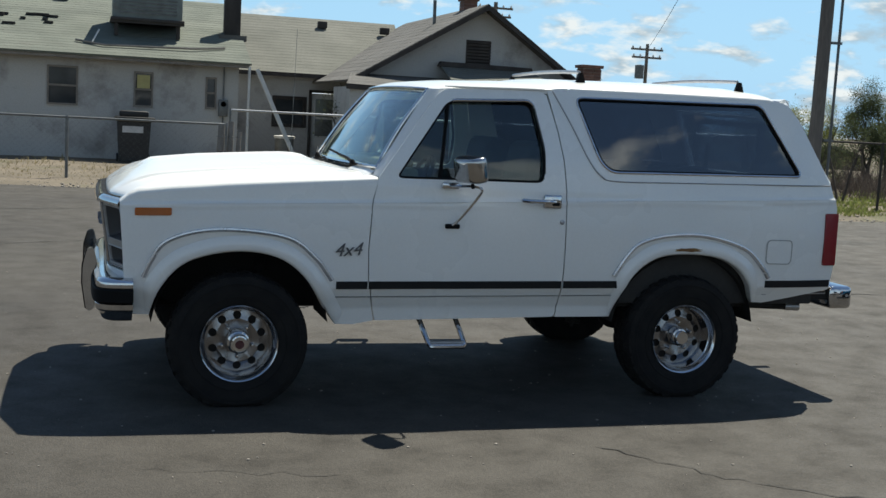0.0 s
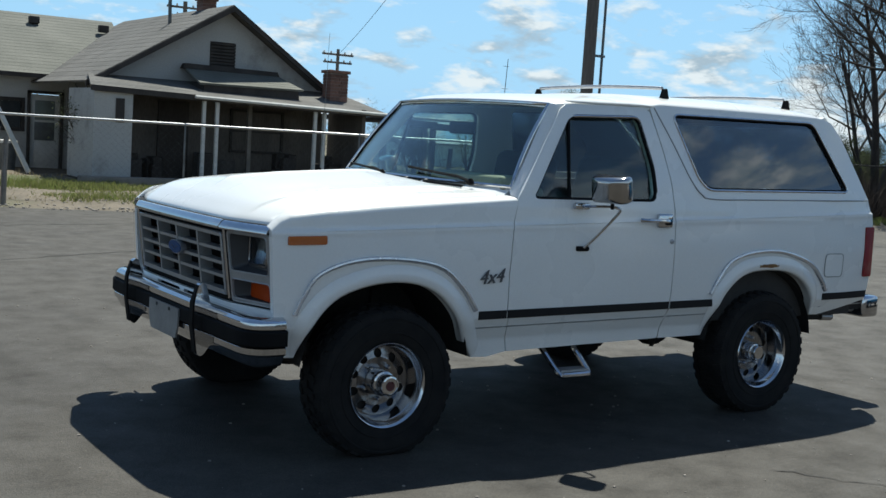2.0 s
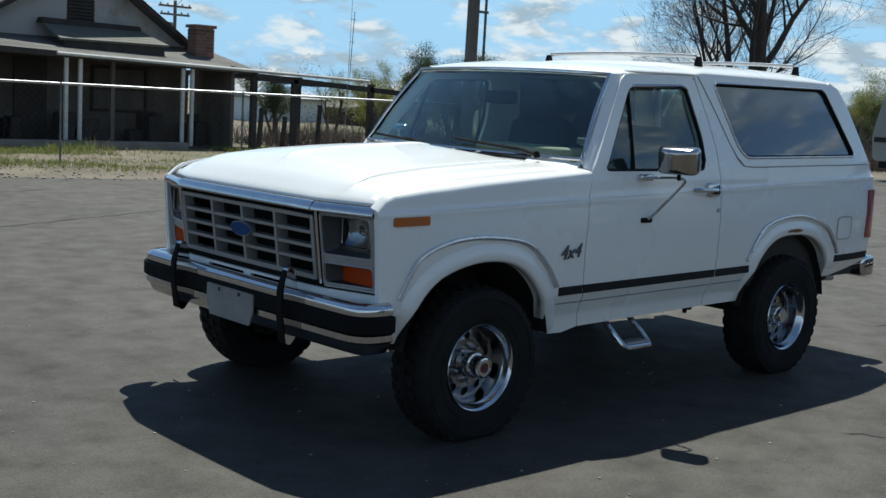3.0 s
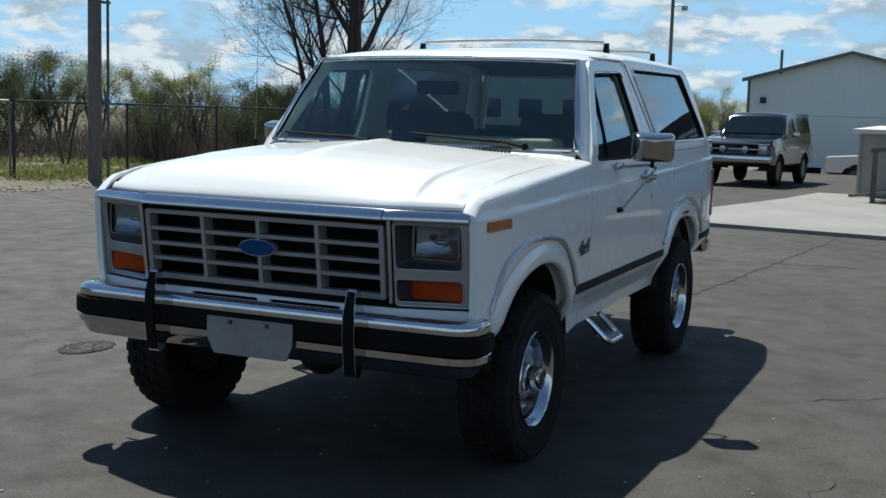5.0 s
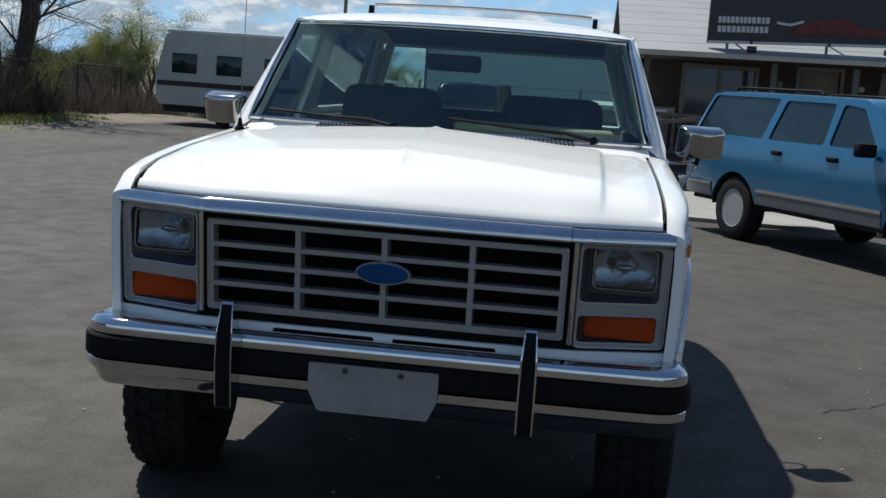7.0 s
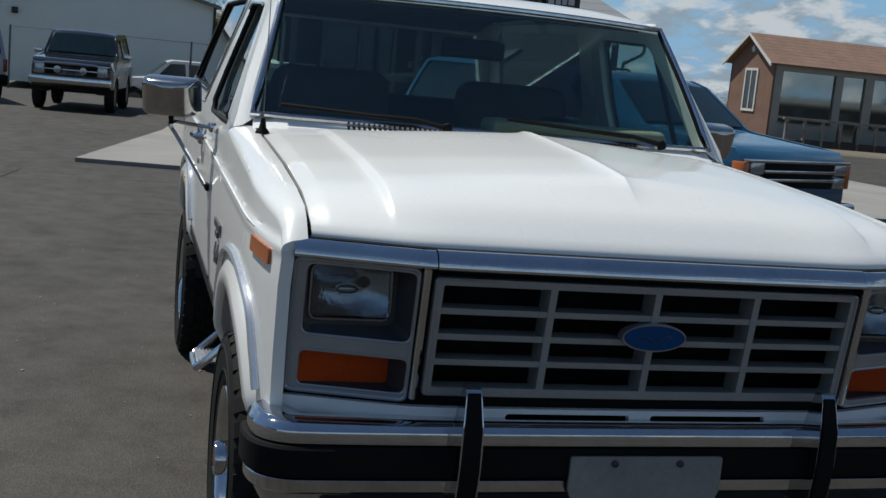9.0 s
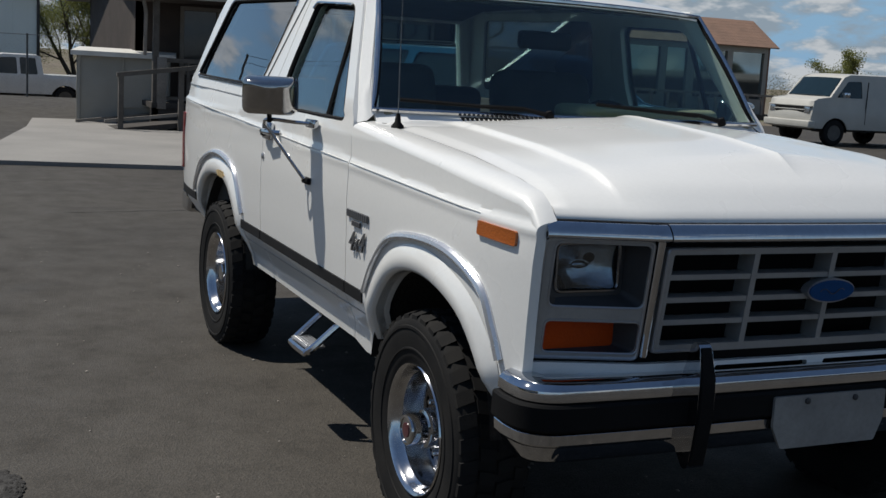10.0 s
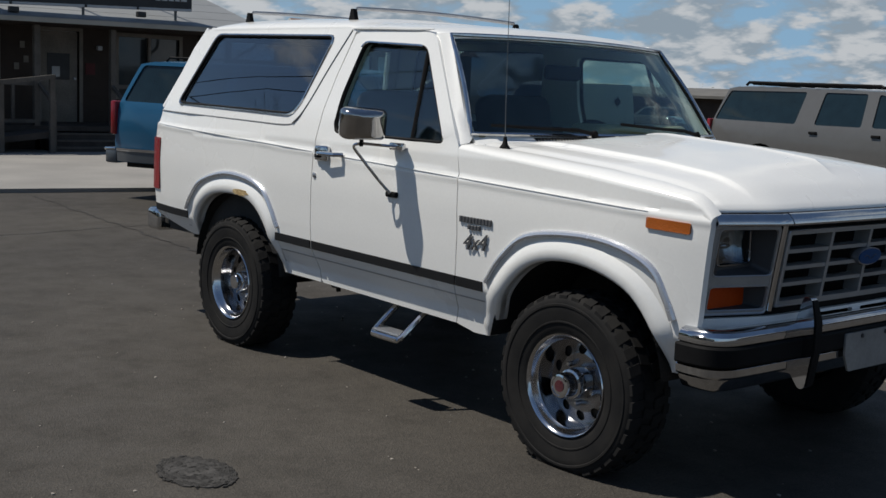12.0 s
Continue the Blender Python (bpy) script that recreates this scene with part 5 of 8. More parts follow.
        for i_, (x, z) in enumerate(arch):
            d = Vector((x - cx, z - 0.42)).normalized()
            ease = smooth01(-0.5, 5.0, min(i_, len(arch) - 1 - i_))
            row = []
            for off, dy in ((0.0, -0.05), (0.0, 0.002 + 0.010 * ease), (0.012 * ease, 0.003 + 0.019 * ease), (0.012 + 0.038 * ease, 0.002 + 0.018 * ease), (0.020 + 0.065 * ease, 0.002)):
                px, pz = x + d.x * off, z + d.y * off
                row.append(bm.verts.new((px, s * (body_y(px, pz) + dy), pz)))
            rows.append(row)
        for r0, r1 in zip(rows, rows[1:]):
            for i in range(4):
                bm.faces.new((r0[i], r1[i], r1[i + 1], r0[i + 1]))
        bmesh.ops.recalc_face_normals(bm, faces=bm.faces)
        part("arch_lip", bm, M_PAINT, host, "white flared wheel-arch lip", sharp=60)
    # wheel wells
    for cx, r in ((-1.32, 0.475), (1.33, 0.475)):
        bm = grid_sheet(spread(0.12, math.pi - 0.12, 18), (0.50, 0.93), lambda a, y, cx=cx, s=s, r=r: (cx + r * math.cos(a), s * y, 0.40 + 0.98 * r * math.sin(a)))
        box(bm, (cx - r, s * 0.50 - 0.01, 0.52), (cx + r, s * 0.50 + 0.01, 0.88))
        part("wheel_well", bm, M_UNDER, T)
    # marker lamp, handle, lock, mirror, step
    bm = panel(rounded([(-1.885, 1.022), (-1.885, 1.062), (-1.70, 1.068), (-1.70, 1.028)], 0.008), [], lambda x, z: body_y(x, z) + 0.008, s, 0.012, spread(-1.87, -1.72, 6))
    part("marker_lamp", bm, M_MARKER, fender, "orange side marker lamp")
    bm = one_box((0.365, s * 0.968 - 0.016, 1.122), (0.476, s * 0.968 + 0.016, 1.200), 0.012, 3)
    handle = part("door_handle", bm, M_CHROME, door, "chrome pull handle")
    part("handle_grip", one_tube([(0.245, s * 0.965, 1.163), (0.27, s * 1.0, 1.163), (0.38, s * 1.008, 1.163), (0.43, s * 0.99, 1.16)], 0.012, 8), M_CHROME, handle)
    part("handle_button", one_box((0.415, s * 0.985 - 0.010, 1.138), (0.458, s * 0.985 + 0.010, 1.158), 0.005), M_BLACK, handle)
    lock = Matrix.Translation((0.487, s * 0.965, 1.045))
    part("door_lock", lathe(bmesh.new(), [(0.014, 0.0), (0.014, s * 0.008), (0.009, s * 0.011), (0.0, s * 0.011)], 16, lock), M_SATIN, door)

    mm = Matrix.Translation((-0.14, s * 1.125, 1.332)) @ Matrix.Rotation(radians(-20 * s), 4, "Z") @ Matrix.Rotation(radians(-11), 4, "Y")
    shell = rounded([(-0.109, -0.071), (0.109, -0.071), (0.109, 0.071), (-0.109, 0.071)], 0.028, 5)
    bm = bmesh.new()
    loops = [[bm.verts.new(mm @ Vector((x, py * k, pz * (0.5 + 0.5 * k)))) for py, pz in shell] for x, k in ((0.036, 0.93), (0.040, 0.97), (0.034, 1.0), (0.012, 1.0), (-0.012, 0.965), (-0.032, 0.87), (-0.046, 0.70), (-0.053, 0.42), (-0.055, 0.12))]
    for la, lb in zip(loops, loops[1:]):
        for i in range(len(shell)):
            bm.faces.new((la[i], la[(i + 1) % len(shell)], lb[(i + 1) % len(shell)], lb[i]))
    bm.faces.new(loops[0]); bm.faces.new(loops[-1])
    bmesh.ops.recalc_face_normals(bm, faces=bm.faces)
    mirror = part("mirror", bm, M_MIRROR, door, "chrome towing mirror on a tube arm", sharp=40)
    part("mirror_glass", prism(bmesh.new(), [(p[0] * 0.93, p[1] * 0.93) for p in shell], "x", 0.030, 0.0385), M_MIRRORGLASS, mirror).data.transform(mm)
    arm = smooth_path([(-0.20, s * 0.975, 1.232), (-0.16, s * 1.04, 1.236), (-0.10, s * 1.11, 1.24), (-0.06, s * 1.12, 1.225), (-0.07, s * 1.09, 1.18), (-0.13, s * 1.02, 1.07), (-0.175, s * 0.985, 1.012)], 5)
    part("mirror_arm", one_tube(arm, 0.0075, 8), M_ALLOY, mirror)
    part("mirror_stud", one_tube([(-0.11, s * 1.115, 1.23), (-0.12, s * 1.12, 1.275)], 0.010, 8), M_BLACK, mirror)
    part("mirror_bracket", one_box((-0.245, s * 0.968 - 0.014, 1.215), (-0.145, s * 0.968 + 0.014, 1.25), 0.008), M_CHROME, mirror)
    part("mirror_foot", one_box((-0.215, s * 0.972 - 0.012, 0.993), (-0.13, s * 0.972 + 0.012, 1.02), 0.008), M_BLACK, mirror)

    step = part("side_step", one_tube(smooth_path([(-0.305, s * 0.80, 0.48), (-0.297, s * 0.86, 0.44), (-0.276, s * 0.95, 0.352), (-0.264, s * 0.975, 0.330), (-0.246, s * 0.98, 0.326), (-0.092, s * 0.98, 0.326), (-0.072, s * 0.975, 0.330), (-0.066, s * 0.95, 0.352), (-0.080, s * 0.86, 0.44), (-0.08, s * 0.80, 0.48)], 4), 0.0155, 8), M_ALLOY, T, "bright tubular side step")
    bm = one_box((-0.264, s * 0.938 - 0.04, 0.342), (-0.062, s * 0.938 + 0.04, 0.35), 0.002)
    for i in range(6):
        box(bm, (-0.256, s * (0.905 + 0.013 * i) - 0.003, 0.349), (-0.070, s * (0.905 + 0.013 * i) + 0.003, 0.354))
    part("step_tread", bm, M_SATIN, step, "ribbed metal tread")
    # fender lettering
    rot = Matrix.Rotation(radians(90), 4, "X") if s < 0 else Matrix.Rotation(radians(180), 4, "Z") @ Matrix.Rotation(radians(90), 4, "X")
    text_mesh("4x4", 0.10, 0.003, Matrix.Translation((-0.762, s * 0.974, 0.862 if s < 0 else 0.852)) @ rot @ Matrix.Rotation(radians(4), 4, "Z"), M_BADGE, fender, "badge", shear=0.35, label="slanted four-by-four badge")
    if s > 0:
        for x0, x1, z0, z1 in ((-0.87, -0.665, 0.935, 0.962), (-0.80, -0.72, 0.908, 0.928)):
            bm = bmesh.new()
            k = 0
            while x0 + k * 0.021 < x1 - 0.01:
                box(bm, (x0 + k * 0.021, s * 0.974 - 0.004, z0), (x0 + k * 0.021 + 0.018, s * 0.974 + 0.004, z1), 0.002, 1)
                k += 1
            part("name_badge", bm, M_BADGE, fender, "small dark metal name badge")
    # rust on the rear arch
    px, rx, rz = (1.30, 0.085, 0.011) if s < 0 else (1.20, 0.075, 0.017)
    spot = []
    for i in range(36):
        a = 2 * math.pi * i / 36
        k = 1 + 0.55 * noise.noise(Vector((math.cos(a) * 2.5, math.sin(a) * 2.5, 3.0 + s)))
        spot.append((px + rx * k * math.cos(a), 0.902 - 0.10 * abs(px - 1.32) + rz * k * math.sin(a)))
    part("rust_patch", panel(spot, [], lambda x, z: body_y(x, z) + 0.0232, s, 0.004), M_FILLER if s > 0 else M_RUST, quarter, "patch of rust and filler on the arch")
    # rear lamp
    bm = panel(rounded([(2.255, 0.815), (2.355, 0.815), (2.355, 1.138), (2.255, 1.138)], 0.012), [], lambda x, z: body_y(x, z) + 0.010, s, 0.05, spread(2.27, 2.34, 3))
    part("tail_lamp", bm, M_RED, quarter, "tall red tail lamp")
    # windscreen pillar
    lo = [(-0.596, 0.848, 1.31), (-0.622, 0.90, 1.275), (-0.585, 0.940, 1.262), (-0.53, 0.93, 1.27), (-0.53, 0.85, 1.30)]
    hi = [(-0.285, 0.733, 1.762), (-0.295, 0.757, 1.765), (-0.25, 0.775, 1.765), (-0.20, 0.765, 1.765), (-0.20, 0.72, 1.765)]
    bm = bmesh.new()
    rows = [[bm.verts.new((p[0] + (q[0] - p[0]) * t, s * (p[1] + (q[1] - p[1]) * t), p[2] + (q[2] - p[2]) * t)) for p, q in zip(lo, hi)] for t in spread(0, 1, 6)]
    for a, b in zip(rows, rows[1:]):
        for i in range(5):
            bm.faces.new((a[i], a[(i + 1) % 5], b[(i + 1) % 5], b[i]))
    bm.faces.new(rows[0]); bm.faces.new(rows[-1])
    bmesh.ops.recalc_face_normals(bm, faces=bm.faces)
    part("windscreen_pillar", bm, M_PAINT, T, sharp=50)

# bonnet
HOOD_Z = [(0.0, 1.109), (0.012, 1.126), (0.03, 1.142), (0.07, 1.168), (0.15, 1.195), (0.4, 1.232), (0.7, 1.258), (1.0, 1.278)]


def hood_point(u, v):
    y = v
    e = abs(y) / 0.85
    xf = front_x(y) + 0.034
    xr = -0.665 - 0.075 * (1 - e ** 2)
    x = xf + (xr - xf) * u
    z = lerp_table(HOOD_Z, u) + 0.042 * (1 - e ** 2) * min(1, u * 5) * (1 - 0.55 * smooth01(0.78, 1.0, u))
    z += 0.014 * smooth01(0.672, 0.648, abs(y)) * smooth01(0.02, 0.12, u) * (1 - smooth01(0.86, 0.99, u))
    z += (0.018 * max(0.0, 1 - abs(y) / 0.5) + 0.008 * math.exp(-abs(y) / 0.018)) * smooth01(0.13, 0.19, u) * (1 - smooth01(0.88, 0.99, u))
    z -= 0.010 * smooth01(0.80, 0.85, abs(y)) * (1 if u > 0.02 else 0)
    return (x, y, z)


us = [0, 0.006, 0.012, 0.02, 0.03, 0.05, 0.07, 0.10, 0.13] + spread(0.16, 1.0, 24)
vs = sorted(set([round(v, 4) for v in spread(-0.85, 0.85, 34)] + [-0.69, -0.672, -0.666, -0.66, -0.654, -0.648, -0.63, -0.07, -0.035, -0.02, -0.01, -0.004, 0.004, 0.01, 0.02, 0.035, 0.07, 0.63, 0.648, 0.654, 0.66, 0.666, 0.672, 0.69, 0.81, -0.81, 0.83, -0.83, 0.842, -0.842]))
part("bonnet", grid_sheet(us, vs, hood_point, (0, 0, -0.018)), M_PAINT, T, sharp=60)
for s in (-1, 1):
    part("bonnet_gap", one_tube([(hood_point(u, s * 0.85)[0], s * 0.8555, hood_point(u, s * 0.85)[2] - 0.008) for u in spread(0.02, 1, 20)], 0.003, 6), M_BLACK, T)


def cowl_point(u, v):
    a = Vector(hood_point(1.0, v)) + Vector((0.008, 0, -0.004))
    b = Vector((-0.685 + 0.095 * (v / 0.82) ** 2 + 0.01, v * 0.985, 1.318))
    return a + (b - a) * u


cowl = part("cowl_panel", grid_sheet((0, 0.5, 1), spread(-0.87, 0.87, 24), cowl_point, (0, 0, -0.02)), M_PAINT, T)
for k in range(62):
    v = -0.55 + 1.1 * k / 61
    if abs(abs(v) - 0.2) > 0.02 and abs(v) > 0.02:
        p = cowl_point(0.45, v)
        part("air_slot", one_box((p.x - 0.022, p.y - 0.0035, p.z - 0.012), (p.x + 0.022, p.y + 0.0035, p.z + 0.0035)), M_STRIPE, cowl)


# windscreen
def screen_point(u, v):
    y = v * (0.858 + (0.742 - 0.858) * u)
    x = (-0.690 + 0.100 * v * v) * (1 - u) + (-0.362 + 0.075 * v * v) * u
    z = 1.312 * (1 - u) + (1.768 - 0.012 * v * v) * u
    return (x - 0.02 * math.sin(math.pi * u), y, z)


screen = part("windscreen", grid_sheet(spread(0, 1, 8), spread(-1, 1, 18), screen_point, (0.005, 0, -0.002)), M_GLASS, T)
screen.visible_shadow = False
edge = [screen_point(0, v) for v in spread(-1, 1, 16)] + [screen_point(u, 1) for u in spread(0, 1, 8)[1:]] + [screen_point(1, v) for v in spread(1, -1, 16)[1:]] + [screen_point(u, -1) for u in spread(1, 0, 8)[1:-1]]
part("screen_seal", one_tube(edge, 0.008, 6, True), M_BLACK, screen)
part("screen_trim", one_tube([(x - 0.006, y * 1.014, z + 0.003) for x, y, z in edge], 0.011, 8, True), M_ALLOY, screen, "thin bright windscreen trim")
for k, (y0, y1, zoff) in enumerate(((0.20, 0.80, 0.022), (-0.60, 0.07, 0.042))):
    base = Vector(screen_point(0, y0 / 0.82)) + Vector((-0.045, 0, 0.012))
    tip = Vector(screen_point(zoff / 0.455, y1 / 0.82)) + Vector((-0.022, 0, 0.012))
    mid = (base + tip) / 2 + Vector((-0.006, 0, 0.012))
    wiper = part("wiper", one_tube([base, base * 0.65 + mid * 0.35 + Vector((-0.004, 0, 0.012)), mid], [0.010, 0.008, 0.006], 6), M_BLACK, T, "black wiper resting on the windscreen")
    d = (tip - base).normalized()
    part("wiper_blade", one_tube([mid - d * 0.22, mid, mid + d * 0.26], 0.0075, 6), M_BLACK, wiper)
    part("wiper_pivot", lathe(bmesh.new(), [(0.016, -0.015), (0.018, 0.0), (0.012, 0.016), (0.0, 0.018)], 12, Matrix.Translation(base) @ Matrix.Rotation(radians(70), 4, "X")), M_BLACK, wiper)

# roof
ROOF_TOP = [(-0.37, 1.776), (-0.33, 1.796), (-0.27, 1.811), (-0.1, 1.830), (0.2, 1.845), (0.47, 1.856), (0.50, 1.866), (0.54, 1.876), (1.2, 1.892), (1.75, 1.888), (1.92, 1.868), (2.0, 1.838), (2.04, 1.80)]
ROOF_EDGE = [(-0.37, 1.755), (-0.2, 1.772), (0.40, 1.79), (0.5, 1.803), (1.9, 1.812), (2.04, 1.775)]


def roof_point(u, v):
    half = 0.758 if u < -0.3 else 0.772
    y = v * half
    x = u + 0.075 * v * v * smooth01(0.1, -0.37, u)
    zt, ze = lerp_table(ROOF_TOP, u), lerp_table(ROOF_EDGE, u)
    z = ze + (zt - ze) * (1 - abs(v) ** 3.2) ** 0.55
    return (x, y, z)


us = [-0.37, -0.355, -0.34, -0.31, -0.27, -0.2] + spread(-0.1, 0.46, 6) + [0.48, 0.50, 0.52, 0.54] + spread(0.6, 1.7, 10) + spread(1.75, 2.04, 8)
vs = [-1, -0.995, -0.98, -0.95, -0.9, -0.83] + spread(-0.72, 0.72, 14) + [0.83, 0.9, 0.95, 0.98, 0.995, 1]
roof = part("roof", grid_sheet(us, vs, roof_point, (0, 0, -0.02)), M_PAINT, T, sharp=70)
for s in (-1, 1):
    part("roof_rail", one_tube([(x, s * (lerp_table(SIDE_Y, 1.785) + 0.001), 1.784 + 0.012 * smooth01(-0.2, 0.4, x)) for x in spread(-0.20, 0.45, 12)], [0.003, 0.007] + [0.009] * 9 + [0.007, 0.003], 6), M_PAINT, roof)

# rear: hatch frame, glass, tailgate
def rear_y(z):
    return lerp_table(SIDE_Y, z) - 0.04


bm = bmesh.new()
for s in (-1, 1):
    for (xa, za), (xb, zb) in (((2.30, 1.31), (2.035, 1.80)),):
        tube(bm, [(xa, s * (rear_y(za) - 0.03), za), (xb, s * (rear_y(zb) - 0.03), zb)], 0.05, 8, flat=0.5)
tube(bm, [(2.30, -0.86, 1.30), (2.30, 0.86, 1.30)], 0.03, 8)
tube(bm, [(2.05, -0.70, 1.79), (2.05, 0.70, 1.79)], 0.04, 8)
part("hatch_frame", bm, M_PAINT, T)
g = part("rear_glass", grid_sheet((0, 1), (-1, 1), lambda u, v: (2.29 - 0.25 * u, v * (0.85 - 0.14 * u), 1.31 + 0.47 * u), (-0.005, 0, 0)), M_SIDE, T)
g.visible_shadow = False
tail = part("tailgate", one_box((2.30, -0.80, 0.68), (2.36, 0.80, 1.30), 0.02), M_PAINT, T)
part("tailgate_handle", one_box((2.355, -0.08, 1.0), (2.375, 0.08, 1.05), 0.006), M_BLACK, tail)
bumper = part("rear_bumper", one_box((2.37, -0.90, 0.53), (2.54, 0.90, 0.675), 0.03, 3), M_CHROME, T, "chrome rear bumper")
part("rubber_strip", one_box((2.525, -0.86, 0.585), (2.552, 0.86, 0.632), 0.006), M_BLACK, bumper)
part("tow_hitch", one_tube([(2.30, 0, 0.47), (2.62, 0, 0.47)], 0.035, 8), M_UNDER, bumper)

# roof rack: two cross bars on feet
for x in (0.70, 1.78):
    zt = lerp_table(ROOF_TOP, x)
    rack = part("roof_rack_bar", one_tube([(x, y, zt + 0.038 + 0.012 * (1 - (y / 0.58) ** 2)) for y in spread(-0.58, 0.58, 12)], 0.009, 8, flat=1.4), M_SATIN, T, "slim cross bar of the roof rack")
    for s in (-1, 1):
        part("rack_foot", prism(bmesh.new(), rounded([(x - 0.032, zt - 0.035), (x + 0.032, zt - 0.035), (x + 0.010, zt + 0.036), (x - 0.010, zt + 0.036)], 0.008), "y", s * 0.60 - 0.013, s * 0.60 + 0.013), M_BLACK, rack)

# grille, headlight doors and bright strips
FZ = lambda z: 0.05 * (1.09 - z) / 0.36


def front_face(outline, holes, off, thick, cuts=True):
    """A panel across the nose: outline in (y, z), on the bowed front."""
    bm = panel(outline, holes, lambda y, z: -(front_x(y) + FZ(z)) + off, 1, thick, spread(-0.8, 0.8, 16) if cuts else (), ())
    for v in bm.verts:
        v.co = Vector((-v.co.y, v.co.x, v.co.z))
    bmesh.ops.recalc_face_normals(bm, faces=bm.faces)
    return bm


def front_loop(outline, off, r, flat=1.0):
    """A round bead along a closed outline on the bowed front."""
    return one_tube([(front_x(y) + FZ(z) - off, y, z) for y, z in outline], r, 6, True, flat)


def upright_face(outline, holes, x, thick):
    """A flat plate across the nose at one x: outline in (y, z)."""
    bm = panel(outline, holes, lambda y, z: -x, 1, thick)
    for v in bm.verts:
        v.co = Vector((-v.co.y, v.co.x, v.co.z))
    bmesh.ops.recalc_face_normals(bm, faces=bm.faces)
    return bm


def funnel(outer, inner, x):
    """The side walls of a recess, from an outline on the bowed front to one at x."""
    bm = bmesh.new()
    a = [bm.verts.new((front_x(y) + FZ(z) + 0.002, y, z)) for y, z in outer]
    b = [bm.verts.new((x, y, z)) for y, z in inner]
    for i in range(len(a)):
        j = (i + 1) % len(a)
        bm.faces.new((a[i], a[j], b[j], b[i]))
    bmesh.ops.recalc_face_normals(bm, faces=bm.faces)
    return bm


rect = lambda y0, y1, z0, z1, r=0.012: rounded([(y0, z0), (y1, z0), (y1, z1), (y0, z1)], r)
grille = part("grille_shell", front_face(rect(-0.896, 0.896, 0.712, 1.104, 0.02), [rect(-0.566, 0.566, 0.750, 1.034), rect(0.606, 0.860, 0.868, 1.050, 0.02), rect(-0.860, -0.606, 0.868, 1.050, 0.02), rect(0.604, 0.864, 0.738, 0.832, 0.015), rect(-0.864, -0.604, 0.738, 0.832, 0.015)], -0.010, 0.03), M_BLACK, T, "black shell behind the grille parts")
part("grille_back", front_face(rect(-0.885, 0.885, 0.735, 1.06, 0.01), [], -0.125, 0.01), M_BLACK, grille, "dark recess behind the bars")
NOSE = [(-0.012, 1.100), (-0.002, 1.102), (0.008, 1.098), (0.020, 1.084), (0.027, 1.070), (0.026, 1.062), (0.016, 1.057), (-0.012, 1.057)]
for y0, y1, proud in ((-0.893, -0.574, 0.0), (-0.572, 0.572, 0.004), (0.574, 0.893, 0.0)):
    bm = grid_sheet(spread(y0, y1, 14), range(len(NOSE)), lambda y, i, proud=proud: (front_x(y) + FZ(1.07) - NOSE[i][0] - proud, y, NOSE[i][1] + (proud * 0.5 if i < 3 else 0)), (0.004, 0, 0))
    part("nose_strip", bm, M_CHROME, grille, "polished strip under the bonnet", sharp=50)
# insert: frame, three bars, three uprights
part("grille_frame", front_face(rect(-0.570, 0.570, 0.744, 1.040, 0.012), [rect(-0.549, 0.549, 0.766, 1.022, 0.006)], 0.012, 0.055), M_GRILLE, grille, "silver-grey grille frame")
part("frame_edge", front_loop(rect(-0.566, 0.566, 0.748, 1.036, 0.012), 0.012, 0.0045), M_SATIN, grille)
for k in range(3):
    z = 0.766 + 0.256 * (k + 1) / 4
    part("grille_bar", front_face([(-0.550, z - 0.0075), (0.550, z - 0.0075), (0.550, z + 0.0075), (-0.550, z + 0.0075)], [], 0.008, 0.062), M_GRILLE, grille)
    y = -0.549 + 1.098 * (k + 1) / 4
    part("grille_upright", front_face([(y - 0.009, 0.766), (y + 0.009, 0.766), (y + 0.009, 1.022), (y - 0.009, 1.022)], [], 0.011, 0.066, False), M_GRILLE, grille)
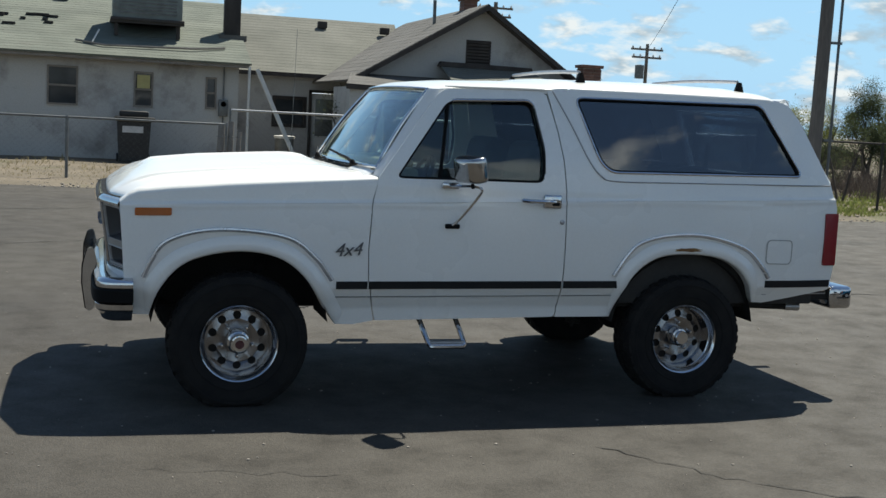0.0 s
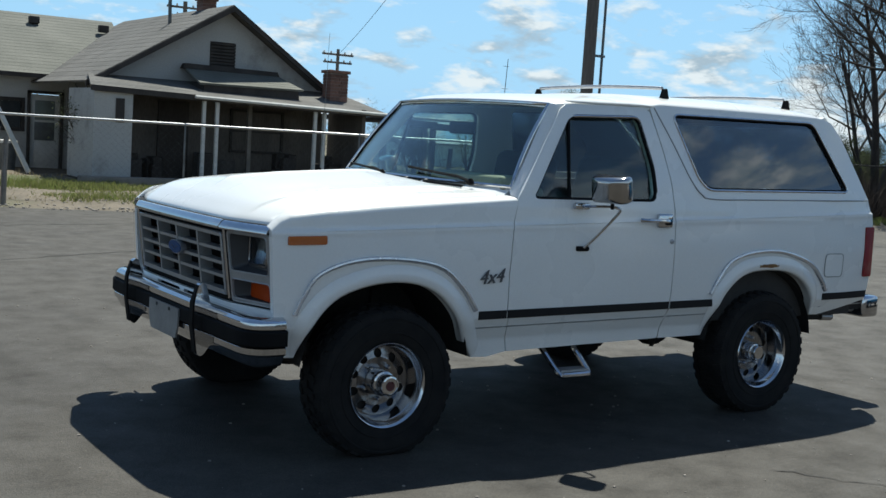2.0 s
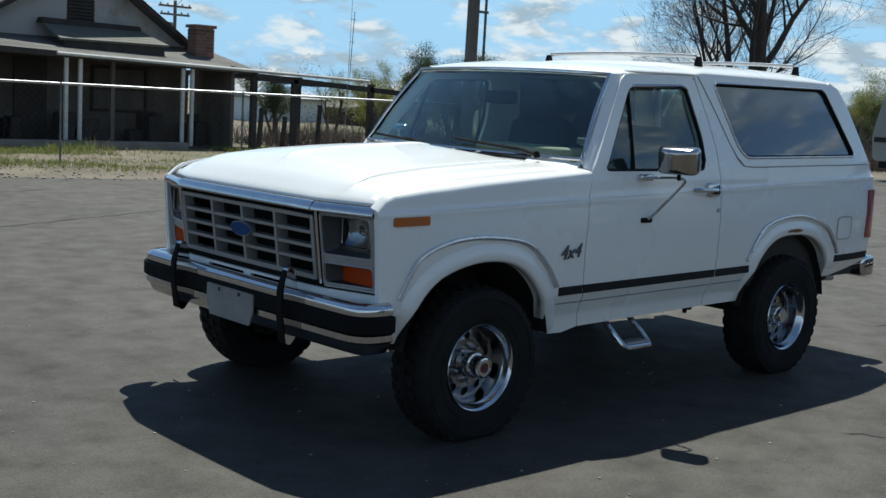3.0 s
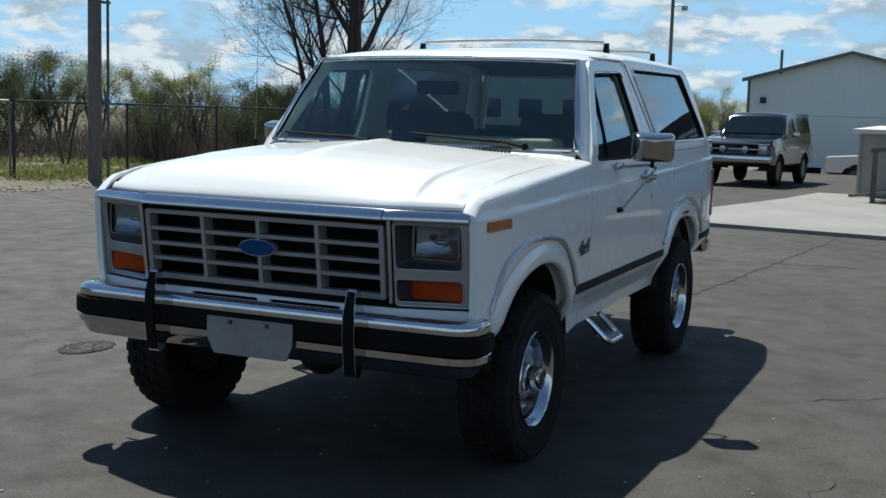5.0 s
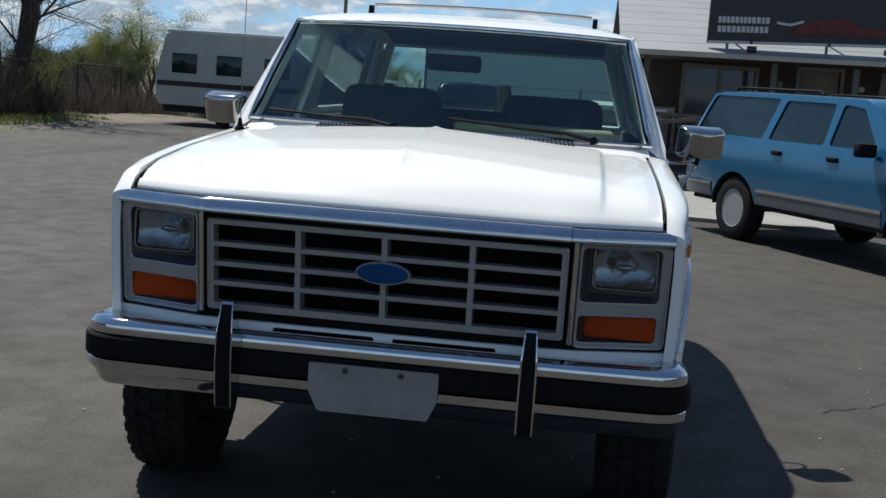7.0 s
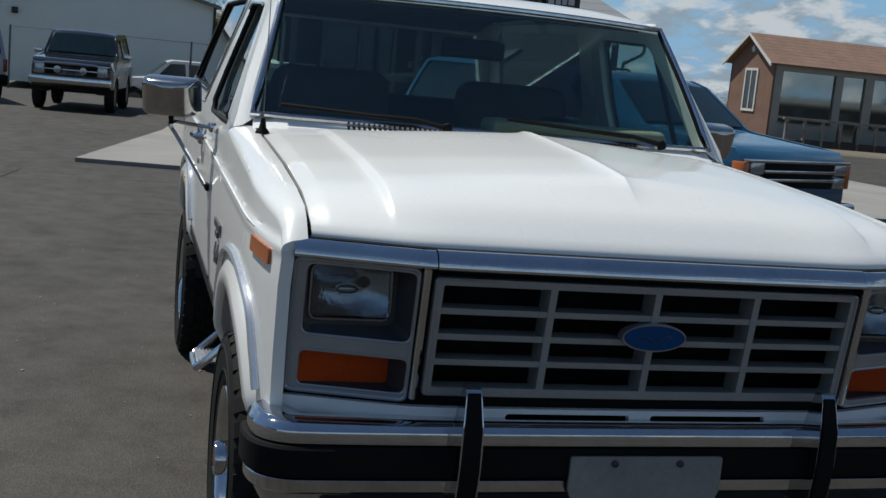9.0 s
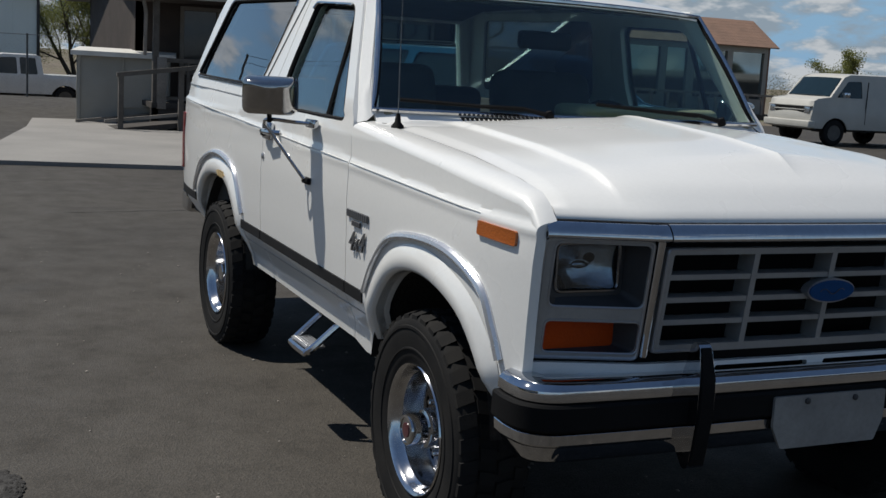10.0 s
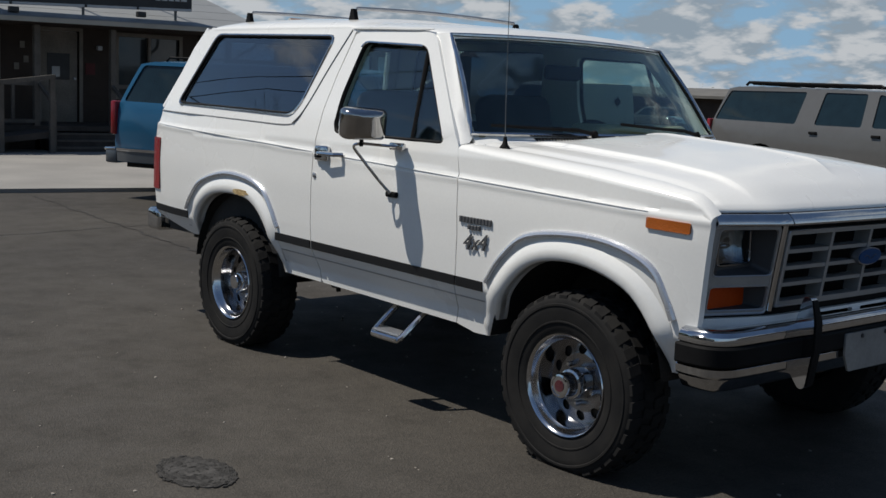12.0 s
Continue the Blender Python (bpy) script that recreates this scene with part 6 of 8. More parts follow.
for s in (-1, 1):
    lo_, hi_ = (0.602, 0.889) if s > 0 else (-0.889, -0.602)
    o0, o1 = (0.608, 0.860) if s > 0 else (-0.860, -0.608)
    frame_ = part("headlight_door", front_face(rect(lo_, hi_, 0.722, 1.057, 0.016), [rect(o0, o1, 0.870, 1.047, 0.022), rect(o0, o1, 0.740, 0.831, 0.018)], 0.004, 0.03), M_GRILLE, grille, "silver-grey headlight door")
    part("door_bead", front_loop(rect(lo_ + 0.004, hi_ - 0.004, 0.726, 1.054, 0.016), 0.004, 0.005), M_SATIN, frame_)
    part("opening_bead", front_loop(rect(o0, o1, 0.870, 1.047, 0.022), 0.004, 0.0035), M_SATIN, frame_)
    part("opening_bead", front_loop(rect(o0, o1, 0.740, 0.831, 0.018), 0.004, 0.0035), M_SATIN, frame_)
    part("bright_upright", one_tube([(front_x(s * 0.590) + FZ(z) - 0.009, s * 0.590, z) for z in spread(0.734, 1.060, 6)], 0.0105, 10, flat=0.8), M_CHROME, grille, "bright strip beside the grille")
    yc, zc = s * 0.747, 0.974
    xl = front_x(0.846) + FZ(zc) + 0.010
    part("headlight_bezel", funnel(rect(s * 0.734 - 0.127, s * 0.734 + 0.127, 0.868, 1.049, 0.022), rect(yc - 0.112, yc + 0.112, zc - 0.079, zc + 0.079, 0.022), xl + 0.002), M_BEZEL, grille)
    part("headlight_surround", upright_face(rect(yc - 0.114, yc + 0.114, zc - 0.081, zc + 0.081, 0.022), [rect(yc - 0.097, yc + 0.097, zc - 0.064, zc + 0.064, 0.018)], xl, 0.012), M_BEZEL, grille)

    def bowl(y, z, yc=yc, zc=zc, xl=xl):
        r2 = (y / 0.102) ** 2 * 0.6 + (z / 0.07) ** 2 * 0.4
        return (xl + 0.014 + 0.062 * max(0.0, 1 - r2), yc + y, zc + z)
    lamp = part("headlight", grid_sheet(spread(-0.102, 0.102, 18), spread(-0.07, 0.07, 14), bowl, (0.006, 0, 0)), M_REFLECTOR, grille, "square sealed-beam headlight")
    bm = bmesh.new()
    bmesh.ops.create_uvsphere(bm, u_segments=16, v_segments=8, radius=0.015, matrix=Matrix.Translation((xl + 0.044, yc, zc)) @ Matrix.Diagonal((1.0, 2.1, 0.9, 1)))
    part("headlight_bulb", bm, M_REFLECTOR, lamp)
    cover = part("headlight_cover", upright_face(rect(yc - 0.099, yc + 0.099, zc - 0.066, zc + 0.066, 0.02), [], xl + 0.004, 0.005), M_LAMPGLASS, lamp)
    cover.visible_shadow = False
    part("headlight_rim", one_tube([(xl - 0.002, y, z) for y, z in rect(yc - 0.098, yc + 0.098, zc - 0.065, zc + 0.065, 0.02)], 0.005, 6, True), M_DISC, lamp)
    xt = front_x(0.846) + FZ(0.79) + 0.006
    part("turn_recess", funnel(rect(s * 0.734 - 0.128, s * 0.734 + 0.128, 0.738, 0.833, 0.016), rect(yc - 0.110, yc + 0.110, 0.748, 0.830, 0.012), xt + 0.004), M_BEZEL, grille)
    part("turn_lamp", upright_face(rect(yc - 0.112, yc + 0.112, 0.747, 0.831, 0.010), [], xt, 0.03), M_AMBER, grille, "amber turn lamp")
# oval emblem
ell = [(0.086 * math.cos(2 * math.pi * k / 40), 0.912 + 0.036 * math.sin(2 * math.pi * k / 40)) for k in range(40)]
ell2 = [(y * 0.945, 0.912 + (z - 0.912) * 0.88) for y, z in ell]
emblem = part("emblem_rim", front_face(ell, [], 0.026, 0.03, False), M_SATIN, grille, "oval bright emblem rim")
part("emblem_face", front_face(ell2, [], 0.030, 0.01, False), M_BLUE_BADGE, emblem, "plain blue oval")
part("emblem_mark", one_tube([(front_x(0) + FZ(0.912) - 0.031, 0.045 - 0.09 * t, 0.911 + 0.008 * math.sin(t * 9)) for t in spread(0, 1, 12)], 0.0012, 5), M_BADGE, emblem)
# apron below the grille with two slots
part("nose_apron", front_face(rect(-0.90, 0.90, 0.640, 0.713, 0.006), [rect(0.022, 0.352, 0.668, 0.700, 0.010), rect(-0.366, -0.036, 0.668, 0.700, 0.010)], 0.014, 0.02), M_PAINT, T, "white apron with two air slots")
part("apron_back", front_face(rect(-0.45, 0.45, 0.645, 0.71, 0.004), [], -0.04, 0.006), M_BLACK, T)

# front bumper: a chrome channel that wraps round the corners
plan = [(-1.885, -0.962), (-1.95, -0.966), (-2.015, -0.952), (-2.058, -0.90), (-2.070, -0.80), (-2.078, -0.5), (-2.080, 0.0), (-2.078, 0.5), (-2.070, 0.80), (-2.058, 0.90), (-2.015, 0.952), (-1.95, 0.966), (-1.885, 0.962)]
plan = [(p.x, p.y) for p in smooth_path([(x, y, 0) for x, y in plan], 4)]


def swept(profile, closed=False, along=None):
    """A profile of (outwards, z) swept along the bumper's plan, or along a stretch of it."""
    bm = bmesh.new()
    rows = []
    for i, (x, y) in enumerate(plan):
        if along and not along[0] <= y <= along[1]:
            continue
        a, b = plan[max(0, i - 1)], plan[min(len(plan) - 1, i + 1)]
        d = Vector((b[0] - a[0], b[1] - a[1])).normalized()
        nrm = Vector((-d.y, d.x))
        rows.append([bm.verts.new((x + nrm.x * o, y + nrm.y * o, z)) for o, z in profile])
    k = len(profile)
    for r0, r1 in zip(rows, rows[1:]):
        for i in range(k if closed else k - 1):
            bm.faces.new((r0[i], r1[i], r1[(i + 1) % k], r0[(i + 1) % k]))
    if closed:
        bm.faces.new(rows[0][::-1]); bm.faces.new(rows[-1])
    bmesh.ops.recalc_face_normals(bm, faces=bm.faces)
    return bm


fb = part("front_bumper", swept([(-0.12, 0.676), (-0.075, 0.690), (-0.030, 0.692), (-0.010, 0.684), (0.002, 0.670), (0.005, 0.654), (0.004, 0.642), (-0.006, 0.638), (-0.006, 0.562), (0.006, 0.559), (0.009, 0.555), (0.007, 0.528), (0.001, 0.521), (-0.008, 0.516), (-0.026, 0.478), (-0.036, 0.468), (-0.055, 0.462), (-0.055, 0.475), (-0.035, 0.53), (-0.035, 0.65), (-0.075, 0.672)], True), M_CHROME, T, "chrome front bumper", sharp=28)
part("rubber_strip", swept([(-0.010, 0.562), (0.014, 0.563), (0.019, 0.570), (0.019, 0.630), (0.014, 0.637), (-0.010, 0.638)], True), M_BLACK, fb, "black rubber bumper strip")
for y in (-0.476, 0.472):
    side = rounded([(-2.085, 0.795), (-2.118, 0.790), (-2.140, 0.70), (-2.142, 0.60), (-2.120, 0.448), (-2.095, 0.440), (-2.050, 0.50), (-2.062, 0.70)], 0.02)
    guard = part("bumper_guard", prism(bmesh.new(), side, "y", y - 0.027, y + 0.027), M_CHROME, fb, "chrome upright bumper guard")
    for v in guard.data.vertices:
        v.co.y = y + (v.co.y - y) * (1 - 0.30 * smooth01(0.66, 0.80, v.co.z))
    pad = [(-2.090, 0.786), (-2.124, 0.781), (-2.147, 0.70), (-2.149, 0.60), (-2.127, 0.456), (-2.10, 0.450)]
    pad_ = part("guard_pad", prism(bmesh.new(), pad, "y", y - 0.0215, y + 0.0215), M_BLACK, guard, "black rubber pad")
    for v in pad_.data.vertices:
        v.co.y = y + (v.co.y - y) * (1 - 0.30 * smooth01(0.66, 0.80, v.co.z))
plate = part("plate_holder", prism(bmesh.new(), rounded([(-0.203, 0.623), (0.206, 0.623), (0.206, 0.536), (0.172, 0.470), (-0.175, 0.470), (-0.203, 0.536)], 0.006, 2), "x", -2.107, -2.098), M_PLATE, fb, "blank pale plate holder")
for y in (-0.086, 0.090):
    part("plate_bolt", lathe(bmesh.new(), [(0.009, 0), (0.009, 0.006), (0, 0.008)], 10, Matrix.Translation((-2.106, y, 0.606)) @ Matrix.Rotation(radians(90), 4, "Z")), M_BEZEL, plate)

part("radiator_panel", one_box((-1.90, -0.84, 0.50), (-1.78, 0.84, 0.72), 0.01), M_UNDER, T)
part("engine_sump", one_box((-1.80, -0.47, 0.46), (-0.62, 0.47, 0.95), 0.04), M_UNDER, T)

# antenna on the right fender
ant = part("antenna", one_tube([(-0.80, 0.852, 1.285), (-0.792, 0.852, 1.50), (-0.78, 0.852, 2.15)], [0.0022, 0.0017, 0.0012], 6), M_DULLSTEEL, T, "thin whip antenna")
part("antenna_base", lathe(bmesh.new(), [(0.024, 0.0), (0.022, 0.008), (0.012, 0.02), (0.007, 0.05), (0.0, 0.052)], 14, Matrix.Translation((-0.80, 0.852, 1.262)) @ Matrix.Rotation(radians(90), 4, "X")), M_BLACK, ant)

# wheels
for x, s, front in ((-1.33, -1, True), (1.33, -1, False), (-1.33, 1, True), (1.33, 1, False)):
    w = build_wheel("wheel", front)
    w.parent = T
    w.matrix_basis = Matrix.Translation((x, s * 0.856, 0.346 if front else 0.358)) @ Matrix.Rotation(0 if s > 0 else math.pi, 4, "Z") @ Matrix.Rotation(x * 0.7, 4, "Y")
    # the tyres flatten where they carry the weight
    back = w.matrix_basis.inverted()
    for piece in w.children:
        if piece.name.split(".")[0] in ("tyre", "tread", "sidewall_ring"):
            for v in piece.data.vertices:
                p = w.matrix_basis @ v.co
                if p.z < 0.004:
                    v.co = back @ Vector((p.x, p.y, 0.004))

# chassis
bm = bmesh.new()
for s in (-1, 1):
    box(bm, (-1.95, s * 0.46 - 0.04, 0.50), (2.35, s * 0.46 + 0.04, 0.62))
box(bm, (-0.62, -0.84, 0.535), (2.0, 0.84, 0.565))
box(bm, (-0.9, -0.2, 0.42), (0.35, 0.2, 0.60), 0.05)
box(bm, (1.75, -0.45, 0.47), (2.15, 0.42, 0.58), 0.04)
box(bm, (1.95, -0.86, 0.585), (2.37, 0.86, 0.64))
box(bm, (-1.9, -0.5, 0.50), (-1.7, 0.5, 0.58))
part("chassis", bm, M_UNDER, T)
for x in (-1.33, 1.33):
    bm = bmesh.new()
    tube(bm, [(x, -0.74, 0.368), (x, 0.74, 0.368)], 0.045, 10)
    bmesh.ops.create_uvsphere(bm, u_segments=14, v_segments=8, radius=0.15, matrix=Matrix.Translation((x, 0.1 if x < 0 else 0, 0.372)) @ Matrix.Diagonal((1, 0.8, 0.9, 1)))
    for s in (-1, 1):
        tube(bm, [(x + 0.09, s * 0.56, 0.34), (x + 0.16, s * 0.52, 0.75)], 0.03, 8)
    part("axle", bm, M_UNDER, T)
part("exhaust_pipe", one_tube([(0.2, 0.35, 0.44), (1.0, 0.38, 0.44), (1.7, -0.62, 0.52), (2.20, -0.72, 0.518)], 0.024, 8), M_UNDER, T, "rusty exhaust pipe")
part("exhaust_tip", one_tube([(2.17, -0.714, 0.518), (2.26, -0.73, 0.517)], 0.027, 12), M_SATIN, T, "pale metal exhaust tip")
for s in (-1, 1):
    bm = one_tube([(0.74, s * 0.62, 0.53), (0.75, s * 0.62, 0.44), (0.735, s * 0.62, 0.37)], [0.03, 0.022, 0.012], 8)
    tube(bm, [(0.70, s * 0.62, 0.415), (0.79, s * 0.62, 0.40)], 0.016, 8)
    part("spring_bracket", bm, M_UNDER, T)
part("firewall", one_box((-0.66, -0.88, 0.50), (-0.62, 0.88, 1.27)), M_INT, T)

# cabin
part("dashboard", one_box((-0.62, -0.84, 1.05), (-0.34, 0.84, 1.315), 0.03, 3), M_DASH, T, "tan vinyl dashboard")
part("dash_cowl", one_box((-0.55, -0.72, 1.300), (-0.34, -0.02, 1.365), 0.03, 3), M_DASH, T, "raised tan instrument hood")
wheel_m = Matrix.Translation((-0.24, -0.40, 1.20)) @ Matrix.Rotation(radians(-62), 4, "Y")
ring = [wheel_m @ Vector((0.19 * math.cos(a), 0.19 * math.sin(a), 0)) for a in spread(0, 2 * math.pi, 28)[:-1]]
sw = part("steering_wheel", one_tube(ring, 0.013, 8, True), M_BLACK, T)
part("steering_spokes", one_tube([wheel_m @ Vector((-0.18, 0, 0)), wheel_m @ Vector((0, 0, -0.03)), wheel_m @ Vector((0.18, 0, 0))], 0.016, 8), M_BLACK, sw)
for y in (-0.42, 0.42):
    seat = part("front_seat", one_box((-0.10, y - 0.27, 0.82), (0.42, y + 0.27, 1.0), 0.06, 3), M_SEAT, T, "dark cloth front seat")
    part("seat_back", one_box((0.32, y - 0.26, 0.95), (0.50, y + 0.26, 1.50), 0.07, 3, Matrix.Translation((0.4, 0, 1)) @ Matrix.Rotation(radians(12), 4, "Y") @ Matrix.Translation((-0.4, 0, -1))), M_SEAT, seat)
rear = part("rear_seat", one_box((1.15, -0.62, 0.80), (1.55, 0.62, 0.98), 0.06, 3), M_SEAT, T)
part("seat_back", one_box((1.50, -0.62, 0.95), (1.66, 0.62, 1.38), 0.06, 3), M_SEAT, rear)
part("rear_view_mirror", one_box((-0.33, -0.105, 1.575), (-0.295, 0.145, 1.65), 0.02, 3), M_BLACK, T)
part("headliner", grid_sheet(spread(-0.25, 2.0, 8), spread(-0.68, 0.68, 6), lambda x, y: (x, y, lerp_table(ROOF_TOP, x) - 0.06), (0, 0, -0.01)), M_INT, T)
for s in (-1, 1):
    part("inner_trim", one_box((0.52, s * 0.86 - 0.02, 0.56), (2.25, s * 0.86 + 0.02, 1.31), 0.01), M_INT, T)
    part("door_trim", one_box((-0.58, s * 0.885 - 0.015, 0.56), (0.50, s * 0.885 + 0.015, 1.24), 0.01), M_INT, T)


# ---- other vehicles ----
M_CARGLASS = mat("dark_car_glass", (0.010, 0.022, 0.028), rough=0.04, vary=0.1, spec=0.45, rough_vary=0.02)
M_BLUECAR = mat("medium_blue_paint", (0.014, 0.098, 0.190), rough=0.22, metal=0.15, color2=(0.012, 0.085, 0.17), scale=1.0, vary=0.04, coat=0.5, spec=0.5, rough_vary=0.04)
M_GREYCAR = mat("warm_grey_paint", (0.105, 0.104, 0.101), rough=0.35, color2=(0.096, 0.094, 0.091), vary=0.05, coat=0.4)
M_GREYLOW = mat("grey_lower_paint", (0.085, 0.095, 0.105), rough=0.35, vary=0.05, coat=0.4)
M_BLACKCAR = mat("black_paint", (0.010, 0.010, 0.011), rough=0.12, vary=0.08, spec=0.5, coat=0.8, rough_vary=0.03)
M_SILVERCAR = mat("silver_paint", (0.36, 0.37, 0.37), rough=0.32, metal=0.3, vary=0.05, coat=0.5)
M_WHITECAR = mat("off_white_paint", (0.66, 0.66, 0.64), rough=0.32, vary=0.04, coat=0.4)
M_CREAM = mat("cream_paint", (0.46, 0.45, 0.41), rough=0.45, color2=(0.41, 0.40, 0.365), scale=2, vary=0.07, coat=0.2)
M_RIMGREY = mat("wheel_grey", (0.10, 0.103, 0.106), rough=0.35, metal=0.7, vary=0.1)


def vehicle(name, label, m, W, outline, windows, axles, r, paint, lower=None, split=0.55, tumble=0.14, belt=1.05, screens=(), category="car", group="", rim=None):
    """A parked vehicle, local +x forwards. outline: side silhouette (x, z) from the front sill over the top to the rear sill;
    windows: side openings; axles: x of the wheels; screens: (x0, z0, x1, z1) of windscreen and rear glass on the silhouette."""
    v = thing(name, label, category, m, group)
    top = max(z for _, z in outline)
    half = W / 2

    def side_y(x, z):
        y = half - 0.03 * ((0.75 - z) / 0.4) ** 2 if z < belt else half - 0.03 * ((0.75 - belt) / 0.4) ** 2 - tumble * (z - belt) / (top - belt)
        xs = [p[0] for p in outline]
        for end in (min(xs), max(xs)):
            d = abs(x - end)
            if d < 0.35:
                y -= 0.07 * (1 - d / 0.35) ** 2
        return y

    base = outline[0][1]
    bottom = []
    for ax in sorted(axles):
        n = 12
        bottom += [(ax - (r + 0.09) * math.cos(math.pi * k / n), max(base, r * 0.9 + (r + 0.09) * math.sin(math.pi * k / n))) for k in range(n + 1)]
    loop = outline + bottom
    for s in (-1, 1):
        body_side = part("body_side", panel(loop, [rounded(w, 0.05) for w in windows], side_y, s, 0.04, (), [0.45, 0.55, 0.65, 0.75, 0.85, 0.95, belt, belt + 0.2, belt + 0.4]), paint, v)
        for w in windows:
            part("side_window", panel(rounded(w, 0.05), [], lambda x, z: side_y(x, z) - 0.018, s, 0.01, (), [belt + 0.2, belt + 0.4]), M_CARGLASS, body_side)
        if lower:
            xs = [p[0] for p in outline]
            ends = sorted([min(xs) + 0.04, max(xs) - 0.04] + [ax + d * (r + 0.1) for ax in axles for d in (-1, 1)])
            for a, b in zip(ends[::2], ends[1::2]):
                part("lower_panel", panel([(a, base + 0.01), (b, base + 0.01), (b, split), (a, split)], [], lambda x, z: side_y(x, z) + 0.008, s, 0.01, spread(a, b, 5)[1:-1]), lower, body_side)
                part("side_trim", panel([(a, split), (b, split), (b, split + 0.035), (a, split + 0.035)], [], lambda x, z: side_y(x, z) + 0.014, s, 0.015, spread(a, b, 5)[1:-1]), M_CHROME, body_side)
    # skin over nose, roof and tail
    fine = []
    for (x0, z0), (x1, z1) in zip(outline, outline[1:]):
        k = max(1, int(math.hypot(x1 - x0, z1 - z0) / 0.25))
        fine += [(x0 + (x1 - x0) * i / k, z0 + (z1 - z0) * i / k) for i in range(k)]
    fine.append(outline[-1])

    def skin(i, t):
        x, z = fine[int(i)]
        e = abs(t)
        drop = 0.05 * max(0, e - 0.8) / 0.2 if z > belt else 0.0
        bow = 0.04 * (1 - e * e)
        sgn = 1 if x > 0 else -1
        steep = 1.0 if z < belt * 0.95 else 0.25
        return (x + (bow * steep * sgn if abs(x) > 1.6 else 0), t * (side_y(x, z) - 0.006), z - drop * 0.4 + (0.03 * (1 - e * e) if z > top - 0.12 else 0))
    part("body_shell", grid_sheet(range(len(fine)), [-1, -0.96, -0.9, -0.75, -0.5, -0.25, 0, 0.25, 0.5, 0.75, 0.9, 0.96, 1], skin, (0, 0, -0.012)), paint, v, sharp=50)
    part("underbody", one_box((min(p[0] for p in outline) + 0.15, -half + 0.12, base - 0.06), (max(p[0] for p in outline) - 0.15, half - 0.12, base + 0.12)), M_UNDER, v)
    for x0, z0, x1, z1 in screens:
        d = Vector((x1 - x0, 0, z1 - z0))
        nrm = Vector((d.z, 0, -d.x)).normalized()
        if nrm.z < 0 and abs(nrm.z) > 0.2:
            nrm = -nrm
        if abs(nrm.z) <= 0.2 and nrm.x * (x0 + x1) < 0:
            nrm = -nrm
        def sp(u, t, x0=x0, z0=z0, d=d, nrm=nrm):
            x, z = x0 + d.x * u, z0 + d.z * u
            p = Vector((x, t * (side_y(x, z) - 0.09), z)) + nrm * (0.012 + 0.02 * (1 - t * t))
            return p
        part("screen", grid_sheet((0.04, 0.35, 0.65, 0.96), spread(-1, 1, 8), sp, tuple(-nrm * 0.01)), M_CARGLASS, v, "dark glossy windscreen")
    for ax in axles:
        for s in (-1, 1):
            w = new("wheel")
            w.parent = v
            w.matrix_basis = Matrix.Translation((ax, s * (half - 0.13), r)) @ Matrix.Rotation(0 if s > 0 else math.pi, 4, "Z")
            part("tyre", lathe(bmesh.new(), [(r * 0.56, 0.09), (r * 0.62, 0.112), (r * 0.85, 0.118), (r * 0.96, 0.10), (r, 0.07), (r, -0.07), (r * 0.96, -0.10), (r * 0.85, -0.118), (r * 0.6, -0.1)], 32, close=True), M_RUBBER, w)
            bm = lathe(bmesh.new(), [(r * 0.60, 0.10), (r * 0.62, 0.108), (r * 0.57, 0.10), (r * 0.52, 0.06), (r * 0.3, 0.075), (r * 0.2, 0.095), (0.0, 0.10)], 32)
            part("rim", bm, rim or M_RIMGREY, w)
            for k in range(5):
                a = 2 * math.pi * k / 5
                bm = lathe(bmesh.new(), [(r * 0.09, 0.06), (r * 0.09, 0.078), (0, 0.079)], 10, Matrix.Translation((r * 0.42 * math.cos(a), 0, r * 0.42 * math.sin(a))))
                part("wheel_slot", bm, M_BLACK, w)
            part("wheel_well", grid_sheet(spread(0.1, math.pi - 0.1, 10), (-0.30, 0.10), lambda a, y, r=r: ((r + 0.085) * math.cos(a), y, -0.1 * r + (r + 0.085) * math.sin(a))), M_UNDER, w)
    return v, side_y


def front_end(v, x, half, z0, z1, bars=2, lamp=M_LENS, amber=True, chrome=M_CHROME, bumper_z=0.5):
    g = part("grille", one_box((x - 0.03, -half + 0.38, z0), (x + 0.025, half - 0.38, z1), 0.01), M_BLACK, v)
    for k in range(bars):
        z = z0 + (z1 - z0) * (k + 1) / (bars + 1)
        part("grille_bar", one_box((x, -half + 0.36, z - 0.014), (x + 0.04, half - 0.36, z + 0.014), 0.005), chrome, g)
    part("grille_frame", one_box((x - 0.02, -half + 0.08, z1), (x + 0.035, half - 0.08, z1 + 0.03), 0.006), chrome, g)
    for s in (-1, 1):
        zm = (z0 + z1) / 2
        part("headlight", one_box((x - 0.03, s * (half - 0.25) - 0.11, zm + 0.01 if bars > 1 else z0), (x + 0.03, s * (half - 0.25) + 0.11, z1), 0.012), lamp, v)
        if bars > 1:
            part("headlight", one_box((x - 0.03, s * (half - 0.25) - 0.11, z0), (x + 0.03, s * (half - 0.25) + 0.11, zm - 0.01), 0.012), lamp, v)
        if amber:
            part("corner_lamp", one_box((x - 0.12, s * (half - 0.085) - 0.045, z0), (x + 0.02, s * (half - 0.085) + 0.045, z1), 0.012), M_MARKER, v)
    part("front_bumper", one_box((x - 0.10, -half + 0.02, bumper_z - 0.09), (x + 0.12, half - 0.02, bumper_z + 0.10), 0.03, 3), chrome, v)


